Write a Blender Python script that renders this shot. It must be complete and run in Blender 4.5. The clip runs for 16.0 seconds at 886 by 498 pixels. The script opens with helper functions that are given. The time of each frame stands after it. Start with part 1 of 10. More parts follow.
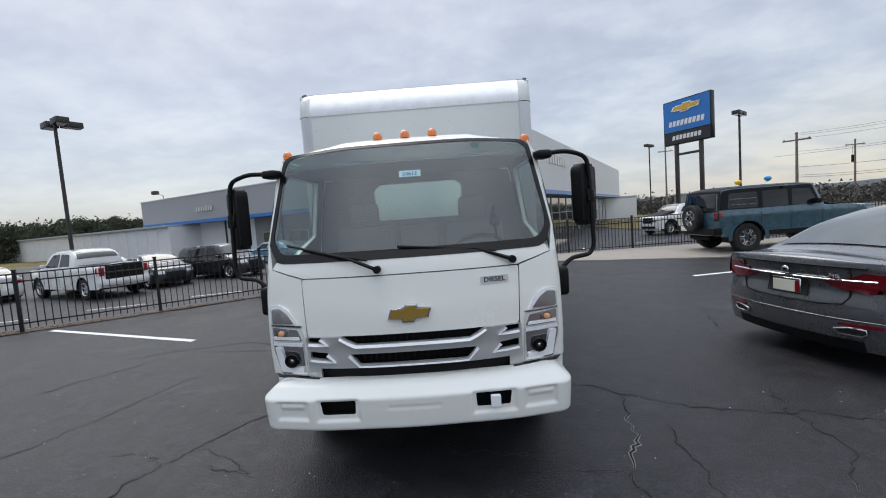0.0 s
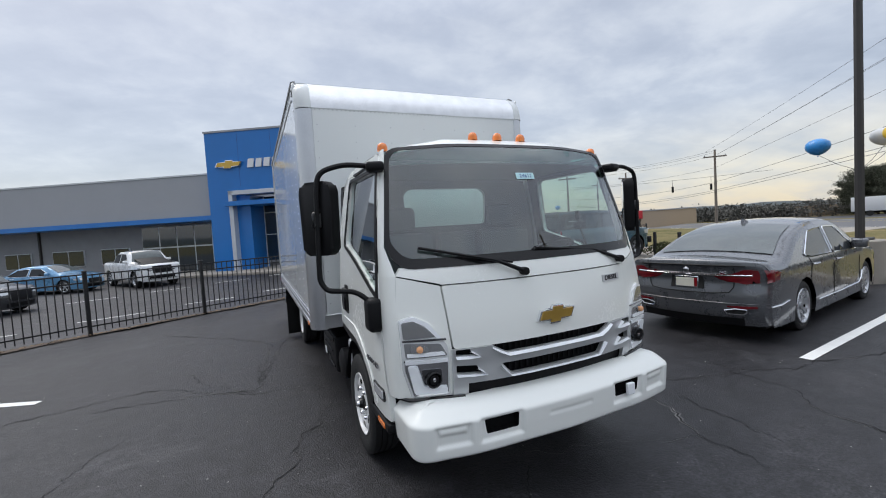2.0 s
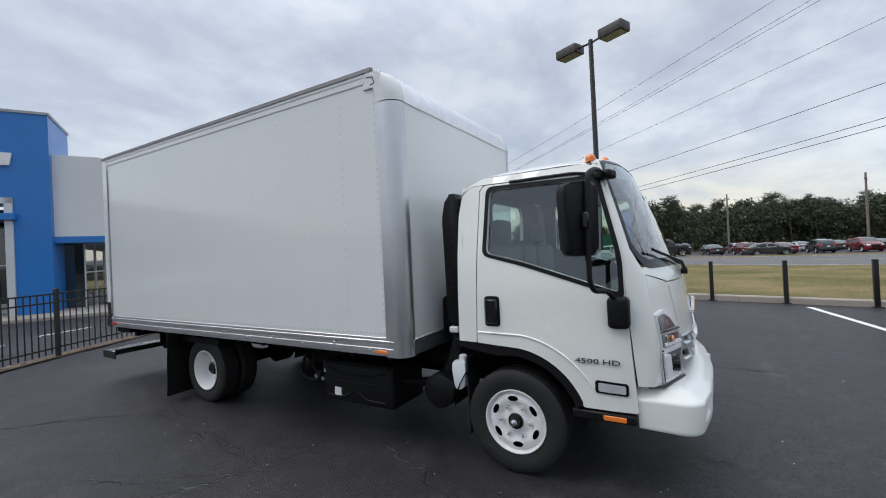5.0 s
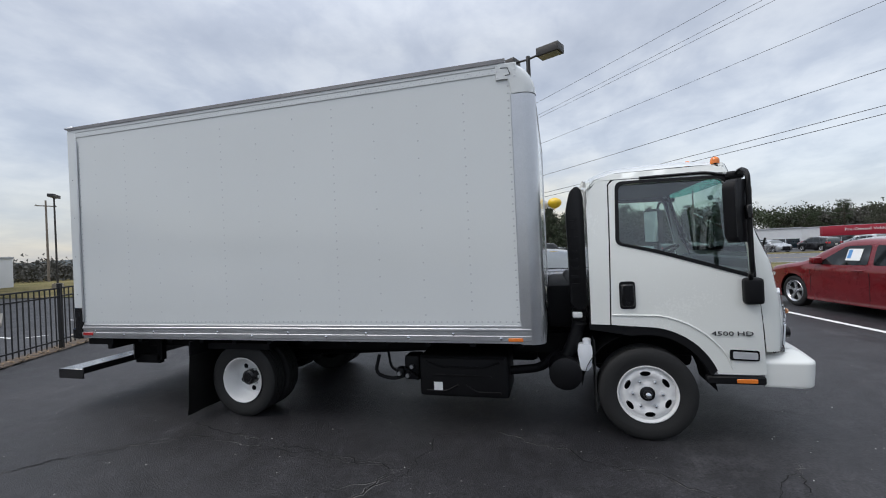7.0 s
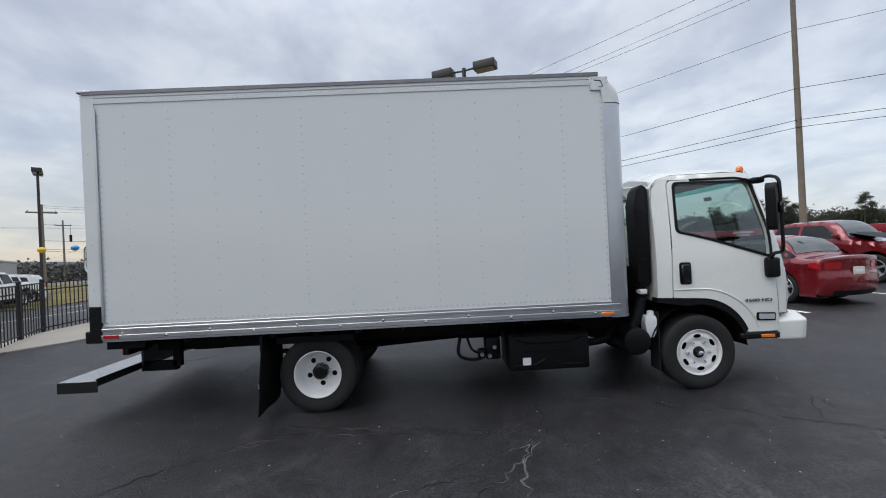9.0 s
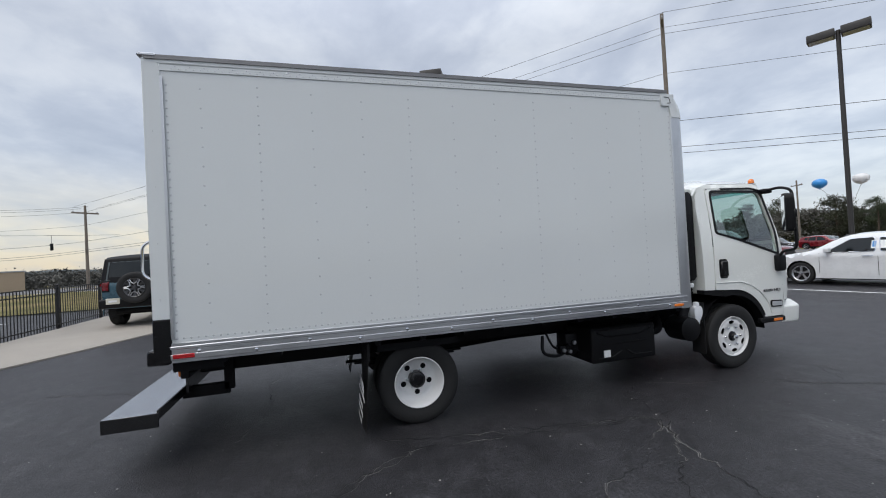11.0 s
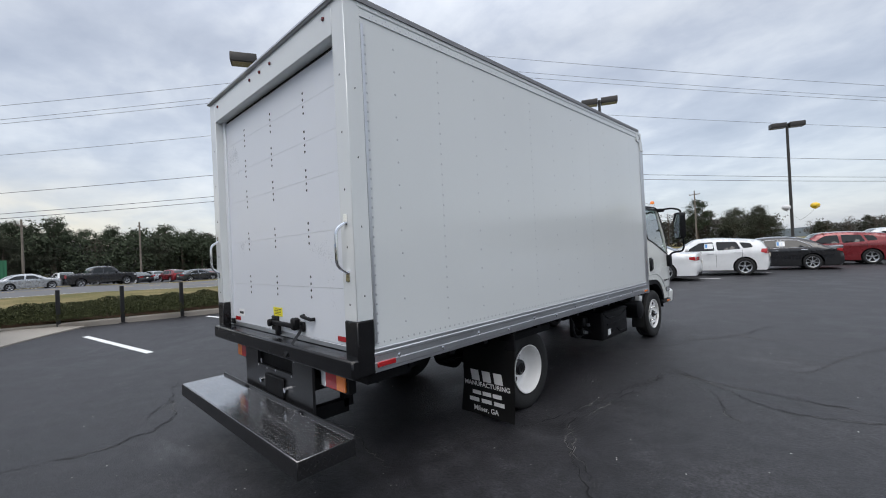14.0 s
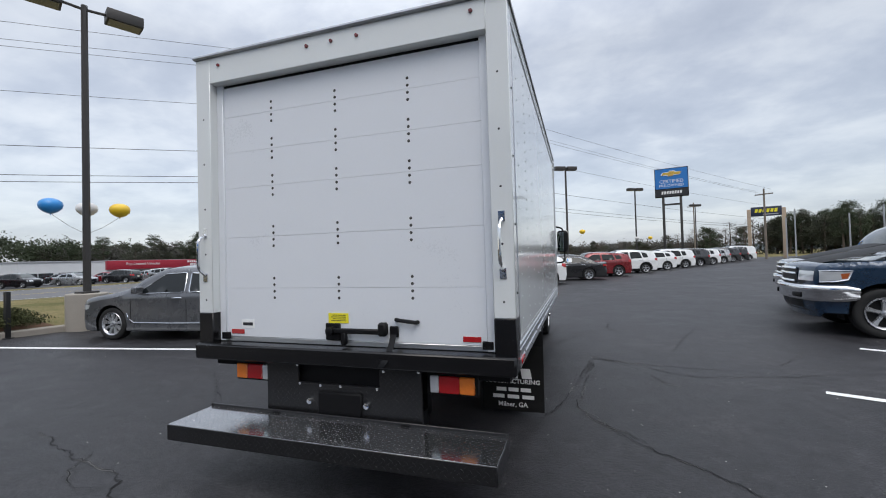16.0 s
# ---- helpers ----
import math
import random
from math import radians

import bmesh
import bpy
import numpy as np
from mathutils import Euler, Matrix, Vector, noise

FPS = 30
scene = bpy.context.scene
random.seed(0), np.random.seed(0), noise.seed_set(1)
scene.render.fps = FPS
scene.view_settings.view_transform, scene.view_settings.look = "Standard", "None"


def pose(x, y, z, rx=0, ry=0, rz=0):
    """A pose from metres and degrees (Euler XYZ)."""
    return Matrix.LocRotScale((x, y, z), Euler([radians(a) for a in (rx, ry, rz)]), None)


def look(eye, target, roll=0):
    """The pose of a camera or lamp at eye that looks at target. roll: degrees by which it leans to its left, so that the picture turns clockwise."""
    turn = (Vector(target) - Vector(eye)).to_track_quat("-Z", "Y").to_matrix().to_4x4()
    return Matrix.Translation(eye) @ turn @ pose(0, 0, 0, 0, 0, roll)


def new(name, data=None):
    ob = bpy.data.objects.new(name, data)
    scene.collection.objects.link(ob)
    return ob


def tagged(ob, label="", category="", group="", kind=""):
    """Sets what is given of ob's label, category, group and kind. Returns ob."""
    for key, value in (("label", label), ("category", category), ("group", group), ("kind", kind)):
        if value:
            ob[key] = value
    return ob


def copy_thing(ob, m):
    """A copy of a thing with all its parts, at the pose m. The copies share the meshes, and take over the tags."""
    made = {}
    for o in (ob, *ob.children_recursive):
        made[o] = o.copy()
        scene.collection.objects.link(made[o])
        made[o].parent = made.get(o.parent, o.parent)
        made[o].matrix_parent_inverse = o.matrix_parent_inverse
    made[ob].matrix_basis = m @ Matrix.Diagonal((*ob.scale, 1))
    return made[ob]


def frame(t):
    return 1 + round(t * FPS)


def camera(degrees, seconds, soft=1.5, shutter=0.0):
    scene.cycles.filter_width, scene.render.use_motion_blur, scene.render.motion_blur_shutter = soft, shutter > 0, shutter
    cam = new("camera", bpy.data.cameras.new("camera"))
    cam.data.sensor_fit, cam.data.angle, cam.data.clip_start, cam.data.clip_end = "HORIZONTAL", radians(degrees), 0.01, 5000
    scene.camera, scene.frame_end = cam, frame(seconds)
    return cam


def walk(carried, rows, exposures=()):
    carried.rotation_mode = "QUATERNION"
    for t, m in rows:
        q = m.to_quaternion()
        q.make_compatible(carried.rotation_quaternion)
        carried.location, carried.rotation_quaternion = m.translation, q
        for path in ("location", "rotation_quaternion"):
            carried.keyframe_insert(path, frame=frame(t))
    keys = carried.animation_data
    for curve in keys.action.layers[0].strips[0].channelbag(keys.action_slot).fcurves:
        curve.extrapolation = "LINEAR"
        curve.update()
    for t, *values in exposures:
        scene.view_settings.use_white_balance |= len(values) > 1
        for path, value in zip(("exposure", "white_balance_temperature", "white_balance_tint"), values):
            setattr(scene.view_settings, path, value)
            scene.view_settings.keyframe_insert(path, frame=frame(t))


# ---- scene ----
cam = camera(93.5, 16.0, 1.05)
PATH = [
    (0, (0.274, -2.448, 1.694), (0.238, -0.454, 1.546), -4.2),
    (0.5, (-0.219, -2.329, 1.699), (-0.036, -0.342, 1.563), -4.1),
    (1, (-0.705, -2.296, 1.698), (-0.313, -0.338, 1.578), -3.9),
    (1.5, (-1.175, -2.129, 1.694), (-0.562, -0.229, 1.58), -3.8),
    (2, (-1.648, -1.961, 1.696), (-0.83, -0.14, 1.592), -3.5),
    (2.5, (-2.079, -1.743, 1.698), (-1.054, -0.028, 1.609), -3.6),
    (3, (-2.477, -1.404, 1.683), (-1.259, 0.181, 1.618), -3.2),
    (3.5, (-2.941, -1.094, 1.677), (-1.55, 0.341, 1.622), -3.1),
    (6, (-4.24, 1.002, 1.615), (-2.391, 1.764, 1.642), -2.6),
    (6.5, (-4.45, 1.46, 1.614), (-2.555, 2.098, 1.624), -2.6),
    (7, (-4.639, 1.907, 1.615), (-2.705, 2.417, 1.617), -2.6),
    (7.5, (-4.874, 2.358, 1.62), (-2.909, 2.727, 1.612), -2.7),
    (8, (-4.982, 2.883, 1.591), (-2.995, 3.103, 1.58), -2.8),
    (8.5, (-5.102, 3.374, 1.568), (-3.103, 3.457, 1.558), -2.7),
    (9, (-5.137, 3.845, 1.528), (-3.137, 3.802, 1.532), -2.7),
    (9.5, (-5.109, 4.334, 1.529), (-3.115, 4.17, 1.54), -2.7),
    (12, (-4.502, 6.823, 1.515), (-2.683, 5.99, 1.545), -3.5),
    (12.5, (-4.328, 7.309, 1.523), (-2.582, 6.334, 1.55), -3.6),
    (13, (-4.004, 7.708, 1.525), (-2.351, 6.582, 1.548), -3.7),
    (13.5, (-3.683, 8.108, 1.538), (-2.143, 6.832, 1.551), -3.3),
    (14, (-3.336, 8.448, 1.543), (-1.936, 7.02, 1.557), -2.8),
    (14.5, (-2.919, 8.739, 1.552), (-1.677, 7.171, 1.576), -2.5),
    (15, (-2.515, 9.074, 1.571), (-1.455, 7.377, 1.589), -2.2),
    (15.5, (-2.060, 9.281, 1.534), (-1.203, 7.475, 1.58), -1.5),
    (16, (-1.591, 9.549, 1.529), (-0.972, 7.647, 1.569), -1.6),
]
EXPOSURES = [(0.0, -0.03), (3.5, 0.02), (6.5, -0.04), (12.5, -0.06), (14.5, 0.0), (16.0, 0.0)]
walk(cam, [(t, look(e, g, r)) for t, e, g, r in PATH], EXPOSURES)

# ---- sky and sun ----
SUN_EL, SUN_AZ = 56.0, 328.0     # degrees; azimuth clockwise from +y
world = bpy.data.worlds.new("overcast_sky")
scene.world = world
world.use_nodes = True


def nodes_of(tree):
    tree.nodes.clear()

    def node(kind, **given):
        n = tree.nodes.new(kind)
        for key, value in given.items():
            if key == "ins":
                for slot, v in value.items():
                    if isinstance(v, bpy.types.NodeSocket):
                        tree.links.new(v, n.inputs[slot])
                    else:
                        n.inputs[slot].default_value = v
            elif key == "blend_type":
                n.blend_type = value
            elif key == "data_type":
                n.data_type = value
            elif key == "operation":
                n.operation = value
            elif key == "sky_type":
                n.sky_type = value
            elif key == "feature":
                n.feature = value
            elif key == "noise_dimensions":
                n.noise_dimensions = value
        return n
    return node


def ramp(node, fac, *stops):
    n = node("ShaderNodeValToRGB", ins={"Fac": fac})
    e = n.color_ramp.elements
    while len(e) < len(stops):
        e.new(0.5)
    for item, (at, col) in zip(e, stops):
        item.position = at
        item.color = (*col, 1) if len(col) == 3 else col
    return n.outputs["Color"]


def grey(v):
    return (v, v, v)


def build_sky():
    node = nodes_of(world.node_tree)
    sky = node("ShaderNodeTexSky", sky_type="NISHITA")
    sky.sun_disc = False
    sky.sun_elevation, sky.sun_rotation = radians(SUN_EL), radians(SUN_AZ)
    sky.air_density, sky.dust_density = 1.0, 2.0
    co = node("ShaderNodeTexCoord").outputs["Generated"]
    sep = node("ShaderNodeSeparateXYZ", ins={0: co})
    up = node("ShaderNodeMath", operation="MAXIMUM", ins={0: sep.outputs["Z"], 1: 0.0}).outputs[0]
    den = node("ShaderNodeMath", operation="ADD", ins={0: up, 1: 0.24}).outputs[0]
    px = node("ShaderNodeMath", operation="DIVIDE", ins={0: sep.outputs["X"], 1: den}).outputs[0]
    py = node("ShaderNodeMath", operation="DIVIDE", ins={0: sep.outputs["Y"], 1: den}).outputs[0]
    flat = node("ShaderNodeCombineXYZ", ins={0: px, 1: py, 2: 0.0}).outputs[0]
    rot = node("ShaderNodeMapping", ins={"Vector": flat, "Rotation": (0, 0, radians(28)), "Scale": (0.85, 1.15, 1.0)}).outputs[0]
    big = node("ShaderNodeTexNoise", ins={"Vector": rot, "Scale": 0.75, "Detail": 3.0, "Roughness": 0.5, "Distortion": 0.4}).outputs["Fac"]
    mid = node("ShaderNodeTexNoise", ins={"Vector": rot, "Scale": 2.4, "Detail": 5.0, "Roughness": 0.52, "Distortion": 0.35}).outputs["Fac"]
    puff = node("ShaderNodeTexNoise", ins={"Vector": flat, "Scale": 6.5, "Detail": 7.0, "Roughness": 0.58, "Distortion": 0.25}).outputs["Fac"]
    both = node("ShaderNodeMath", operation="MULTIPLY_ADD", ins={0: mid, 1: 0.46, 2: node("ShaderNodeMath", operation="MULTIPLY", ins={0: big, 1: 0.32}).outputs[0]}).outputs[0]
    both = node("ShaderNodeMath", operation="MULTIPLY_ADD", ins={0: puff, 1: 0.22, 2: both}).outputs[0]
    cloud = ramp(node, both, (0.34, (0.45, 0.485, 0.56)), (0.47, (0.585, 0.62, 0.69)), (0.56, (0.74, 0.77, 0.815)), (0.70, (0.93, 0.94, 0.95)))
    # paler towards the horizon, a warm break in the cloud low in the east
    low = node("ShaderNodeMapRange", ins={"Value": up, "From Min": 0.0, "From Max": 0.22, "To Min": 1.0, "To Max": 0.0}).outputs[0]
    east = node("ShaderNodeMapRange", ins={"Value": sep.outputs["X"], "From Min": 0.25, "From Max": 0.95, "To Min": 0.0, "To Max": 1.0}).outputs[0]
    north = node("ShaderNodeMapRange", ins={"Value": sep.outputs["Y"], "From Min": -0.42, "From Max": 0.0, "To Min": 0.0, "To Max": 1.0}).outputs[0]
    east = node("ShaderNodeMath", operation="MULTIPLY", ins={0: east, 1: north}).outputs[0]
    warm = node("ShaderNodeMath", operation="MULTIPLY", ins={0: low, 1: east}).outputs[0]
    warm = node("ShaderNodeMath", operation="MULTIPLY", ins={0: warm, 1: node("ShaderNodeMapRange", ins={"Value": mid, "From Min": 0.35, "From Max": 0.6, "To Min": 0.35, "To Max": 1.0}).outputs[0]}).outputs[0]
    pale = node("ShaderNodeMix", data_type="RGBA", ins={0: node("ShaderNodeMath", operation="MULTIPLY", ins={0: low, 1: 0.45}).outputs[0], 6: cloud, 7: (0.60, 0.655, 0.75, 1)}).outputs[2]
    glow = node("ShaderNodeMix", data_type="RGBA", ins={0: warm, 6: pale, 7: (1.0, 0.86, 0.62, 1)}).outputs[2]
    # an overcast sky is brightest overhead
    zen = node("ShaderNodeMapRange", ins={"Value": up, "From Min": 0.43, "From Max": 1.0, "To Min": 1.0, "To Max": 2.9}).outputs[0]
    full = node("ShaderNodeMix", data_type="RGBA", blend_type="MULTIPLY", ins={0: 1.0, 6: glow, 7: zen}).outputs[2]
    # heavier cloud in the north-west, thinner in the south-east
    nw = node("ShaderNodeVectorMath", operation="DOT_PRODUCT", ins={0: co, 1: (-0.75, 0.66, 0.0)}).outputs["Value"]
    side = node("ShaderNodeMapRange", ins={"Value": nw, "From Min": -0.9, "From Max": 0.9, "To Min": 1.08, "To Max": 0.78}).outputs[0]
    full = node("ShaderNodeMix", data_type="RGBA", blend_type="MULTIPLY", ins={0: 1.0, 6: full, 7: side}).outputs[2]
    a = node("ShaderNodeBackground", ins={"Color": full, "Strength": 0.77})
    b = node("ShaderNodeBackground", ins={"Color": sky.outputs[0], "Strength": 0.05})
    mix = node("ShaderNodeAddShader", ins={0: a.outputs[0], 1: b.outputs[0]})
    node("ShaderNodeOutputWorld", ins={"Surface": mix.outputs[0]})


build_sky()
sun = new("sun", bpy.data.lights.new("sun", "SUN"))
sun.data.energy, sun.data.angle, sun.data.color = 1.15, radians(40), (1.0, 0.97, 0.93)
_az, _el = radians(SUN_AZ), radians(SUN_EL)
sun.matrix_world = look((math.sin(_az) * math.cos(_el) * 60, math.cos(_az) * math.cos(_el) * 60, math.sin(_el) * 60), (0, 0, 0))

# ---- materials ----


def material(name, color, rough=0.5, metal=0.0, vary=0.12, scale=6.0, bump=0.0, bump_scale=60.0, coat=0.0, spec=0.5, island=0.0):
    """A plain surface with two scales of variation: broad soiling and fine grain."""
    m = bpy.data.materials.new(name)
    m.use_nodes = True
    node = nodes_of(m.node_tree)
    co = node("ShaderNodeTexCoord").outputs["Object"]
    broad = node("ShaderNodeTexNoise", ins={"Vector": co, "Scale": scale, "Detail": 4.0, "Roughness": 0.6}).outputs["Fac"]
    fine = node("ShaderNodeTexNoise", ins={"Vector": co, "Scale": bump_scale, "Detail": 3.0, "Roughness": 0.6}).outputs["Fac"]
    mixed = node("ShaderNodeMath", operation="MULTIPLY_ADD", ins={0: fine, 1: 0.35, 2: node("ShaderNodeMath", operation="MULTIPLY", ins={0: broad, 1: 0.65}).outputs[0]}).outputs[0]
    lo = tuple(c * (1 - vary) for c in color)
    hi = tuple(min(1.0, c * (1 + vary)) for c in color)
    col = ramp(node, mixed, (0.3, lo), (0.7, hi))
    if island:
        rnd = node("ShaderNodeNewGeometry").outputs["Random Per Island"]
        k = node("ShaderNodeMapRange", ins={"Value": rnd, "To Min": 1 - island, "To Max": 1 + island}).outputs[0]
        col = node("ShaderNodeMix", data_type="RGBA", blend_type="MULTIPLY", ins={0: 1.0, 6: col, 7: k}).outputs[2]
    r = node("ShaderNodeMapRange", ins={"Value": mixed, "From Min": 0.3, "From Max": 0.7, "To Min": max(0.02, rough * 0.85), "To Max": min(1.0, rough * 1.15)}).outputs[0]
    p = node("ShaderNodeBsdfPrincipled", ins={"Base Color": col, "Roughness": r, "Metallic": metal, "Coat Weight": coat, "Coat Roughness": 0.05, "Specular IOR Level": spec})
    if bump:
        bn = node("ShaderNodeBump", ins={"Height": fine, "Strength": bump, "Distance": 0.01})
        m.node_tree.links.new(bn.outputs[0], p.inputs["Normal"])
    node("ShaderNodeOutputMaterial", ins={"Surface": p.outputs[0]})
    return m


def glass_material(name, tint=(0.9, 0.95, 0.93), clear=0.9, rough=0.0, mirror=0.07):
    """Thin pane: mostly lets light through, mirrors more at a slant."""
    m = bpy.data.materials.new(name)
    m.use_nodes = True
    node = nodes_of(m.node_tree)
    t = node("ShaderNodeBsdfTransparent", ins={"Color": (*(c * clear for c in tint), 1)})
    g = node("ShaderNodeBsdfGlossy", ins={"Color": (0.95, 0.97, 1.0, 1), "Roughness": rough})
    f = node("ShaderNodeLayerWeight", ins={"Blend": 0.5}).outputs["Facing"]
    f = node("ShaderNodeMath", operation="POWER", ins={0: f, 1: 3.2}).outputs[0]
    f2 = node("ShaderNodeMath", operation="MULTIPLY_ADD", ins={0: f, 1: 1.0 - mirror, 2: mirror}).outputs[0]
    x = node("ShaderNodeMixShader", ins={0: f2, 1: t.outputs[0], 2: g.outputs[0]})
    node("ShaderNodeOutputMaterial", ins={"Surface": x.outputs[0]})
    return m


def diamond_material(name, color, rough, metal, pitch=0.03):
    """Chequer plate: raised lozenges in two directions."""
    m = bpy.data.materials.new(name)
    m.use_nodes = True
    node = nodes_of(m.node_tree)
    co = node("ShaderNodeTexCoord").outputs["UV"]
    r = node("ShaderNodeMapping", ins={"Vector": co, "Rotation": (0, 0, radians(45)), "Scale": (1 / pitch, 1 / pitch, 1)}).outputs[0]
    ck = node("ShaderNodeTexChecker", ins={"Vector": r, "Scale": 1.0}).outputs["Fac"]
    fr = node("ShaderNodeVectorMath", operation="FRACTION", ins={0: r}).outputs[0]
    s = node("ShaderNodeSeparateXYZ", ins={0: fr})

    def bump_along(a, b):
        u = node("ShaderNodeMath", operation="ABSOLUTE", ins={0: node("ShaderNodeMath", operation="SUBTRACT", ins={0: a, 1: 0.5}).outputs[0]}).outputs[0]
        v = node("ShaderNodeMath", operation="ABSOLUTE", ins={0: node("ShaderNodeMath", operation="SUBTRACT", ins={0: b, 1: 0.5}).outputs[0]}).outputs[0]
        d = node("ShaderNodeMath", operation="MULTIPLY_ADD", ins={0: u, 1: 3.2, 2: v}).outputs[0]
        return node("ShaderNodeMapRange", ins={"Value": d, "From Min": 0.42, "From Max": 0.5, "To Min": 1.0, "To Max": 0.0}).outputs[0]
    h = node("ShaderNodeMix", ins={0: ck, 2: bump_along(s.outputs[0], s.outputs[1]), 3: bump_along(s.outputs[1], s.outputs[0])}).outputs[0]
    wear = node("ShaderNodeTexNoise", ins={"Vector": node("ShaderNodeTexCoord").outputs["Object"], "Scale": 9.0, "Detail": 5.0}).outputs["Fac"]
    col = ramp(node, wear, (0.35, tuple(c * 0.94 for c in color)), (0.7, tuple(min(1, c * 1.05) for c in color)))
    rg = node("ShaderNodeMapRange", ins={"Value": wear, "From Min": 0.3, "From Max": 0.7, "To Min": rough * 0.92, "To Max": rough * 1.12}).outputs[0]
    bn = node("ShaderNodeBump", ins={"Height": h, "Strength": 0.7, "Distance": 0.003})
    p = node("ShaderNodeBsdfPrincipled", ins={"Base Color": col, "Roughness": rg, "Metallic": metal, "Normal": bn.outputs[0]})
    node("ShaderNodeOutputMaterial", ins={"Surface": p.outputs[0]})
    return m


def asphalt_material():
    m = bpy.data.materials.new("asphalt")
    m.use_nodes = True
    node = nodes_of(m.node_tree)
    co = node("ShaderNodeTexCoord").outputs["Object"]
    broad = node("ShaderNodeTexNoise", ins={"Vector": co, "Scale": 0.22, "Detail": 6.0, "Roughness": 0.6}).outputs["Fac"]
    patch_ = node("ShaderNodeTexNoise", ins={"Vector": co, "Scale": 1.6, "Detail": 5.0, "Roughness": 0.65, "Distortion": 0.5}).outputs["Fac"]
    fine = node("ShaderNodeTexNoise", ins={"Vector": co, "Scale": 48.0, "Detail": 6.0, "Roughness": 0.75}).outputs["Fac"]
    stone = node("ShaderNodeTexVoronoi", ins={"Vector": co, "Scale": 95.0}).outputs["Distance"]
    mix = node("ShaderNodeMath", operation="MULTIPLY_ADD", ins={0: patch_, 1: 0.5, 2: node("ShaderNodeMath", operation="MULTIPLY", ins={0: broad, 1: 0.5}).outputs[0]}).outputs[0]
    col = ramp(node, mix, (0.36, (0.0090, 0.0087, 0.0105)), (0.5, (0.0165, 0.0160, 0.0186)), (0.62, (0.0320, 0.0312, 0.0346)))
    grit = node("ShaderNodeMapRange", ins={"Value": fine, "From Min": 0.38, "From Max": 0.64, "To Min": 0.25, "To Max": 2.2}).outputs[0]
    col = node("ShaderNodeMix", data_type="RGBA", blend_type="MULTIPLY", ins={0: 1.0, 6: col, 7: grit}).outputs[2]
    mott = node("ShaderNodeTexNoise", ins={"Vector": co, "Scale": 7.0, "Detail": 9.0, "Roughness": 0.78, "Distortion": 0.3}).outputs["Fac"]
    mott = node("ShaderNodeMapRange", ins={"Value": mott, "From Min": 0.36, "From Max": 0.66, "To Min": 0.50, "To Max": 1.55}).outputs[0]
    col = node("ShaderNodeMix", data_type="RGBA", blend_type="MULTIPLY", ins={0: 1.0, 6: col, 7: mott}).outputs[2]
    speck = node("ShaderNodeTexVoronoi", ins={"Vector": co, "Scale": 42.0}).outputs["Distance"]
    few = node("ShaderNodeTexNoise", ins={"Vector": co, "Scale": 2.6, "Detail": 4.0, "Roughness": 0.7}).outputs["Fac"]
    few = node("ShaderNodeMapRange", ins={"Value": few, "From Min": 0.46, "From Max": 0.66, "To Min": 0.05, "To Max": 0.27}).outputs[0]
    sp = node("ShaderNodeMath", operation="LESS_THAN", ins={0: speck, 1: few}).outputs[0]
    sp = node("ShaderNodeMath", operation="MULTIPLY", ins={0: sp, 1: 0.5}).outputs[0]
    col = node("ShaderNodeMix", data_type="RGBA", ins={0: sp, 6: col, 7: (0.115, 0.112, 0.112, 1)}).outputs[2]
    # scattered pale scuffs
    sc = node("ShaderNodeTexNoise", ins={"Vector": node("ShaderNodeMapping", ins={"Vector": co, "Scale": (0.5, 1.4, 1), "Rotation": (0, 0, 0.5)}).outputs[0], "Scale": 0.9, "Detail": 8.0, "Roughness": 0.75}).outputs["Fac"]
    scf = node("ShaderNodeMapRange", ins={"Value": sc, "From Min": 0.58, "From Max": 0.74, "To Min": 0.0, "To Max": 0.5}).outputs[0]
    col = node("ShaderNodeMix", data_type="RGBA", ins={0: scf, 6: col, 7: (0.11, 0.11, 0.115, 1)}).outputs[2]
    rg = node("ShaderNodeMapRange", ins={"Value": mix, "From Min": 0.35, "From Max": 0.65, "To Min": 0.44, "To Max": 0.66}).outputs[0]
    h = node("ShaderNodeMath", operation="MULTIPLY_ADD", ins={0: stone, 1: 0.6, 2: fine}).outputs[0]
    bn = node("ShaderNodeBump", ins={"Height": h, "Strength": 0.7, "Distance": 0.006})
    p = node("ShaderNodeBsdfPrincipled", ins={"Base Color": col, "Roughness": rg, "Normal": bn.outputs[0], "Specular IOR Level": 0.5})
    node("ShaderNodeOutputMaterial", ins={"Surface": p.outputs[0]})
    return m


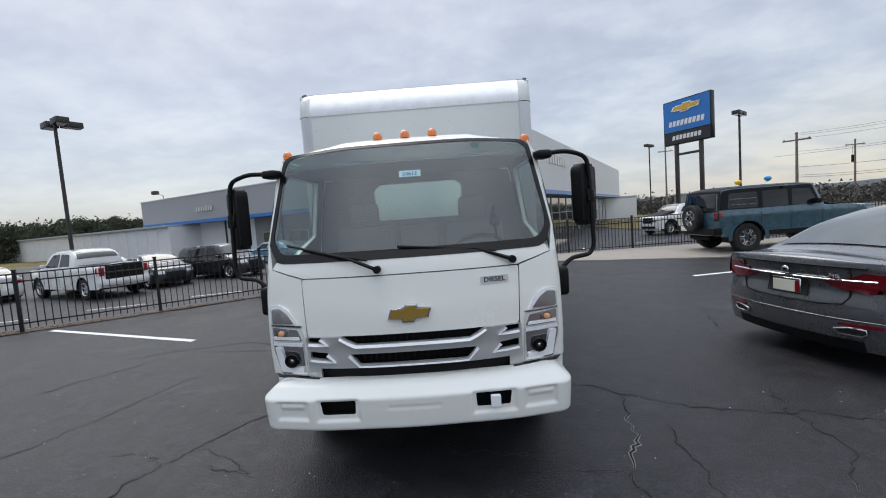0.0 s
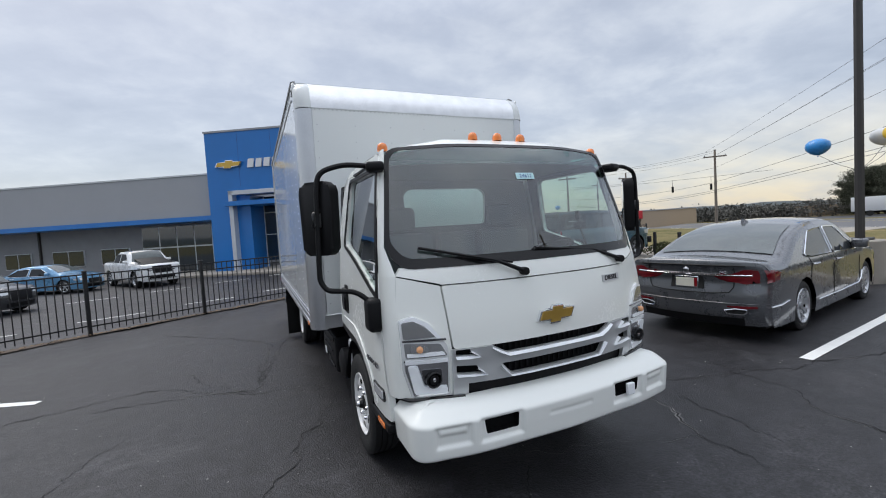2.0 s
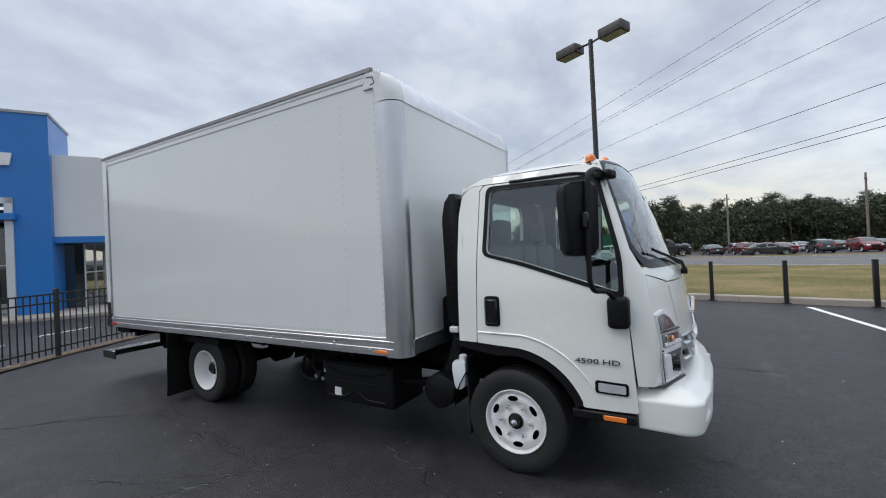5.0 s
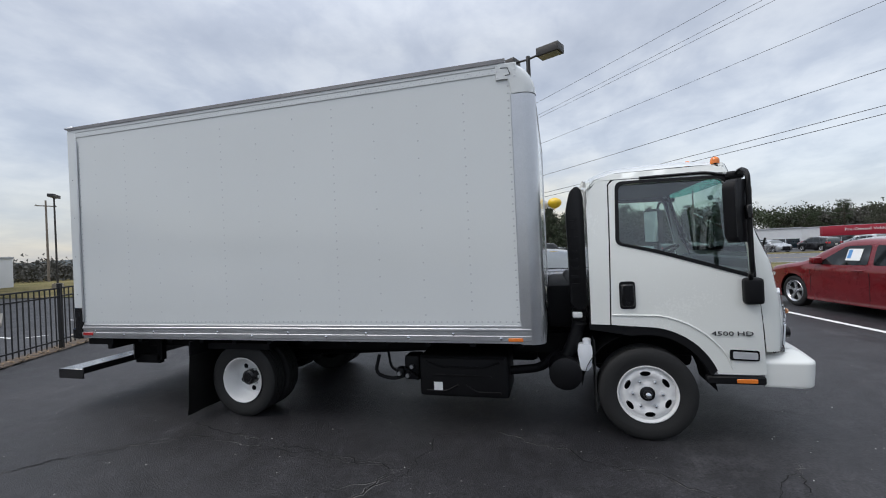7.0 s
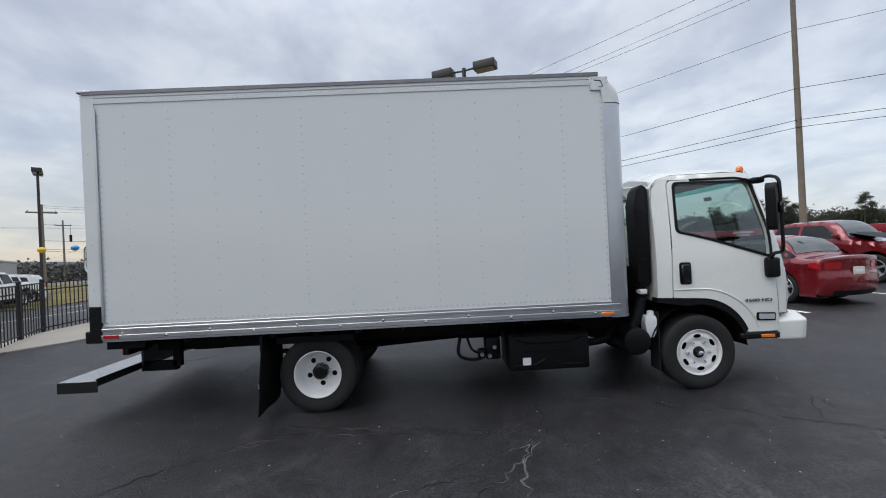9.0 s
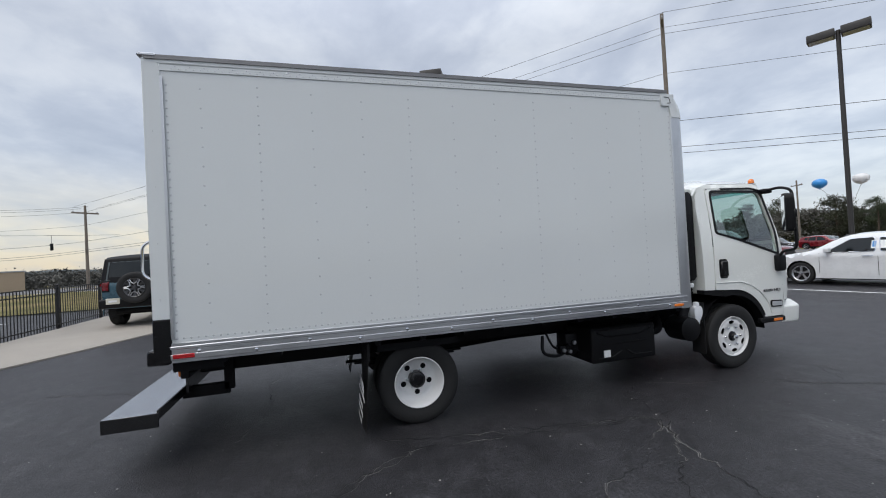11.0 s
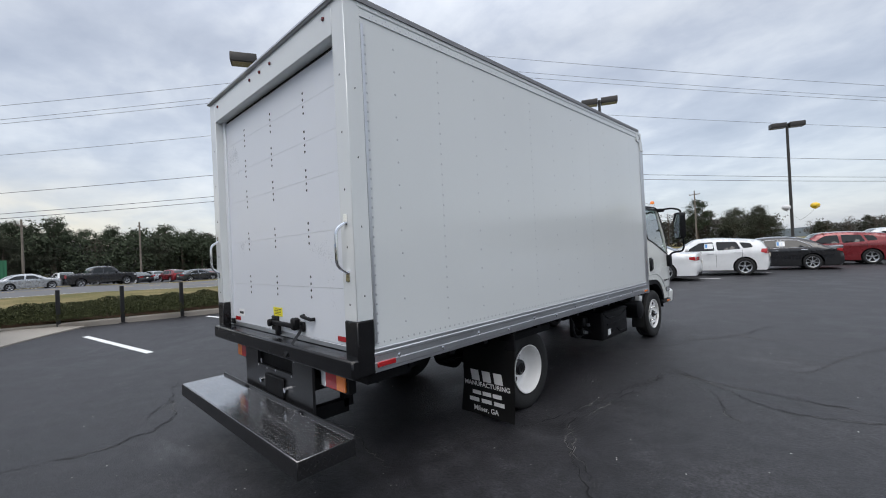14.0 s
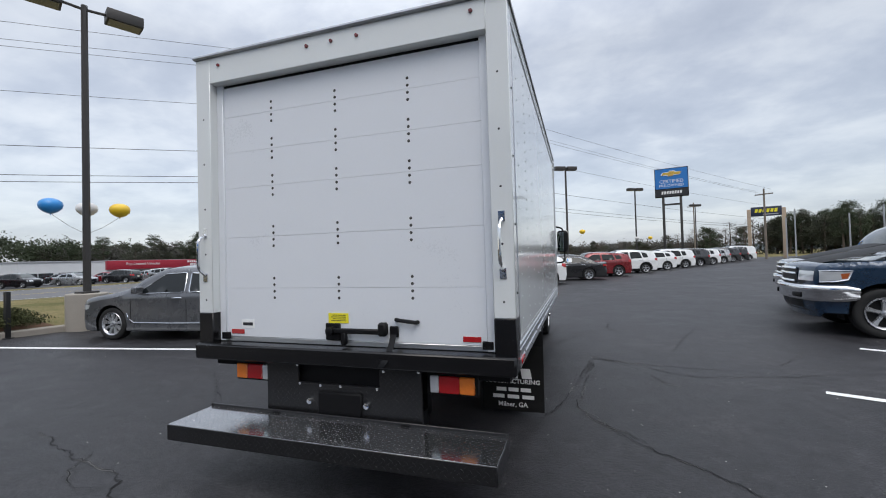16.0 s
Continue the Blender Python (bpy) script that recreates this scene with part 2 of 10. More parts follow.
def ground_material():
    """Rough grass, winter brown and dull green."""
    m = bpy.data.materials.new("winter_grass")
    m.use_nodes = True
    node = nodes_of(m.node_tree)
    co = node("ShaderNodeTexCoord").outputs["Object"]
    a = node("ShaderNodeTexNoise", ins={"Vector": co, "Scale": 0.25, "Detail": 6.0, "Roughness": 0.65}).outputs["Fac"]
    b = node("ShaderNodeTexNoise", ins={"Vector": co, "Scale": 14.0, "Detail": 5.0, "Roughness": 0.75}).outputs["Fac"]
    s = node("ShaderNodeMath", operation="MULTIPLY_ADD", ins={0: b, 1: 0.5, 2: node("ShaderNodeMath", operation="MULTIPLY", ins={0: a, 1: 0.5}).outputs[0]}).outputs[0]
    col = ramp(node, s, (0.32, (0.06, 0.065, 0.025)), (0.47, (0.14, 0.13, 0.055)), (0.56, (0.24, 0.19, 0.095)), (0.7, (0.36, 0.27, 0.16)))
    bn = node("ShaderNodeBump", ins={"Height": b, "Strength": 0.7, "Distance": 0.04})
    p = node("ShaderNodeBsdfPrincipled", ins={"Base Color": col, "Roughness": 0.95, "Normal": bn.outputs[0], "Specular IOR Level": 0.1})
    node("ShaderNodeOutputMaterial", ins={"Surface": p.outputs[0]})
    return m


M_ASPHALT = asphalt_material()
M_GRASS = ground_material()
M_ROAD = material("road_asphalt", (0.13, 0.13, 0.135), 0.85, vary=0.15, scale=0.3, bump=0.2)
M_CONCRETE = material("concrete", (0.33, 0.30, 0.26), 0.85, vary=0.14, scale=0.9, bump=0.25, bump_scale=40)
M_LINE = material("road_paint", (0.80, 0.80, 0.78), 0.7, vary=0.10, scale=5, bump=0.2)
M_CRACK = material("crack_shadow", (0.006, 0.006, 0.007), 0.95, vary=0.3)
M_CRACKLIP = material("crack_lip", (0.24, 0.235, 0.23), 0.95, vary=0.4, scale=12)
M_CABWHITE = material("truck_white_paint", (0.87, 0.885, 0.84), 0.26, vary=0.006, scale=1.2, coat=0.8)
M_BOXWHITE = material("box_white_panel", (0.72, 0.745, 0.74), 0.14, vary=0.02, scale=0.9, coat=0.4)
M_DOORWHITE = material("roll_door_white", (0.74, 0.765, 0.80), 0.3, vary=0.02, scale=1.5)
M_RIVET = material("rivet_heads", (0.54, 0.555, 0.565), 0.4, metal=0.3, vary=0.1)
M_BUMPER = material("bumper_white_paint", (0.87, 0.885, 0.845), 0.32, vary=0.008, scale=2, coat=0.4)
M_ALU = material("brushed_aluminium", (0.60, 0.61, 0.63), 0.33, metal=0.9, vary=0.10, scale=3, bump=0.05, bump_scale=90)
M_ROOFEDGE = material("dull_grey_metal", (0.20, 0.20, 0.205), 0.5, metal=0.4, vary=0.2, scale=5)
M_ALUPLATE = diamond_material("aluminium_chequer_plate", (0.82, 0.83, 0.85), 0.34, 0.8, 0.05)
M_BLACKPLATE = diamond_material("black_chequer_plate", (0.012, 0.012, 0.013), 0.32, 0.0, 0.032)
M_STEPPLATE = diamond_material("step_chequer_plate", (0.42, 0.42, 0.43), 0.15, 0.95, 0.028)
M_BLACK = material("black_plastic", (0.006, 0.006, 0.007), 0.5, vary=0.25, scale=10, bump=0.08, spec=0.24)
M_BLACKGLOSS = material("black_gloss_trim", (0.007, 0.007, 0.008), 0.25, vary=0.1, coat=0.08, spec=0.35)
M_FRAME = material("chassis_black", (0.004, 0.004, 0.005), 0.65, vary=0.4, scale=8, bump=0.15, spec=0.2)
M_RUBBER = material("tyre_rubber", (0.014, 0.014, 0.014), 0.75, vary=0.3, scale=14, bump=0.2, bump_scale=120)
M_FLAP = material("flap_rubber", (0.010, 0.010, 0.010), 0.7, vary=0.3, scale=6)
M_CHROME = material("chrome", (0.80, 0.81, 0.83), 0.09, metal=1.0, vary=0.04)
M_SILVER = material("silver_grille_paint", (0.58, 0.59, 0.595), 0.34, metal=0.45, vary=0.03, coat=0.4)
M_SATIN = material("satin_bright_trim", (0.82, 0.83, 0.83), 0.25, metal=0.3, vary=0.03, coat=0.4)
M_REFLECT = material("lamp_reflector", (0.60, 0.61, 0.62), 0.14, metal=0.9, vary=0.06, scale=20, coat=1.0)
M_LAMPGREY = material("grey_lamp_cover", (0.36, 0.365, 0.37), 0.16, metal=0.6, vary=0.05, coat=1.0)
M_WHEELWHITE = material("white_wheel_paint", (0.80, 0.80, 0.79), 0.35, vary=0.05, scale=8, coat=0.2)
M_GOLD = material("gold_emblem", (0.62, 0.40, 0.09), 0.25, metal=0.6, vary=0.08)
M_AMBERPALE = material("pale_amber_bulb", (0.85, 0.42, 0.20), 0.2, vary=0.08, coat=0.6)
M_AMBER = material("amber_lens", (0.85, 0.22, 0.03), 0.15, vary=0.08, coat=0.6)
M_REDLAMP = material("dark_marker_lens", (0.16, 0.010, 0.012), 0.2, vary=0.1, coat=0.6)
M_RED = material("red_lens", (0.42, 0.012, 0.015), 0.15, vary=0.1, coat=0.6)
M_CLEARLENS = material("clear_lens", (0.72, 0.74, 0.76), 0.08, metal=0.35, vary=0.1, coat=1.0)
M_WHITELENS = material("white_light_bar", (0.92, 0.94, 0.96), 0.2, vary=0.02, coat=0.6)
M_LENSDARK = material("lamp_cavity", (0.10, 0.10, 0.11), 0.12, metal=0.6, vary=0.2, coat=0.8)
M_GLASS = glass_material("windscreen_glass", (0.80, 0.95, 0.90), 0.84, 0.0, 0.12)
M_SHADE = glass_material("windscreen_shade_band", (0.25, 0.72, 0.66), 0.8)
M_REARGLASS = glass_material("cab_rear_glass", (0.82, 0.95, 0.91), 0.9)
M_MIRROR = material("mirror_glass", (0.85, 0.87, 0.88), 0.03, metal=1.0, vary=0.02)
M_INTERIOR = material("grey_vinyl", (0.11, 0.115, 0.12), 0.7, vary=0.15, scale=9, bump=0.15)
M_DASH = material("dark_dashboard", (0.045, 0.047, 0.05), 0.6, vary=0.2, bump=0.1)
M_LABEL = material("paper_label", (0.86, 0.87, 0.86), 0.6, vary=0.03)
M_LABELBLUE = material("pale_blue_label", (0.58, 0.83, 0.85), 0.6, vary=0.03)
M_YELLOW = material("yellow_label", (0.85, 0.75, 0.03), 0.5, vary=0.04)
M_INK = material("black_ink", (0.02, 0.02, 0.025), 0.6, vary=0.1)
M_BLUEINK = material("blue_ink", (0.03, 0.10, 0.32), 0.6, vary=0.1)
M_WHITEINK = material("white_ink", (0.80, 0.80, 0.80), 0.6, vary=0.05)
M_REDINK = material("red_ink", (0.55, 0.03, 0.04), 0.6, vary=0.1)
M_BLUESIGN = material("blue_cladding", (0.012, 0.17, 0.52), 0.35, vary=0.06, scale=0.6, coat=0.2)
M_GREYCLAD = material("grey_cladding", (0.36, 0.37, 0.39), 0.55, vary=0.05, scale=0.5)
M_WHITECLAD = material("white_metal_siding", (0.70, 0.71, 0.72), 0.6, vary=0.05, scale=0.7)
M_BLOCK = material("grey_block_wall", (0.26, 0.265, 0.275), 0.85, vary=0.12, scale=1.2, bump=0.3, bump_scale=30)
M_SHOPGLASS = material("dark_shop_glass", (0.012, 0.022, 0.028), 0.04, vary=0.3, scale=0.4, coat=1.0, spec=0.8)
M_MULLION = material("aluminium_mullion", (0.62, 0.64, 0.66), 0.45, metal=0.3, vary=0.05)
M_FENCE = material("fence_black_powdercoat", (0.012, 0.012, 0.013), 0.45, vary=0.2)
M_POLE = material("bronze_pole_paint", (0.035, 0.032, 0.030), 0.5, vary=0.2, scale=3)
M_WOODPOLE = material("weathered_pole_wood", (0.20, 0.17, 0.14), 0.9, vary=0.25, scale=2.5, bump=0.4, bump_scale=25)
M_WIRE = material("cable", (0.05, 0.05, 0.055), 0.7, vary=0.1)
M_BARK = material("pine_bark", (0.085, 0.065, 0.05), 0.95, vary=0.35, scale=3, bump=0.5, bump_scale=14)
M_PINE = material("pine_needles", (0.058, 0.072, 0.045), 0.9, vary=0.35, scale=0.5, island=0.22, spec=0.15)
M_PINE2 = material("mixed_foliage", (0.066, 0.071, 0.050), 0.9, vary=0.35, scale=0.5, island=0.25, spec=0.15)
M_TWIG = material("bare_twigs", (0.13, 0.11, 0.095), 0.95, vary=0.35, scale=2, island=0.3, spec=0.1)
# bare woods with grey distance haze mixed into the colour
M_FARWOOD = material("hazy_winter_woodland", (0.115, 0.113, 0.102), 0.95, vary=0.35, scale=0.25, island=0.2, spec=0.05)
M_SHRUB = material("evergreen_shrub", (0.060, 0.066, 0.030), 0.9, vary=0.4, scale=5, island=0.45, spec=0.15)
M_MULCH = material("red_brown_mulch", (0.115, 0.070, 0.046), 0.95, vary=0.4, scale=3, bump=0.6, bump_scale=45, spec=0.1)
# the blue-grey of distance haze is put into the hill colour
M_HILL = material("hazy_wooded_hill", (0.10, 0.115, 0.12), 1.0, vary=0.25, scale=0.02, bump_scale=0.15, spec=0.05)
# ---- modelling tools ----
from mathutils.geometry import delaunay_2d_cdt


def smooth(me, angle=40):
    for p in me.polygons:
        p.use_smooth = True
    bm = bmesh.new()
    bm.from_mesh(me)
    for e in bm.edges:
        if len(e.link_faces) == 2 and e.calc_face_angle(0) > radians(angle):
            e.smooth = False
    bm.to_mesh(me)
    bm.free()


def part(name, bm, mat, parent=None, label="", angle=40, at=None):
    """One mesh object from a bmesh, under a thing or a part (or a thing of its own without a parent)."""
    me = bpy.data.meshes.new(name)
    bmesh.ops.recalc_face_normals(bm, faces=bm.faces[:])
    bm.to_mesh(me)
    bm.free()
    me.materials.append(mat)
    if angle:
        smooth(me, angle)
    ob = new(name, me)
    if parent is not None:
        ob.parent = parent
    if at is not None:
        ob.matrix_basis = at
    if label:
        tagged(ob, label)
    return ob


def thing(name, label, category, group="", kind="", at=None):
    ob = new(name)
    ob.empty_display_size = 0.2
    if at is not None:
        ob.matrix_basis = at
    return tagged(ob, label, category, group, kind)


def box(bm, x0, x1, y0, y1, z0, z1, bevel=0.0, m=None, seg=2):
    vs = [bm.verts.new(p) for p in ((x0, y0, z0), (x1, y0, z0), (x1, y1, z0), (x0, y1, z0), (x0, y0, z1), (x1, y0, z1), (x1, y1, z1), (x0, y1, z1))]
    fs = [bm.faces.new([vs[i] for i in f]) for f in ((0, 3, 2, 1), (4, 5, 6, 7), (0, 1, 5, 4), (1, 2, 6, 5), (2, 3, 7, 6), (3, 0, 4, 7))]
    if m is not None:
        bmesh.ops.transform(bm, matrix=m, verts=vs)
    if bevel:
        edges = list({e for f in fs for e in f.edges})
        bmesh.ops.bevel(bm, geom=edges, offset=bevel, segments=1 if bevel < 0.013 else seg, profile=0.5, affect="EDGES")
    return bm


def tube(bm, pts, r, n=8, cap=True):
    """A round bar along points; r may be one radius or one per point."""
    pts = [Vector(p) for p in pts]
    rs = r if isinstance(r, (list, tuple)) else [r] * len(pts)
    rings, side = [], None
    for i, p in enumerate(pts):
        d = (pts[min(i + 1, len(pts) - 1)] - pts[max(i - 1, 0)]).normalized()
        if side is None:
            side = d.orthogonal().normalized()
        else:
            side = (side - d * side.dot(d)).normalized()
        other = d.cross(side)
        rings.append([bm.verts.new(p + (side * math.cos(a) + other * math.sin(a)) * rs[i]) for a in (2 * math.pi * k / n for k in range(n))])
    for a, b in zip(rings, rings[1:]):
        for k in range(n):
            bm.faces.new((a[k], a[(k + 1) % n], b[(k + 1) % n], b[k]))
    if cap:
        bm.faces.new(rings[0][::-1])
        bm.faces.new(rings[-1])
    return bm


def bend(pts, r=0.05, n=4):
    """Rounds the corners of a line of points."""
    pts = [Vector(p) for p in pts]
    out = [pts[0]]
    for a, b, c in zip(pts, pts[1:], pts[2:]):
        u, v = (a - b), (c - b)
        k = min(r, u.length * 0.45, v.length * 0.45)
        p, q = b + u.normalized() * k, b + v.normalized() * k
        for i in range(n + 1):
            t = i / n
            out.append(p * (1 - t) ** 2 + b * 2 * t * (1 - t) + q * t * t)
    return out + [pts[-1]]


def lathe(bm, profile, n=32, axis="x", centre=(0, 0, 0), closed=False):
    """Turns a profile of (along, radius) round an axis."""
    c = Vector(centre)
    rings = []
    for along, r in profile:
        ring = []
        for k in range(n):
            a = 2 * math.pi * k / n
            u, v = r * math.cos(a), r * math.sin(a)
            ring.append(bm.verts.new(c + Vector({"x": (along, u, v), "y": (u, along, v), "z": (u, v, along)}[axis])))
        rings.append(ring)
    for a, b in zip(rings, rings[1:]):
        for k in range(n):
            bm.faces.new((a[k], a[(k + 1) % n], b[(k + 1) % n], b[k]))
    if not closed:
        for ring in (rings[0][::-1], rings[-1]):
            if profile[0][1] > 1e-4:
                bm.faces.new(ring)
    return bm


def inside(p, poly):
    x, y = p
    hit = False
    for (x1, y1), (x2, y2) in zip(poly, poly[1:] + poly[:1]):
        if (y1 > y) != (y2 > y) and x < (x2 - x1) * (y - y1) / (y2 - y1) + x1:
            hit = not hit
    return hit


def dense(poly, step):
    out = []
    for (x1, y1), (x2, y2) in zip(poly, poly[1:] + poly[:1]):
        n = max(1, int(math.hypot(x2 - x1, y2 - y1) / step + 0.5))
        out += [(x1 + (x2 - x1) * i / n, y1 + (y2 - y1) * i / n) for i in range(n)]
    return out


def rounded(poly, r, n=4):
    """A polygon with rounded corners; r may be a list."""
    out, m = [], len(poly)
    for i in range(m):
        k = r[i] if isinstance(r, (list, tuple)) else r
        b, a, c = Vector(poly[i]), Vector(poly[i - 1]), Vector(poly[(i + 1) % m])
        u, v = a - b, c - b
        k = min(k, u.length * 0.45, v.length * 0.45)
        if k < 1e-4:
            out.append(tuple(b))
            continue
        p, q = b + u.normalized() * k, b + v.normalized() * k
        for j in range(n + 1):
            t = j / n
            w = p * (1 - t) ** 2 + b * 2 * t * (1 - t) + q * t * t
            out.append((w.x, w.y))
    return out


def patch(bm, outline, fmap, holes=(), step=0.1, thick=0.0, away=None):
    """Fills a flat outline (with holes) and lays it on a curved surface by fmap(u, v). thick: depth, along -away(u, v) or the normal."""
    loops = [dense(outline, step)] + [dense(h, step) for h in holes]
    pts, edges = [], []
    for loop in loops:
        base = len(pts)
        pts += loop
        edges += [(base + i, base + (i + 1) % len(loop)) for i in range(len(loop))]
    xs, ys = [p[0] for p in outline], [p[1] for p in outline]
    rim = list(pts)
    gx, gy = np.arange(min(xs) + step * 0.5, max(xs), step), np.arange(min(ys) + step * 0.5, max(ys), step)
    arr = np.array(rim)
    for i, x in enumerate(gx):
        for y in gy + (step * 0.5 if i % 2 else 0):
            if inside((x, y), loops[0]) and not any(inside((x, y), h) for h in loops[1:]):
                if ((arr - (x, y)) ** 2).sum(1).min() > (step * 0.45) ** 2:
                    pts.append((x, y))
    vs, _, fs, *_ = delaunay_2d_cdt([Vector(p) for p in pts], edges, [], 0, 1e-6)
    keep = []
    for f in fs:
        c = sum((vs[i] for i in f), Vector((0, 0))) / len(f)
        if inside(c, loops[0]) and not any(inside(c, h) for h in loops[1:]):
            keep.append(f)
    made = [bm.verts.new(fmap(v.x, v.y)) for v in vs]
    faces = []
    for f in keep:
        try:
            faces.append(bm.faces.new([made[i] for i in f]))
        except ValueError:
            pass
    loose = [v for v in made if not v.link_faces]
    bmesh.ops.delete(bm, geom=loose, context="VERTS")
    if thick:
        d = Vector(away) * thick
        bmesh.ops.recalc_face_normals(bm, faces=faces)
        got = bmesh.ops.extrude_face_region(bm, geom=faces)
        bmesh.ops.translate(bm, vec=d, verts=[g for g in got["geom"] if isinstance(g, bmesh.types.BMVert)])
    return bm


def prism(bm, poly, axis, a, b, bevel=0.0):
    """A flat polygon drawn out along an axis from a to b."""
    def at(p, w):
        return {"x": (w, p[0], p[1]), "y": (p[0], w, p[1]), "z": (p[0], p[1], w)}[axis]
    lo = [bm.verts.new(at(p, a)) for p in poly]
    hi = [bm.verts.new(at(p, b)) for p in poly]
    n = len(poly)
    fs = [bm.faces.new(lo[::-1]), bm.faces.new(hi)]
    fs += [bm.faces.new((lo[i], lo[(i + 1) % n], hi[(i + 1) % n], hi[i])) for i in range(n)]
    if bevel:
        edges = list({e for f in fs[:2] for e in f.edges})
        bmesh.ops.bevel(bm, geom=edges, offset=bevel, segments=2, profile=0.5, affect="EDGES")
    return bm


def dots(bm, places, normal, r=0.006, h=0.004, n=6):
    """Rivet heads: small flat domes."""
    nv = Vector(normal)
    s = nv.orthogonal().normalized()
    t = nv.cross(s)
    for p in places:
        p = Vector(p)
        lo = [bm.verts.new(p + (s * math.cos(a) + t * math.sin(a)) * r) for a in (2 * math.pi * k / n for k in range(n))]
        top = bm.verts.new(p + nv * h)
        for k in range(n):
            bm.faces.new((lo[k], lo[(k + 1) % n], top))
    return bm


def writing(name, text, size, mat, at, parent=None, depth=0.002, wide=1.0, bold=0.0, category="", label="", centre=True):
    """Raised lettering in the built-in font, as a mesh."""
    cu = bpy.data.curves.new(name, "FONT")
    cu.body, cu.size, cu.extrude, cu.offset = text, size, depth, bold
    cu.align_x = "CENTER" if centre else "LEFT"
    cu.align_y = "CENTER"
    cu.resolution_u = 2
    tmp = bpy.data.objects.new(name + "_curve", cu)
    scene.collection.objects.link(tmp)
    bpy.context.view_layer.update()
    me = bpy.data.meshes.new_from_object(tmp.evaluated_get(bpy.context.evaluated_depsgraph_get()))
    bpy.data.objects.remove(tmp)
    bpy.data.curves.remove(cu)
    me.name = name
    me.materials.clear()
    me.materials.append(mat)
    for v in me.vertices:
        v.co.x *= wide
    ob = new(name, me)
    if parent is not None:
        ob.parent = parent
    ob.matrix_basis = at
    if category:
        tagged(ob, label, category)
    return ob


def uv_planar(ob, axes=(0, 1)):
    me = ob.data
    uv = me.uv_layers.new(name="UVMap")
    for loop in me.loops:
        co = me.vertices[loop.vertex_index].co
        uv.data[loop.index].uv = (co[axes[0]], co[axes[1]])
    return ob


def arc(cx, cy, r, a0, a1, n=12):
    return [(cx + r * math.cos(radians(a0 + (a1 - a0) * i / n)), cy + r * math.sin(radians(a0 + (a1 - a0) * i / n))) for i in range(n + 1)]


def lerp_at(table, x):
    """Piecewise-linear reading of a table of (x, value)."""
    if x <= table[0][0]:
        return table[0][1]
    for (a, va), (b, vb) in zip(table, table[1:]):
        if x <= b:
            return va + (vb - va) * (x - a) / (b - a)
    return table[-1][1]


def emblem_outline(w, h):
    """A slanted cross: a wide bar with a taller middle block."""
    s = 0.12 * w
    return [(-w / 2 - s * 0.1, -h * 0.28), (-w * 0.17, -h * 0.28), (-w * 0.19, -h / 2), (w * 0.10, -h / 2), (w * 0.12, -h * 0.28), (w / 2 - s * 0.6, -h * 0.28),
            (w / 2 + s * 0.1, h * 0.28), (w * 0.17, h * 0.28), (w * 0.19, h / 2), (-w * 0.10, h / 2), (-w * 0.12, h * 0.28), (-w / 2 + s * 0.6, h * 0.28)]


def emblem(parent, at, w, h, depth=0.02, name="emblem"):
    bm = prism(bmesh.new(), emblem_outline(w, h), "z", 0, depth, bevel=min(w, h) * 0.03)
    rim = part(name, bm, M_CHROME, parent, "chrome-edged gold cross emblem", 30, at)
    bm = prism(bmesh.new(), emblem_outline(w * 0.90, h * 0.80), "z", depth * 0.5, depth * 1.25)
    part("emblem_face", bm, M_GOLD, rim, "gold face", 30)
    return rim
# ---- ground ----
def slope(x, y):
    """Height of the ground: the lot is level; beyond the fence it drops half a metre to the dealer's lower lot, and the land falls away past the road."""
    d = (-(x + 8.56) * 0.477 + (y - 5.8) * 0.879)      # beyond the fence line
    if x > 3.0:
        d = min(d, y - 12.4)
    drop = -0.5 * min(1.0, max(0.0, (d - 0.3) / 4.0))
    far = -0.014 * min(60.0, max(0.0, x - 45.0))
    fall = -0.016 * min(26.0, max(0.0, x - 13.0)) * min(1.0, max(0.0, (5.0 - y) / 9.0))
    return drop + far + fall


def kerb_x(y):
    return 9.75 + 0.28 * (y - 1.2)


def road_x(y):
    return 30.5 + 0.32 * y


def sheet(name, inside_fn, x0, x1, y0, y1, step, lift, mat, label, category, noise_h=0.0):
    """A surface that follows the ground a little above it, bounded in y and by two lines in x."""
    bm = bmesh.new()
    ny = max(1, int((y1 - y0) / step))
    rows = []
    for j in range(ny + 1):
        y = y0 + (y1 - y0) * j / ny
        a, b = x0(y), x1(y)
        nx = max(2, int(abs(b - a) / step / 1.5)) if j == 0 else len(rows[0]) - 1
        rows.append([bm.verts.new((a + (b - a) * i / nx, y, slope(a + (b - a) * i / nx, y) + lift(i / nx, y) + noise_h * noise.noise((a + (b - a) * i / nx, y, 0)))) for i in range(nx + 1)])
    for p, q in zip(rows, rows[1:]):
        for i in range(len(p) - 1):
            bm.faces.new((p[i], p[i + 1], q[i + 1], q[i]))
    return tagged(part(name, bm, mat, angle=60), label, category, kind="structure")


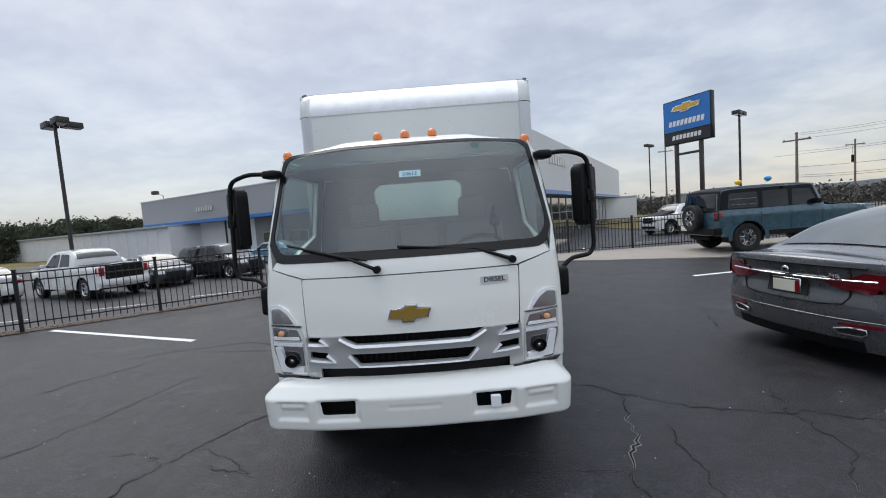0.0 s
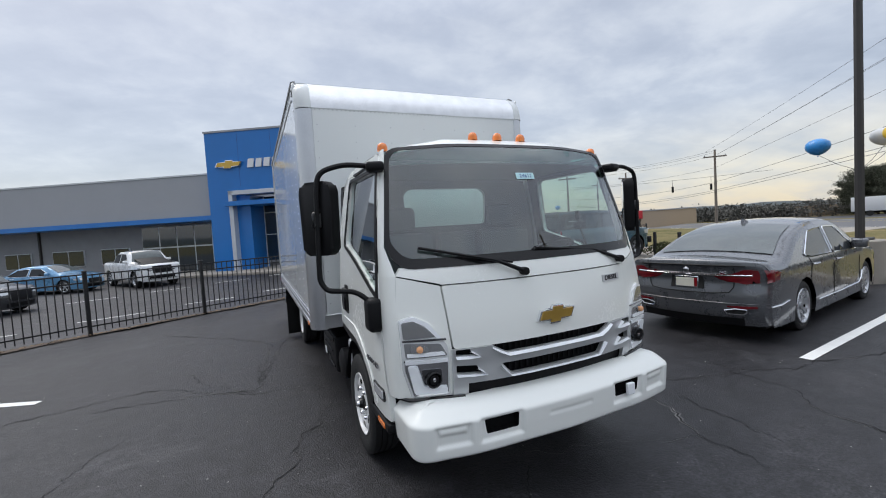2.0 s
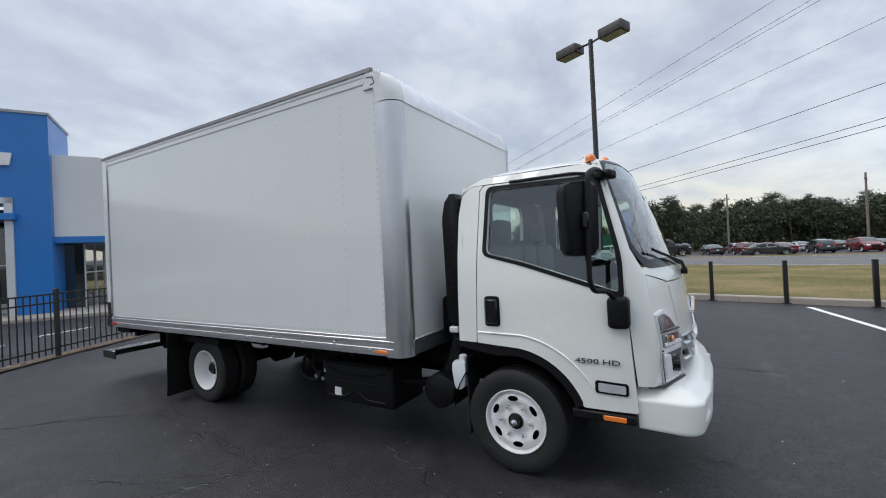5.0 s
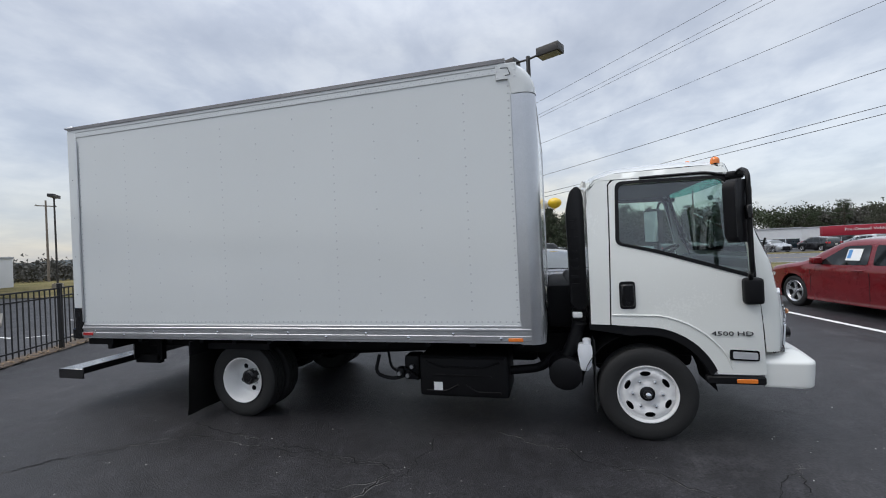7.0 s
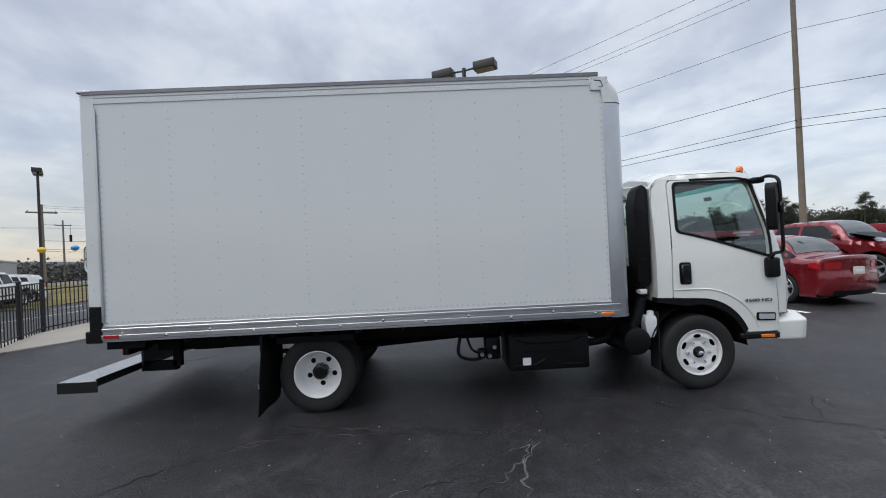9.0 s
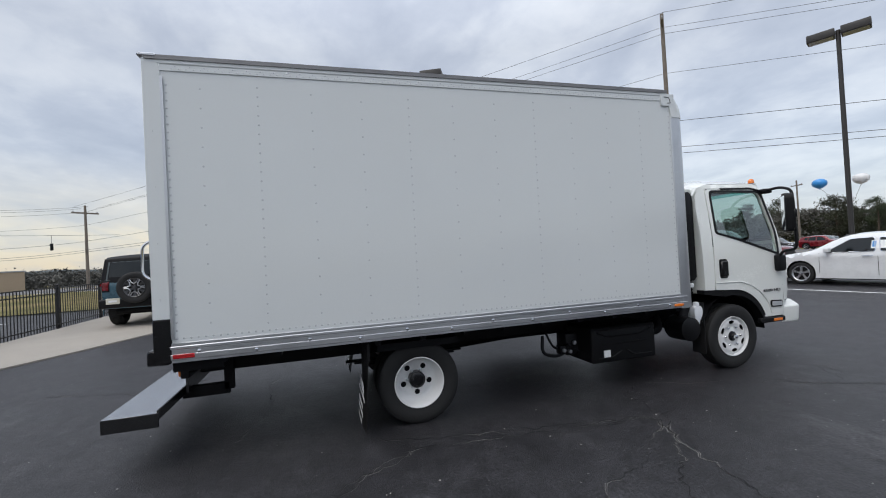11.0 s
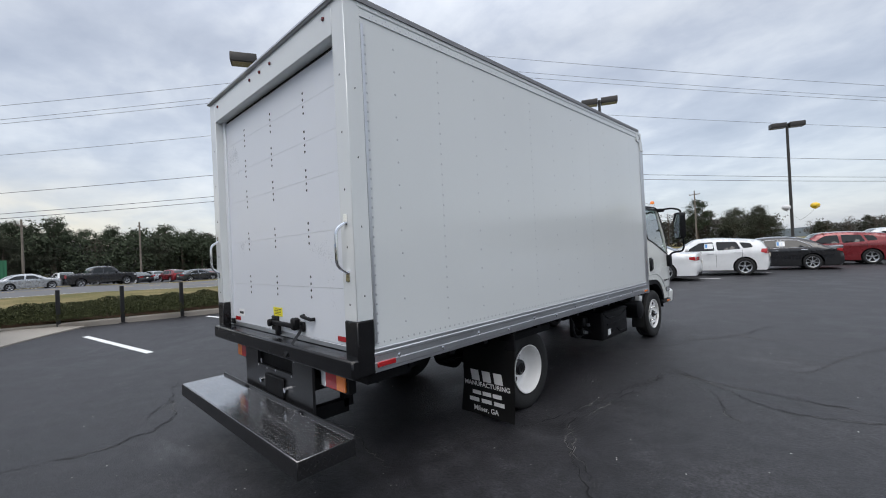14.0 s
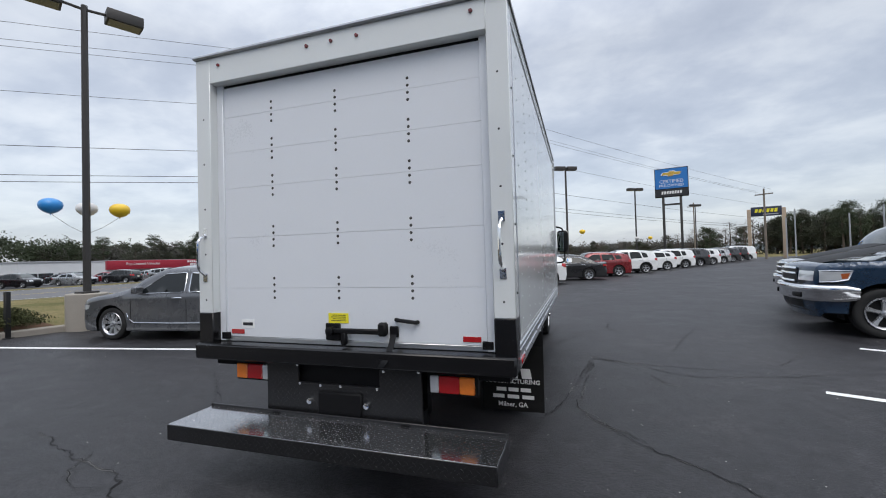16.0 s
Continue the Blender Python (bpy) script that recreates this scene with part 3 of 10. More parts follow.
def build_ground():
    bm = bmesh.new()
    xs = sorted(set([-2500, -1200, -600, -300, -150, -80, -50] + list(np.arange(-40, 40.1, 1.0)) + [45, 50, 60, 80, 105, 150, 300, 600, 1200, 2500]))
    grid = [[bm.verts.new((x, y, slope(x, y))) for y in xs] for x in xs]
    for a, b in zip(grid, grid[1:]):
        for i in range(len(xs) - 1):
            f = bm.faces.new((a[i], b[i], b[i + 1], a[i + 1]))
            c = f.calc_center_median()
            if c.x > 95 or c.x < -50 or c.y > 60 or c.y < -95:
                f.material_index = 1
    ob = tagged(part("ground", bm, M_ASPHALT, angle=60), "dark asphalt lot with cracks and scuffs", "ground", kind="structure")
    ob.data.materials.append(M_GRASS)
    # grass verge between the kerb and the road
    sheet("verge", None, lambda y: kerb_x(y) + 0.16, lambda y: road_x(y), -62, 9.35, 1.0, lambda t, y: 0.135 - 0.10 * max(0.0, t - 0.7) / 0.3, M_GRASS, "winter-brown grass verge beside the lot", "grass", 0.03)
    sheet("verge_north", None, lambda y: 16.0, lambda y: road_x(y), 13.2, 60, 1.5, lambda t, y: 0.05, M_GRASS, "grass verge past the driveway", "grass", 0.03)
    sheet("road", None, lambda y: road_x(y), lambda y: road_x(y) + 21, -90, 70, 2.0, lambda t, y: 0.035, M_ROAD, "grey asphalt main road", "road")
    for off in (0.4, 10.2, 10.8, 20.6):
        sheet("road_line", None, lambda y: road_x(y) + off, lambda y: road_x(y) + off + 0.15, -90, 70, 4.0, lambda t, y: 0.042, M_LINE if off in (0.4, 20.6) else M_YELLOWLINE, "painted line along the road", "road marking")
    sheet("far_verge", None, lambda y: road_x(y) + 21, lambda y: road_x(y) + 27, -90, 70, 2.0, lambda t, y: 0.05, M_GRASS, "grass strip across the road", "grass", 0.04)


def build_kerb():
    """Concrete kerb in lengths along the edge of the lot."""
    prof = [(0.0, 0.0), (0.0, 0.125), (0.02, 0.15), (0.155, 0.155), (0.16, 0.0)]
    base = thing("kerb", "pale concrete kerb along the lot's edge", "kerb", kind="structure")
    y = -40.0
    while y < 9.3:
        y2 = min(y + 3.0, 9.35)
        bm = bmesh.new()
        a = [bm.verts.new((kerb_x(y + 0.006) + u, y + 0.006, v)) for u, v in prof]
        b = [bm.verts.new((kerb_x(y2) + u, y2, v)) for u, v in prof]
        bm.faces.new(a[::-1])
        bm.faces.new(b)
        for i in range(len(prof)):
            bm.faces.new((a[i], a[(i + 1) % len(prof)], b[(i + 1) % len(prof)], b[i]))
        part("kerb_stone", bm, M_CONCRETE, base, "", 30)
        y = y2
    # concrete apron of the driveway
    bm = bmesh.new()
    edge = [(2.2, 12.15), (3.4, 11.35), (5.1, 10.5), (7.0, 9.72), (8.4, 9.2), (9.6, 8.6), (10.6, 7.9), (11.35, 7.25), (11.75, 7.05)]
    right = [(12.3, 9.4), (17.0, 9.45), (33.0, 9.5), (33.0, 13.1), (9.0, 12.75), (3.4, 12.75), (2.3, 12.55)]
    patch(bm, edge + right, lambda u, v: (u, v, 0.03 + 0.07 * min(1.0, max(0.0, (v - lerp_at(edge, u)) / 0.8))), (), 0.6)
    got = bmesh.ops.extrude_face_region(bm, geom=bm.faces[:])
    bmesh.ops.translate(bm, vec=(0, 0, -0.14), verts=[g for g in got["geom"] if isinstance(g, bmesh.types.BMVert)])
    tagged(part("driveway_apron", bm, M_CONCRETE, angle=30), "pale concrete driveway apron", "pavement", kind="structure")


def stripe(pts, w, label="white painted bay line on asphalt", lift=0.005, mat=None, name="bay_line"):
    bm = bmesh.new()
    rows = []
    P = [Vector((x, y, 0)) for x, y in pts]
    fine_ = []
    for a, b in zip(P, P[1:]):
        n = max(1, int((b - a).length / 0.35))
        fine_ += [a + (b - a) * i / n for i in range(n)]
    fine_.append(P[-1])
    for i, p in enumerate(fine_):
        d = (fine_[min(i + 1, len(fine_) - 1)] - fine_[max(0, i - 1)]).normalized()
        s = Vector((-d.y, d.x, 0))
        wa, wb = w / 2 * (1 + 0.10 * noise.noise((p.x * 9, p.y * 9, 1))), w / 2 * (1 + 0.10 * noise.noise((p.x * 9, p.y * 9, 7)))
        rows.append([bm.verts.new((q.x, q.y, slope(q.x, q.y) + lift)) for q in (p + s * wa, p - s * wb)])
    for a, b in zip(rows, rows[1:]):
        bm.faces.new((a[0], a[1], b[1], b[0]))
    return tagged(part(name, bm, mat or M_LINE, angle=0), label, "road marking", kind="structure")


def crack(pts, rnd, w):
    """A wandering crack: a dark slit with pale worn lips."""
    P = [Vector((x, y, 0)) for x, y in pts]
    line = []
    for a, b in zip(P, P[1:]):
        n = max(2, int((b - a).length / 0.045))
        d = (b - a).normalized()
        s = Vector((-d.y, d.x, 0))
        for i in range(n):
            p = a + (b - a) * i / n
            line.append(p + s * (0.085 * noise.noise((p.x * 1.9, p.y * 1.9, 3)) + 0.05 * noise.noise((p.x * 6, p.y * 6, 5)) + 0.024 * rnd.uniform(-1, 1)))
    line.append(P[-1])
    rows = []
    for i, p in enumerate(line):
        d = (line[min(i + 1, len(line) - 1)] - line[max(0, i - 1)]).normalized()
        s = Vector((-d.y, d.x, 0))
        k = 0.35 + 0.9 * abs(noise.noise((p.x * 3, p.y * 3, 9))) * 1.6
        fade = min(1.0, i / 4, (len(line) - 1 - i) / 4) + 0.05
        rows.append((p, s, 0.60 * w * k * fade))
    return rows


CRACK_RND = random.Random(11)
CRACK_LIP, CRACK_SLIT = bmesh.new(), bmesh.new()


def run_crack(*pts, w=0.0075):
    """Adds one crack that wanders through a few places."""
    rows = crack(pts, CRACK_RND, w)
    for bm, k, lift in ((CRACK_LIP, 2.4, 0.003), (CRACK_SLIT, 1.15, 0.005)):
        prev = None
        for p, s, ww in rows:
            ww *= k * (max(0.0, 0.45 + 1.3 * noise.noise((p.x * 2.3, p.y * 2.3, 13))) if bm is CRACK_LIP else 1.0)
            a, b = bm.verts.new((p.x + s.x * ww, p.y + s.y * ww, lift)), bm.verts.new((p.x - s.x * ww, p.y - s.y * ww, lift))
            if prev:
                bm.faces.new((prev[0], prev[1], b, a))
            prev = (a, b)


def build_cracks():
    rnd = random.Random(11)
    # round the front
    run_crack((-0.9, 2.6), (-1.2, 2.1), (-1.5, 1.5), (-1.5, 1.3), (-1.8, 0.9), (-2.0, 0.6), (-2.1, 0.2), (-2.3, -0.6))
    run_crack((-2.0, 0.6), (-2.3, 0.7), (-2.6, 0.75), w=0.006)
    run_crack((-1.9, 0.7), (-1.5, 0.6), (-1.2, 0.3), w=0.006)
    run_crack((1.3, 1.6), (1.7, 1.2), (2.4, 0.8), (2.8, 0.7), (3.6, 0.45), (5.0, 0.1))
    run_crack((1.7, 1.2), (1.6, 0.7), (1.5, 0.4), (1.3, 0.1), (1.3, -0.4), w=0.011)
    run_crack((0.9, 0.2), (1.1, 0.1), (1.3, 0.1), w=0.006)
    run_crack((3.0, 1.2), (2.8, 0.7), (2.8, 0.3), (2.5, -0.2), (2.4, -1.2))
    run_crack((1.9, 0.7), (1.75, 0.2), (1.7, -0.3), w=0.005)
    run_crack((4.2, 4.1), (3.7, 2.9), w=0.006)
    run_crack((0.0, 0.5), (-0.2, 0.2), (-0.2, -0.3), w=0.006)
    run_crack((0.0, 0.5), (0.6, 0.4), (0.9, 0.2), w=0.005)
    # along the near flank
    run_crack((-1.2, 5.6), (-1.5, 4.6), (-1.6, 3.8), (-1.8, 3.05))
    run_crack((-3.4, 3.45), (-2.9, 3.4), (-2.2, 3.3), (-1.8, 3.0), (-1.2, 2.9), (-0.9, 2.6))
    run_crack((-1.7, 4.2), (-1.7, 3.6), (-1.8, 3.0), w=0.006)
    run_crack((-1.2, 0.3), (-1.7, 0.5), w=0.005)
    run_crack((-1.9, 0.5), (-2.3, 0.75), w=0.006)
    run_crack((-1.7, 3.2), (-2.1, 3.2), (-2.6, 3.7), (-2.9, 3.8), (-3.5, 3.7), (-4.4, 3.4))
    # round the rear
    run_crack((-1.7, 3.5), (-1.6, 4.5), (-1.5, 5.1), (-1.7, 5.5), (-2.2, 6.1), (-2.7, 6.6), (-3.6, 7.4))
    run_crack((-2.1, 5.9), (-1.8, 5.6), (-1.6, 5.2), w=0.008)
    run_crack((-1.7, 3.0), (-2.3, 3.7), (-2.6, 4.3), w=0.005)
    run_crack((1.4, 6.4), (0.6, 6.5), (-0.1, 6.4), (-0.9, 6.6))
    run_crack((1.7, 9.4), (1.5, 8.7), (1.3, 8.1), (1.4, 7.6), (1.6, 7.4), (3.3, 7.0))
    run_crack((2.3, 7.2), (2.0, 7.5), (1.6, 7.6), w=0.006)
    run_crack((1.6, 7.0), (2.4, 5.7), (3.4, 4.9), w=0.006)
    run_crack((-2.8, 2.6), (-3.8, 0.0), w=0.005)
    run_crack((-3.7, 3.2), (-4.1, 3.0), (-4.7, 2.1), w=0.006)
    tagged(part("crack_edges", CRACK_LIP, M_CRACKLIP, angle=0), "pale worn edges of cracks in the asphalt", "crack", kind="stuff")
    tagged(part("asphalt_cracks", CRACK_SLIT, M_CRACK, angle=0), "dark branching cracks in the asphalt", "crack", kind="stuff")
    # grit and chips lying about
    bm = bmesh.new()
    for _ in range(1500):
        x, y = rnd.uniform(-9, 7), rnd.uniform(-5, 12)
        r = rnd.uniform(0.003, 0.009)
        q = rnd.uniform(0, 6)
        vs = [bm.verts.new((x + r * math.cos(q + a), y + r * math.sin(q + a), slope(x, y) + 0.001)) for a in (0, 2.1, 4.2)]
        top = bm.verts.new((x, y, slope(x, y) + r * 0.8))
        for i in range(3):
            bm.faces.new((vs[i], vs[(i + 1) % 3], top))
    tagged(part("loose_grit", bm, M_GRIT, angle=0), "small pale stones and chips on the asphalt", "grit", kind="stuff")


M_YELLOWLINE = material("yellow_road_paint", (0.55, 0.38, 0.06), 0.8, vary=0.1)
M_GRIT = material("pale_grit", (0.42, 0.41, 0.39), 0.9, vary=0.3, island=0.4)
build_ground()
build_kerb()
stripe([(-7.9, 5.75), (-4.0, 4.15)], 0.11)
stripe([(3.78, 0.55), (9.5, 1.22)], 0.12)
stripe([(4.7, 3.75), (10.2, 4.62)], 0.12)
stripe([(5.65, 6.85), (9.3, 7.42)], 0.12)
stripe([(2.65, -3.22), (8.3, -2.2)], 0.12)
stripe([(1.25, -7.35), (6.8, -6.3)], 0.12)
for k in range(12):
    x, y = 0.3 - 1.18 * k, -10.4 - 3.2 * k
    stripe([(x, y), (x + 5.4, y + 1.0)], 0.12)
stripe([(-5.5, 1.75), (-10.3, 4.0)], 0.12)
stripe([(-6.8, -1.1), (-11.6, 1.1)], 0.12)
for k in range(7):
    x, y = -14.5 + 2.6 * k, 9.6 + 1.45 * k
    stripe([(x, y), (x + 1.6, y + 0.5)], 0.10)
    stripe([(x - 2.2, y + 6.0), (x - 0.6, y + 6.6)], 0.10)
for k in range(4):
    stripe([(4.0 + 2.9 * k, 16.0), (4.6 + 2.9 * k, 20.5)], 0.10)
build_cracks()
# ---- the white box truck ----
truck = thing("box_truck", "white cab-over box truck with aluminium-trimmed cargo box parked on asphalt", "truck")


def nose(x, z):
    """y of the cab's front skin."""
    t = abs(x) / 1.0
    back = 0.21 * t ** 2.6 + 0.03 * max(0.0, t - 0.75) ** 2
    base = lerp_at([(0.70, 0.10), (0.98, 0.075), (1.13, 0.09), (1.40, 0.135), (1.45, 0.155), (2.20, 0.46), (2.30, 0.56)], z)
    return base + back * lerp_at([(0.7, 1.0), (1.5, 1.0), (2.3, 0.72)], z)


def flank(y, z):
    """half width of the cab at the side."""
    w = lerp_at([(0.5, 1.0), (0.9, 1.02), (1.3, 1.015), (1.6, 0.995), (2.1, 0.92), (2.19, 0.893), (2.3, 0.84)], z)
    w -= 0.06 * max(0.0, (0.55 - y) / 0.3) ** 2
    return w


def front_panel(name, outline, mat, label="", off=0.0, thick=0.0, step=0.07, parent=None, holes=()):
    bm = bmesh.new()
    patch(bm, outline, lambda u, v: (u, nose(u, v) - off, v), holes, step, thick, (0, 1, 0) if thick else None)
    return part(name, bm, mat, parent or truck, label, 35)


def side_panel(name, outline, mat, label="", off=0.0, thick=0.0, step=0.08, parent=None, holes=(), side=-1):
    bm = bmesh.new()
    patch(bm, outline, lambda u, v: (side * (flank(u, v) + off), u, v), holes, step, thick, (-side, 0, 0) if thick else None)
    return part(name, bm, mat, parent or truck, label, 35)


def build_cab():
    # front: hood panel, corners, cowl
    front_panel("front_hood_panel", rounded([(-0.672, 1.005), (0.672, 1.005), (0.698, 1.362), (-0.698, 1.362)], 0.02), M_CABWHITE, "gloss white hinged front panel", 0.006, 0.03)
    for s in (-1, 1):
        front_panel("front_corner_panel", [(s * 0.680, 0.735), (s * 0.680, 1.0), (s * 0.705, 1.362), (s * 0.93, 1.425), (s * 0.955, 1.25), (s * 0.955, 0.735)][::s], M_CABWHITE, "", 0.0, 0.03, 0.05)
    front_panel("cowl_panel", [(-0.698, 1.369), (0.698, 1.369), (0.71, 1.375), (0.93, 1.432), (0.90, 1.475), (0.5, 1.465), (0, 1.462), (-0.5, 1.465), (-0.90, 1.475), (-0.93, 1.432), (-0.71, 1.375)], M_CABWHITE, "", 0.0, 0.03, 0.05)
    # windscreen surround and glass
    ws = rounded([(-0.90, 1.465), (0.90, 1.465), (0.965, 1.60), (0.872, 2.208), (0.45, 2.238), (-0.45, 2.238), (-0.872, 2.208), (-0.965, 1.60)], [0.09, 0.09, 0.05, 0.08, 0.1, 0.1, 0.08, 0.05])
    gl = rounded([(-0.862, 1.522), (0.862, 1.522), (0.934, 1.622), (0.848, 2.188), (0.44, 2.216), (-0.44, 2.216), (-0.848, 2.188), (-0.934, 1.622)], [0.09, 0.09, 0.05, 0.08, 0.1, 0.1, 0.08, 0.05])
    front_panel("windscreen_surround", ws, M_BLACKGLOSS, "black band round the windscreen", 0.004, 0.02, 0.06, holes=[gl])
    pane = front_panel("windscreen", gl, M_GLASS, "clear laminated windscreen", 0.0, 0.0, 0.1)
    pane.visible_shadow = False
    band = front_panel("shade_band", [(-0.858, 2.095), (0.858, 2.095), (0.842, 2.180), (0.44, 2.212), (-0.44, 2.212), (-0.842, 2.180)], M_SHADE, "green tinted band along the glass", -0.004, 0, 0.1, parent=pane)
    band.visible_shadow = False
    # pillars and roof
    for s in (-1, 1):
        bm = bmesh.new()
        zs = [1.43, 1.6, 1.75, 1.9, 2.05, 2.16, 2.205]
        edge = [lerp_at([(1.43, 0.93), (1.465, 0.93), (1.60, 0.965), (2.208, 0.872), (2.3, 0.83)], z) for z in zs]
        rows = []
        for z, x in zip(zs, edge):
            y0 = nose(x, z)
            y1 = max(y0 + 0.05, lerp_at([(1.43, 0.44), (2.05, 0.545), (2.22, 0.60)], z))
            x1 = flank(y1, z)
            rows.append([bm.verts.new((s * (x + (x1 - x) * math.sin(t * math.pi / 2)), y0 + (y1 - y0) * (1 - math.cos(t * math.pi / 2)), z)) for t in (0, 0.25, 0.5, 0.75, 1)])
        for a, b in zip(rows, rows[1:]):
            for i in range(4):
                bm.faces.new((a[i], a[i + 1], b[i + 1], b[i]))
        part("windscreen_pillar", bm, M_CABWHITE, truck)
        # lower corner between the front skin and the door
        bm = bmesh.new()
        rows = []
        for z in (0.735, 0.9, 1.1, 1.25, 1.43):
            x = lerp_at([(0.735, 0.955), (1.25, 0.955), (1.43, 0.93)], z)
            y0, y1 = nose(x, z), lerp_at([(0.7, 0.385), (1.43, 0.44)], z)
            x1 = flank(y1, z)
            rows.append([bm.verts.new((s * (x + (x1 - x) * math.sin(t * math.pi / 2)), y0 + (y1 - y0) * (1 - math.cos(t * math.pi / 2)), z)) for t in (0, 0.25, 0.5, 0.75, 1)])
        for a, b in zip(rows, rows[1:]):
            for i in range(4):
                bm.faces.new((a[i], a[i + 1], b[i + 1], b[i]))
        part("cab_corner_panel", bm, M_CABWHITE, truck)
    bm = bmesh.new()
    rows = []
    for j in range(15):
        y = 0.50 + (1.63 - 0.50) * j / 14
        z_mid = lerp_at([(0.50, 2.235), (0.58, 2.280), (0.66, 2.302), (0.80, 2.312), (1.1, 2.312), (1.4, 2.285), (1.55, 2.225), (1.63, 2.13)], y)
        z_edge = lerp_at([(0.50, 2.15), (0.6, 2.185), (0.8, 2.195), (1.4, 2.185), (1.55, 2.14), (1.63, 2.05)], y)
        row = []
        for i in range(17):
            u = -1 + 2 * i / 16
            x = u * flank(y, z_edge)
            row.append(bm.verts.new((x, y if j else nose(x, 2.235), z_edge + (z_mid - z_edge) * (0.80 * (1 - abs(u) ** 3.6) ** 0.8 + 0.20 * max(0.0, min(1.0, (0.66 - abs(u)) / 0.14))))))
        rows.append(row)
    for a, b in zip(rows, rows[1:]):
        for i in range(16):
            bm.faces.new((a[i], a[i + 1], b[i + 1], b[i]))
    part("cab_roof", bm, M_CABWHITE, truck, "domed white roof panel", 50)
    # flanks: door with window, rear corner, arch
    arch = arc(1.22, 0.375, 0.50, 172, 8, 18)
    for s in (-1, 1):
        win = rounded([(1.385, 1.605), (1.10, 1.535), (0.47, 1.325), (0.475, 1.55), (0.60, 2.075), (1.365, 2.085)], [0.04, 0.1, 0.03, 0.1, 0.06, 0.06])
        door = [(0.39, 0.56), (0.44, 1.43), (0.545, 2.05), (0.62, 2.115), (1.40, 2.125), (1.44, 2.09), (1.475, 0.94)]
        low = [(y, z) for y, z in arc(1.22, 0.39, 0.535, 98, 157, 10)]
        door = door + low + [(0.725, 0.56)]
        d = side_panel("cab_door", rounded(door, 0.012, 2), M_CABWHITE, "white door with tall window", 0.004, 0.04, 0.08, holes=[win], side=s)
        seal = rounded([(1.415, 1.59), (1.10, 1.505), (0.44, 1.285), (0.445, 1.55), (0.575, 2.10), (1.39, 2.112)], [0.05, 0.1, 0.03, 0.1, 0.06, 0.06])
        side_panel("window_seal", seal, M_BLACK, "black rubber seal", 0.009, 0.012, 0.1, parent=d, holes=[win], side=s)
        g = part("door_glass", patch(bmesh.new(), win, lambda u, v: (s * (1.012 - (v - 1.3) * 0.135), u, v), (), 0.3), M_GLASS, d, "clear side window", 60)
        g.visible_shadow = False
        # shallow crease above the wheel
        bm = bmesh.new()
        crease = [(s * (flank(y, z) + 0.006), y, z) for y, z in [(1.47, 1.02)] + [(y, z) for y, z in arc(1.22, 0.36, 0.66, 98, 150, 8)] + [(0.62, 0.60)]]
        tube(bm, crease, 0.007, 6)
        part("wheel_arch_crease", bm, M_CABWHITE, d)
        side_panel("cab_rear_corner", [(1.485, 0.94), (1.45, 2.09), (1.42, 2.13), (1.53, 2.13), (1.60, 2.05), (1.625, 1.9), (1.63, 0.945)], M_CABWHITE, "", 0.0, 0.03, 0.1, side=s)
        side_panel("door_frame_gap", [(0.42, 0.6), (0.46, 1.43), (0.56, 2.05), (0.62, 2.15), (1.50, 2.15), (1.5, 0.96), (1.25, 0.95), (0.9, 0.86), (0.74, 0.6)], M_BLACK, "", -0.045, 0, 0.15, side=s, holes=[win])
        # black wheel arch lip
        bm = bmesh.new()
        outer = arc(1.22, 0.39, 0.535, 80, 158, 14)
        inner = arc(1.22, 0.375, 0.485, 78, 160, 14)
        poly = [(1.64, 0.945), (1.64, 0.90)] + inner + outer[::-1]
        patch(bm, poly, lambda u, v: (s * (1.012), u, v), (), 0.06, 0.10, (-s, 0, 0))
        part("arch_lip", bm, M_BLACK, truck, "black plastic wheel arch lip")
        # inner arch
        bm = bmesh.new()
        rows = [[bm.verts.new((s * x, y, z)) for y, z in arc(1.22, 0.375, 0.50, 175, 5, 16)] for x in (0.99, 0.55)]
        for i in range(16):
            bm.faces.new((rows[0][i], rows[0][i + 1], rows[1][i + 1], rows[1][i]))
        part("inner_arch", bm, M_FRAME, truck)
        # handle, badge, marker, mirror foot, step
        h = side_panel("door_handle_recess", rounded([(1.285, 1.068), (1.285, 1.29), (1.405, 1.29), (1.405, 1.068)], 0.03), M_BLACK, "black recessed door handle", 0.008, 0.01, 0.1, parent=d, side=s)
        bm = box(bmesh.new(), -0.022, 0.022, -0.05, 0.05, -0.09, 0.09, 0.012)
        part("handle_grip", bm, M_BLACKGLOSS, d, "", 40, pose(s * 1.03, 1.345, 1.18))
        lamp = side_panel("side_lamp", rounded([(0.44, 0.665), (0.44, 0.745), (0.64, 0.755), (0.64, 0.672)], 0.02), M_BLACKGLOSS, "small side turn lamp in a black rim", 0.012, 0.012, 0.1, side=s)
        side_panel("side_lamp_lens", rounded([(0.455, 0.68), (0.455, 0.732), (0.62, 0.741), (0.62, 0.685)], 0.012), M_CLEARLENS, "clear ribbed lens", 0.018, 0.006, 0.1, parent=lamp, side=s)
        bm = box(bmesh.new(), 0.96, 1.015, 0.40, 0.80, 0.485, 0.545, 0.01, Matrix.Diagonal((s, 1, 1, 1)))
        step = part("cab_step", bm, M_BLACK, truck, "black entry step")
        bm = box(bmesh.new(), 1.012, 1.022, 0.46, 0.60, 0.497, 0.53, 0.004, Matrix.Diagonal((s, 1, 1, 1)))
        part("step_reflector", bm, M_AMBER, step, "amber reflector")
        # letters
        turn = pose(s * 1.028, 0.60, 0.875, 90, 0, -90 if s < 0 else 90)
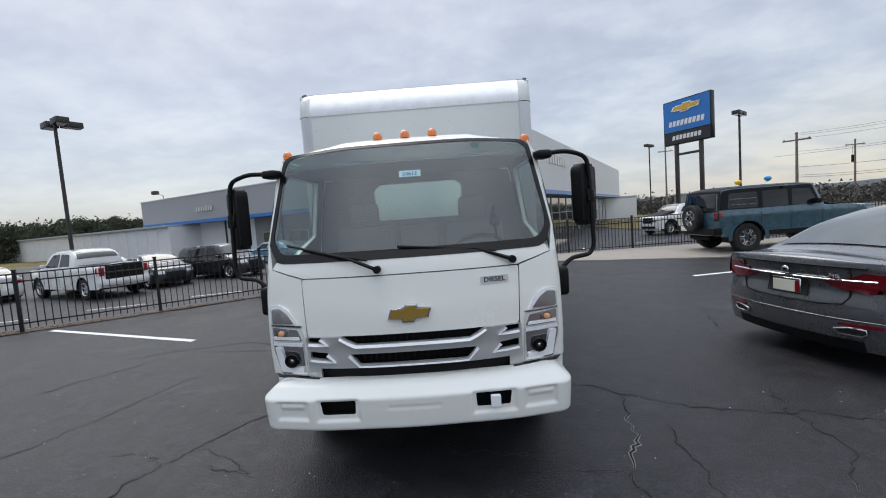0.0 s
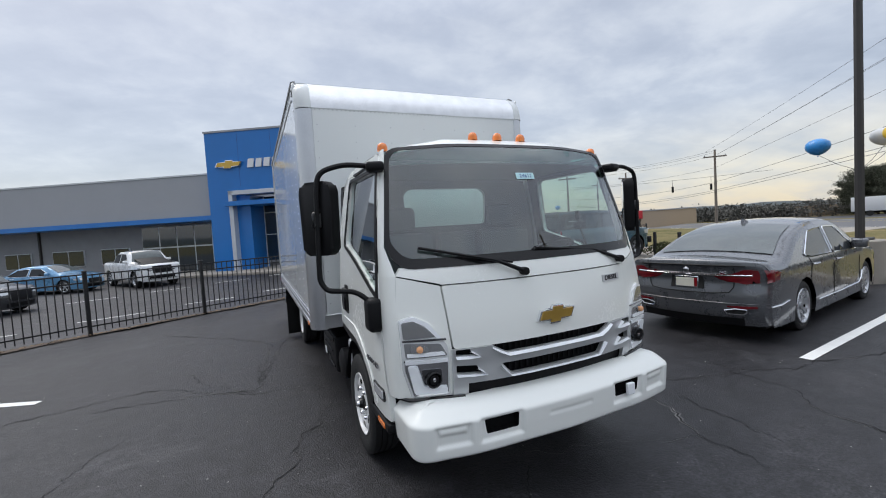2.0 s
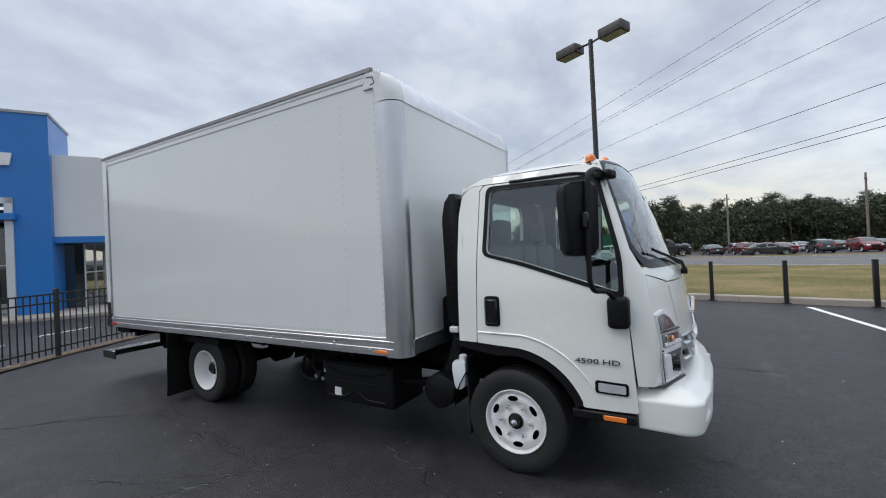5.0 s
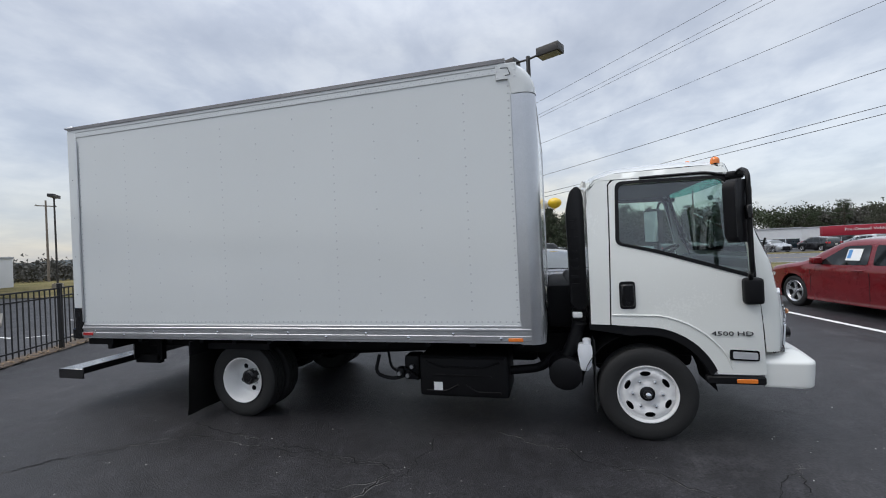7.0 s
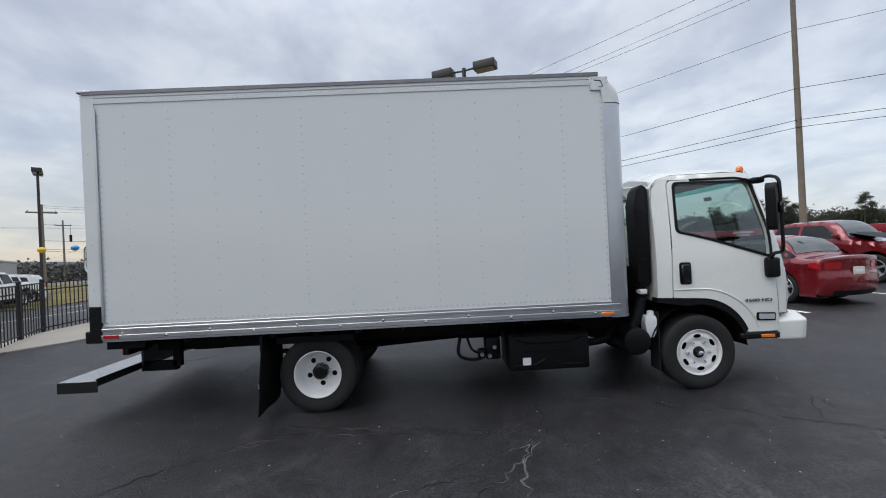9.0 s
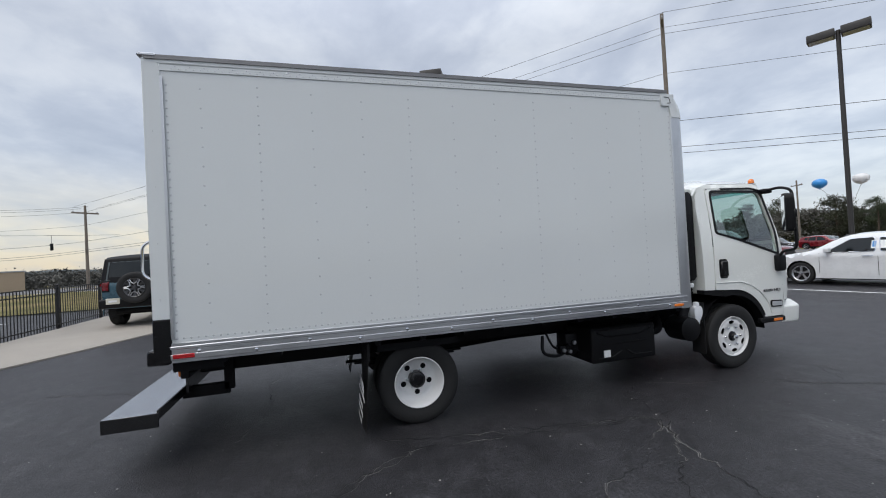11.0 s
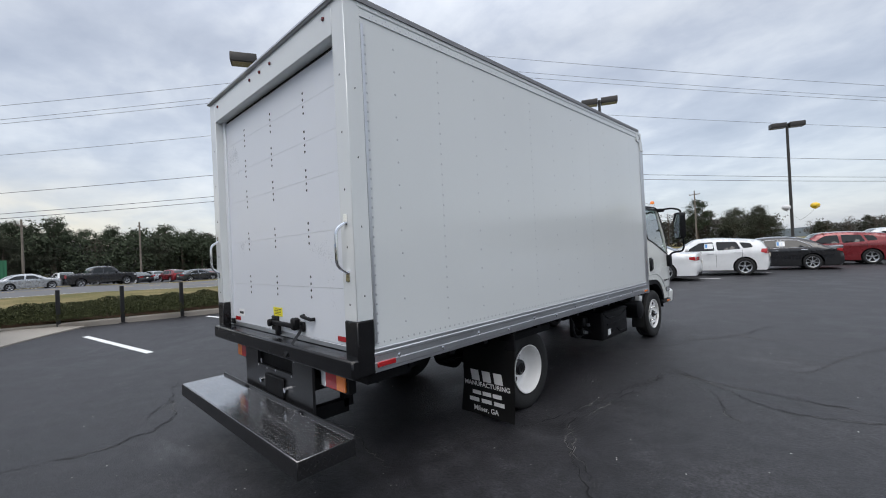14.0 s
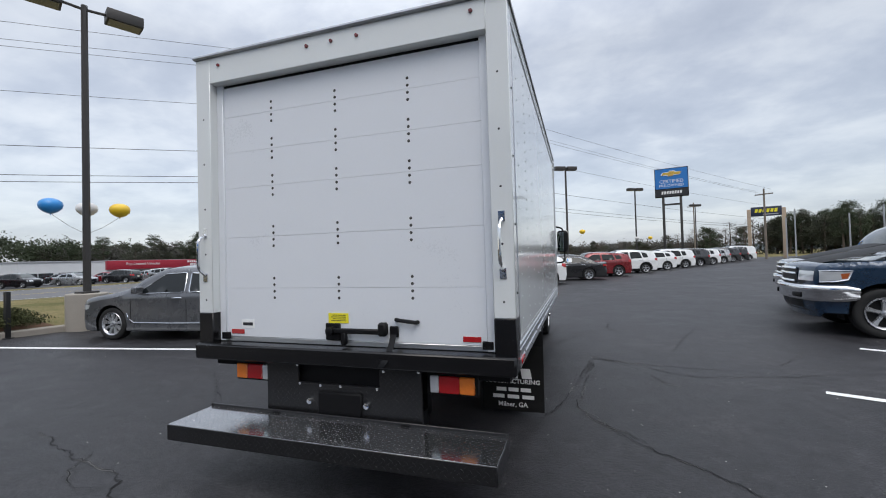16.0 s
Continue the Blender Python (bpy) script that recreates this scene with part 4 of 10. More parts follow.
        writing("door_number", "4500", 0.048, M_LENSDARK, turn @ pose(-0.085, 0, 0), d, 0.003, 1.6, 0.0)
        writing("door_lettering", "HD", 0.048, M_LENSDARK, turn @ pose(0.066, 0, 0), d, 0.003, 1.6, 0.0)
        side_panel("roof_side_rail", [(0.575, 2.118), (0.60, 2.165), (0.66, 2.188), (1.42, 2.182), (1.55, 2.135), (1.60, 2.07), (1.53, 2.128), (1.42, 2.132), (0.62, 2.122)], M_CABWHITE, "", 0.003, 0.012, 0.08, side=s)
        # rain gutter over the door
        bm = tube(bmesh.new(), bend([(s * 0.922, 1.20, 2.125), (s * 0.922, 0.72, 2.128), (s * 0.925, 0.57, 2.09)], 0.05), 0.013, 6)
        part("door_visor", bm, M_BLACKGLOSS, d, "black rain gutter")
        # mirror on its bracket
        flip = Matrix.Diagonal((s, 1, 1, 1))
        bm = tube(bmesh.new(), [flip @ p for p in bend([(0.95, 0.53, 2.09), (1.14, 0.555, 2.105), (1.285, 0.575, 2.06), (1.30, 0.58, 1.93), (1.315, 0.585, 1.42), (1.28, 0.57, 1.36), (1.12, 0.52, 1.345), (1.04, 0.485, 1.27)], 0.06)], 0.016, 8)
        arm = part("mirror_arm", bm, M_BLACK, truck, "black tubular mirror bracket")
        head = rounded([(-0.105, -0.22), (0.105, -0.22), (0.115, 0.17), (0.09, 0.22), (-0.09, 0.22), (-0.115, 0.17)], 0.04)
        bm = prism(bmesh.new(), head, "y", -0.045, 0.035, 0.022)
        hm = pose(s * 1.275, 0.645, 1.79, 0, 0, s * 46)
        hd = part("mirror_head", bm, M_BLACK, arm, "black mirror housing", 40, hm)
        bm = prism(bmesh.new(), rounded([(-0.09, -0.20), (0.09, -0.20), (0.09, 0.19), (-0.09, 0.19)], 0.02), "y", 0.036, 0.04)
        part("mirror_glass", bm, M_MIRROR, arm, "mirror glass", 30, hm)
        bm = box(bmesh.new(), -0.03, 0.03, -0.02, 0.02, -0.05, 0.05, 0.01)
        part("mirror_clamp", bm, M_BLACKGLOSS, arm, "", 40, pose(s * 1.305, 0.59, 1.78))
        bm = box(bmesh.new(), -0.05, 0.05, -0.065, 0.065, -0.10, 0.10, 0.028, None, 3)
        part("mirror_foot", bm, M_BLACK, arm, "", 40, pose(s * 1.03, 0.475, 1.20))
        bm = box(bmesh.new(), -0.05, 0.06, -0.06, 0.06, -0.028, 0.03, 0.02, None, 3)
        part("mirror_bracket", bm, M_BLACK, arm, "", 40, pose(s * 0.955, 0.53, 2.085, 0, 0, s * 15))
    # back wall with its window
    bm = bmesh.new()
    hole = rounded([(-0.40, 1.71), (0.40, 1.71), (0.42, 2.0), (0.36, 2.05), (-0.36, 2.05), (-0.42, 2.0)], 0.04)
    patch(bm, [(-0.99, 0.90), (0.99, 0.90), (0.99, 1.7), (0.88, 2.13), (0.5, 2.2), (-0.5, 2.2), (-0.88, 2.13), (-0.99, 1.7)], lambda u, v: (u, 1.615, v), [hole], 0.2, 0.03, (0, -1, 0))
    part("cab_back_wall", bm, M_CABWHITE, truck)
    bm = bmesh.new()
    patch(bm, [(-0.97, 0.92), (0.97, 0.92), (0.97, 1.7), (0.87, 2.11), (0.5, 2.17), (-0.5, 2.17), (-0.87, 2.11), (-0.97, 1.7)], lambda u, v: (u, 1.575, v), [hole], 0.2, 0.008, (0, -1, 0))
    part("cab_lining", bm, M_INTERIOR, truck, "grey cab lining")
    bm = patch(bmesh.new(), hole, lambda u, v: (u, 1.60, v), (), 0.3)
    part("rear_window", bm, M_REARGLASS, truck, "clear cab rear window").visible_shadow = False
    # inside
    bm = bmesh.new()
    box(bm, -0.93, 0.93, 0.36, 0.62, 1.12, 1.36, 0.05)
    box(bm, -0.93, 0.93, 0.32, 0.44, 1.30, 1.44, 0.04)
    dash = part("dashboard", bm, M_DASH, truck, "dark moulded dashboard")
    bm = bmesh.new()
    ring = [(0.19 * math.cos(a), 0.19 * math.sin(a), 0) for a in (2 * math.pi * k / 24 for k in range(25))]
    tube(bm, ring, 0.016, 6, cap=False)
    box(bm, -0.17, 0.17, -0.02, 0.02, -0.02, 0.0, 0.005)
    tube(bm, [(0, 0, -0.02), (0, 0.05, -0.3)], 0.03, 8)
    part("steering_wheel", bm, M_BLACK, dash, "black steering wheel", 40, pose(0.50, 0.74, 1.46, -28))
    for x, w in ((0.50, 0.27), (-0.50, 0.27), (0.0, 0.18)):
        bm = bmesh.new()
        box(bm, x - w, x + w, 0.95, 1.42, 1.02, 1.16, 0.04)
        box(bm, x - w, x + w, 1.36, 1.50, 1.1, 1.66, 0.05, pose(0, 0, 0))
        if w > 0.2:
            box(bm, x - 0.13, x + 0.13, 1.40, 1.50, 1.68, 1.88, 0.04)
        part("seat", bm, M_INTERIOR, truck, "grey vinyl cab seat")
    part("cab_floor", box(bmesh.new(), -0.97, 0.97, 0.32, 1.58, 0.90, 0.94), M_INTERIOR, truck)
    part("headliner", box(bmesh.new(), -0.88, 0.88, 0.58, 1.56, 2.125, 2.14), M_INTERIOR, truck)
    # sticker with stock number, camera arm on the glass
    st = front_panel("windscreen_sticker", [(-0.035, 1.985), (0.11, 1.985), (0.11, 2.03), (-0.035, 2.03)], M_LABELBLUE, "pale blue stock number label", 0.006)
    writing("sticker_number", "24612", 0.04, M_BLUEINK, pose(0.037, nose(0.04, 2.0) - 0.012, 2.006, 68), st, 0.0005, 1.0)
    bm = tube(bmesh.new(), bend([(0.62, 0.42, 1.44), (0.60, 0.46, 1.56), (0.585, 0.50, 1.70)], 0.05), 0.008, 6)
    box(bm, 0.56, 0.63, 0.46, 0.52, 1.62, 1.68, 0.01)
    box(bm, 0.575, 0.605, 0.48, 0.52, 1.69, 1.76, 0.01)
    part("gauge_stalk", bm, M_BLACK, dash, "thin black stalk on the dashboard")
    # wipers
    for x0, x1 in ((-0.19, -0.80), (0.66, -0.06)):
        bm = bmesh.new()
        a = (x0, nose(x0, 1.41) - 0.035, 1.405)
        m_ = (x0 + (x1 - x0) * 0.30, nose(x0, 1.50) - 0.05, 1.485)
        e_ = (x1, nose(x1, 1.555) - 0.03, 1.585 if x1 < -0.5 else 1.535)
        tube(bm, [a, m_, tuple((p + q) / 2 for p, q in zip(m_, e_))], [0.014, 0.01, 0.007], 6)
        tube(bm, [(m_[0] + 0.12 * (1 if x1 < x0 else -1), m_[1] + 0.012, m_[2] - 0.02), tuple((p + q) / 2 for p, q in zip(m_, e_)), e_], 0.009, 6)
        tube(bm, [(a[0], a[1] + 0.03, a[2]), (a[0], a[1] - 0.015, a[2])], 0.024, 10)
        part("wiper", bm, M_BLACK, truck, "black windscreen wiper")
    # roof marker lamps
    for x, y, z in ((-0.865, 0.63, 2.20), (0.865, 0.63, 2.20), (-0.20, 0.64, 2.292), (0.0, 0.64, 2.294), (0.20, 0.64, 2.292)):
        bm = bmesh.new()
        lathe(bm, [(0.0, 0.034), (0.025, 0.034), (0.043, 0.028), (0.054, 0.015), (0.057, 0.001)], 12, "z")
        part("roof_marker_lamp", bm, M_AMBER, truck, "amber roof marker lamp", 40, pose(x, y, z))
    # emblem and script plate
    emblem(truck, pose(-0.005, nose(0, 1.13) - 0.008, 1.13, 90 + 3), 0.27, 0.115, 0.022, "front_emblem")
    pl = front_panel("script_plate", rounded([(0.445, 1.268), (0.625, 1.268), (0.625, 1.313), (0.445, 1.313)], 0.008), M_SILVER, "silver script plate", 0.012, 0.01, 0.05)
    writing("plate_lettering", "DIESEL", 0.043, M_INK, pose(0.535, nose(0.54, 1.29) - 0.014, 1.290, 90, 0, 11), pl, 0.001, 1.12, 0.001)


def lip_strip(path, parent, mat, drop=0.013):
    """A bevelled edge along a slot: a narrow band that leans out and faces up."""
    bm = bmesh.new()
    rows = [[], [], []]
    for i, (x, z) in enumerate(path):
        p, q = path[max(0, i - 1)], path[min(len(path) - 1, i + 1)]
        dx, dz = q[0] - p[0], q[1] - p[1]
        n = math.hypot(dx, dz)
        nx, nz = dz / n, -dx / n
        if nz > 0:
            nx, nz = -nx, -nz
        for row, k, out in zip(rows, (0.0, 1.0, 1.25), (0.004, 0.034, 0.016)):
            u, v = x + nx * drop * k, z + nz * drop * k
            row.append(bm.verts.new((u, nose(u, v) - out, v)))
    for a, b in zip(rows, rows[1:]):
        for i in range(len(path) - 1):
            bm.faces.new((a[i], a[i + 1], b[i + 1], b[i]))
    return part("slot_edge", bm, mat, parent, "", 30)


def build_grille():
    back = front_panel("grille_backing", [(-0.70, 0.71), (0.70, 0.71), (0.70, 1.0), (-0.70, 1.0)], M_FRAME, "black recess behind the grille", -0.05)
    outl = [(-0.684, 1.003), (-0.45, 1.003), (-0.355, 0.950), (0.355, 0.950), (0.45, 1.003), (0.684, 1.003), (0.684, 0.735), (0.60, 0.735), (0.60, 0.800), (-0.60, 0.800), (-0.60, 0.735), (-0.684, 0.735)]
    low = [(-0.395, 0.888), (0.395, 0.888), (0.335, 0.822), (-0.335, 0.822)]
    holes = [low]
    for s in (-1, 1):
        holes.append([(s * 0.668, 1.000), (s * 0.582, 1.000), (s * 0.545, 0.958), (s * 0.668, 0.966)][::s])
        holes.append([(s * 0.664, 0.908), (s * 0.545, 0.898), (s * 0.502, 0.850), (s * 0.664, 0.862)][::s])
    bm = bmesh.new()
    patch(bm, outl, lambda u, v: (u, nose(u, v) - 0.016 + 0.006 * math.cos((v - 0.92) * 26), v), [rounded(h, 0.008) for h in holes], 0.035, 0.03, (0, 1, 0))
    bar = part("grille_bar", bm, M_SILVER, back, "silver painted grille bar", 35)
    # white material paints the sky's brightness onto the upturned slot lips
    lip_strip([(-0.45, 1.003), (-0.40, 0.972), (-0.355, 0.950), (-0.2, 0.950), (0.0, 0.950), (0.2, 0.950), (0.355, 0.950), (0.40, 0.972), (0.45, 1.003)], back, M_WHITELENS, 0.018)
    lip_strip([(-0.395, 0.888), (-0.335, 0.822), (-0.2, 0.822), (0.0, 0.822), (0.2, 0.822), (0.335, 0.822), (0.395, 0.888)], back, M_WHITELENS, 0.018)
    for s in (-1, 1):
        lip_strip([(s * 0.668, 0.966), (s * 0.60, 0.962), (s * 0.545, 0.958), (s * 0.578, 0.996)][::s], back, M_WHITELENS, 0.016)
        lip_strip([(s * 0.664, 0.862), (s * 0.58, 0.856), (s * 0.502, 0.850), (s * 0.54, 0.893)][::s], back, M_WHITELENS, 0.016)
    for z, h in ((0.975, 0.045), (0.855, 0.06)):
        for k in range(23):
            x = -0.44 + 0.04 * k
            part("grille_slat", box(bmesh.new(), x - 0.006, x + 0.006, nose(x, z) + 0.030, nose(x, z) + 0.040, z - h / 2, z + h / 2), M_FRAME, back)
    for s in (-1, 1):
        bm = bmesh.new()
        shell = rounded([(s * 0.698, 0.745), (s * 0.90, 0.735), (s * 0.945, 0.90), (s * 0.950, 1.185), (s * 0.875, 1.205), (s * 0.80, 1.165), (s * 0.705, 1.03)][::s], 0.015)
        patch(bm, shell, lambda u, v: (u, nose(u, v) - 0.010, v), (), 0.04, 0.02, (0, 1, 0))
        lamp = part("headlight", bm, M_SATIN, truck, "tall headlight unit in a silver shell", 40)
        for poly, mat, nm, lb in (
                ([(s * 0.712, 0.978), (s * 0.930, 0.972), (s * 0.934, 1.056), (s * 0.745, 1.046)], M_LAMPGREY, "turn_lamp", "clear turn lamp"),
                ([(s * 0.712, 0.755), (s * 0.893, 0.745), (s * 0.935, 0.90), (s * 0.935, 0.945), (s * 0.712, 0.948)], M_CHROME, "main_lamp", "clear main lamp lens over a bright reflector"),
                ([(s * 0.765, 1.085), (s * 0.935, 1.078), (s * 0.937, 1.172), (s * 0.875, 1.178), (s * 0.822, 1.145)], M_LAMPGREY, "lamp_top_panel", "smoked grey upper lamp cover")):
            front_panel(nm, rounded(poly[::s], 0.012), mat, lb, 0.016, 0.008, 0.05, parent=lamp)
        # dark joints between the three lamps
        for z in (0.954, 1.068):
            bm = tube(bmesh.new(), [(x, nose(x, z) - 0.014, z) for x in (s * 0.712, s * 0.80, s * 0.88, s * 0.94)], 0.006, 5)
            part("lamp_joint", bm, M_LENSDARK, lamp)
        # bright edge round the upper lamp cover
        front_panel("lamp_edge", rounded([(s * 0.945, 1.180), (s * 0.875, 1.203), (s * 0.80, 1.165), (s * 0.735, 1.075), (s * 0.760, 1.075), (s * 0.818, 1.148), (s * 0.878, 1.180), (s * 0.940, 1.165)][::s], 0.006), M_WHITELENS, "white edge of the headlight shell", 0.016, 0.010, 0.04, parent=lamp)
        front_panel("lamp_rail", rounded([(s * 0.712, 0.942), (s * 0.935, 0.938), (s * 0.935, 0.960), (s * 0.712, 0.964)][::s], 0.005), M_WHITELENS, "white rail over the main lamp", 0.022, 0.010, 0.04, parent=lamp)
        # L-shaped light bar
        bar2 = [(s * 0.925, 0.928), (s * 0.892, 0.762), (s * 0.72, 0.762), (s * 0.72, 0.800), (s * 0.842, 0.806), (s * 0.878, 0.928)]
        front_panel("light_bar", rounded(bar2[::s], 0.012), M_WHITELENS, "white light bar", 0.028, 0.012, 0.04, parent=lamp)
        x, z = s * 0.795, 0.848
        bm = lathe(bmesh.new(), [(0.0, 0.046), (-0.034, 0.047), (-0.038, 0.040), (-0.024, 0.033), (-0.032, 0.028)], 24, "y", (x, nose(x, z) - 0.010, z))
        part("projector", bm, M_BLACKGLOSS, lamp, "round projector lens")
        bm = lathe(bmesh.new(), [(0.0, 0.033), (-0.026, 0.031), (-0.036, 0.02), (-0.040, 0.001)], 16, "y", (x, nose(x, z) - 0.004, z))
        part("projector_eye", bm, M_CHROME, lamp)
        # bright inner ledges and the clear bulb dome
        front_panel("lamp_ledge", rounded([(s * 0.748, 0.814), (s * 0.838, 0.812), (s * 0.856, 0.905), (s * 0.748, 0.905)][::s], 0.02), M_LENSDARK, "dark recess round the projector", 0.021, 0.004, 0.04, parent=lamp)
        front_panel("turn_ledge", rounded([(s * 0.725, 0.985), (s * 0.925, 0.980), (s * 0.925, 1.0), (s * 0.735, 1.003)][::s], 0.005), M_WHITELENS, "", 0.026, 0.008, 0.04, parent=lamp)
        front_panel("turn_reflector", rounded([(s * 0.815, 1.003), (s * 0.905, 1.002), (s * 0.908, 1.050), (s * 0.815, 1.046)][::s], 0.015), M_REFLECT, "", 0.025, 0.006, 0.04, parent=lamp)
        x, z = s * 0.86, 1.022
        bm = lathe(bmesh.new(), [(0.0, 0.020), (-0.010, 0.018), (-0.014, 0.011), (-0.016, 0.001)], 14, "y", (x, nose(x, z) - 0.028, z))
        part("amber_bulb", bm, M_AMBERPALE, lamp, "pale amber bulb")
    # lower black opening
    front_panel("lower_grille", [(-0.60, 0.71), (0.60, 0.71), (0.60, 0.80), (-0.60, 0.80)], M_BLACK, "black lower grille", -0.02, 0, 0.1, parent=back)
    for s in (-1, 1):
        bm = tube(bmesh.new(), [(s * u, nose(s * u, 0.728) - 0.02, 0.728) for u in (0.62, 0.7, 0.78, 0.86, 0.92)] + [(s * 0.965, 0.33, 0.728)], 0.010, 6)
        part("lamp_lower_seal", bm, M_BLACKGLOSS, truck)


def build_bumper():
    plan = [Vector(p) for p in bend([(-0.975, 0.40, 0), (-0.98, 0.045, 0), (-0.60, -0.022, 0), (0.0, -0.048, 0), (0.60, -0.022, 0), (0.98, 0.045, 0), (0.975, 0.40, 0)], 0.12, 10)]
    run = [0.0]
    for a, b in zip(plan, plan[1:]):
        run.append(run[-1] + (b - a).length)
    half = run[-1] / 2

    def at(u):
        d = max(0.0, min(run[-1] - 1e-6, u + half))
        i = max(k for k in range(len(run) - 1) if run[k] <= d)
        a, b = plan[i], plan[i + 1]
        t = (d - run[i]) / (run[i + 1] - run[i])
        e = (b - a).normalized()
        return a + (b - a) * t, Vector((-e.y, e.x, 0))

    def dent(u, v, x0, x1, z0, z1, soft):
        k = min(u - x0, x1 - u, v - z0, z1 - v) / soft
        k = max(0.0, min(1.0, k))
        return k * k * (3 - 2 * k)

    def face(u, v, out=0.0):
        p, n = at(u)
        inset = lerp_at([(0.445, 0.04), (0.452, 0.020), (0.465, 0.012), (0.56, 0.004), (0.640, 0.0), (0.648, 0.003), (0.655, 0.010), (0.70, 0.062), (0.715, 0.085), (0.726, 0.120), (0.731, 0.17)], v)
        au = abs(u)
        inset += 0.016 * dent(au, v, 0.655, 0.875, 0.515, 0.645, 0.022) - 0.010 * dent(au, v, 0.685, 0.85, 0.585, 0.628, 0.012)
        inset += 0.016 * dent(au, v, 0.335, 0.62, 0.505, 0.655, 0.022)
        inset += 0.004 * dent(u, v, -0.17, 0.16, 0.573, 0.60, 0.008)
        q = p + n * (inset - out)
        return (q.x, q.y, v)
    holes = [rounded([(s * 0.37, 0.552), (s * 0.365, 0.636), (s * 0.585, 0.636), (s * 0.572, 0.552)], 0.012) for s in (-1, 1)]
    bm = bmesh.new()
    w = half - 0.005
    cols = [-w + 2 * w * k / 60 for k in range(61)]
    outl = [(u, 0.462 - 0.017 * (1 - (u / w) ** 4)) for u in cols] + [(u, 0.731) for u in cols[::-1]]
    patch(bm, outl, face, holes, 0.011)
    bump = part("front_bumper", bm, M_BUMPER, truck, "white painted steel front bumper", 50)
    for s in (-1, 1):
        bm = bmesh.new()
        rim = rounded([(s * 0.37, 0.552), (s * 0.365, 0.636), (s * 0.585, 0.636), (s * 0.572, 0.552)], 0.012)
        a = [bm.verts.new(face(u, v)) for u, v in rim]
        b = [bm.verts.new(face(u, v, -0.05)) for u, v in rim]
        for i in range(len(rim)):
            j = (i + 1) % len(rim)
            bm.faces.new((a[i], a[j], b[j], b[i]))
        bm.faces.new(b)
        part("bumper_pocket", bm, M_FRAME, bump, "dark pocket in the bumper")
    bm = box(bmesh.new(), 0.45, 0.51, -0.045, -0.02, 0.552, 0.625, 0.004)
    part("tow_tab", bm, M_WHITELENS, bump, "small pale plate")


def tyre_mesh(r, w, rim, n=48):
    bm = bmesh.new()
    h = w / 2
    lathe(bm, [(-h * 0.80, rim), (-h * 0.98, rim + (r - rim) * 0.35), (-h, r - 0.05), (-h * 0.92, r - 0.018), (-h * 0.78, r - 0.002), (-h * 0.42, r), (-h * 0.40, r - 0.012), (-h * 0.34, r - 0.012), (-h * 0.32, r), (-h * 0.05, r), (-h * 0.03, r - 0.012), (h * 0.03, r - 0.012), (h * 0.05, r),
               (h * 0.32, r), (h * 0.34, r - 0.012), (h * 0.40, r - 0.012), (h * 0.42, r), (h * 0.78, r - 0.002), (h * 0.92, r - 0.018), (h, r - 0.05), (h * 0.98, rim + (r - rim) * 0.35), (h * 0.80, rim)], n, "x", closed=True)
    return bm


def disc_with_holes(outer, holes, z_of, step=0.03):
    bm = bmesh.new()
    patch(bm, outer, lambda u, v: (z_of(math.hypot(u, v)), u, v), holes, step)
    return bm


def circle(r, n=32, cx=0.0, cy=0.0, sx=1.0, sy=1.0, turn=0.0):
    out = []
    for k in range(n):
        a = 2 * math.pi * k / n
        u, v = r * sx * math.cos(a), r * sy * math.sin(a)
        out.append((cx + u * math.cos(turn) - v * math.sin(turn), cy + u * math.sin(turn) + v * math.cos(turn)))
    return out


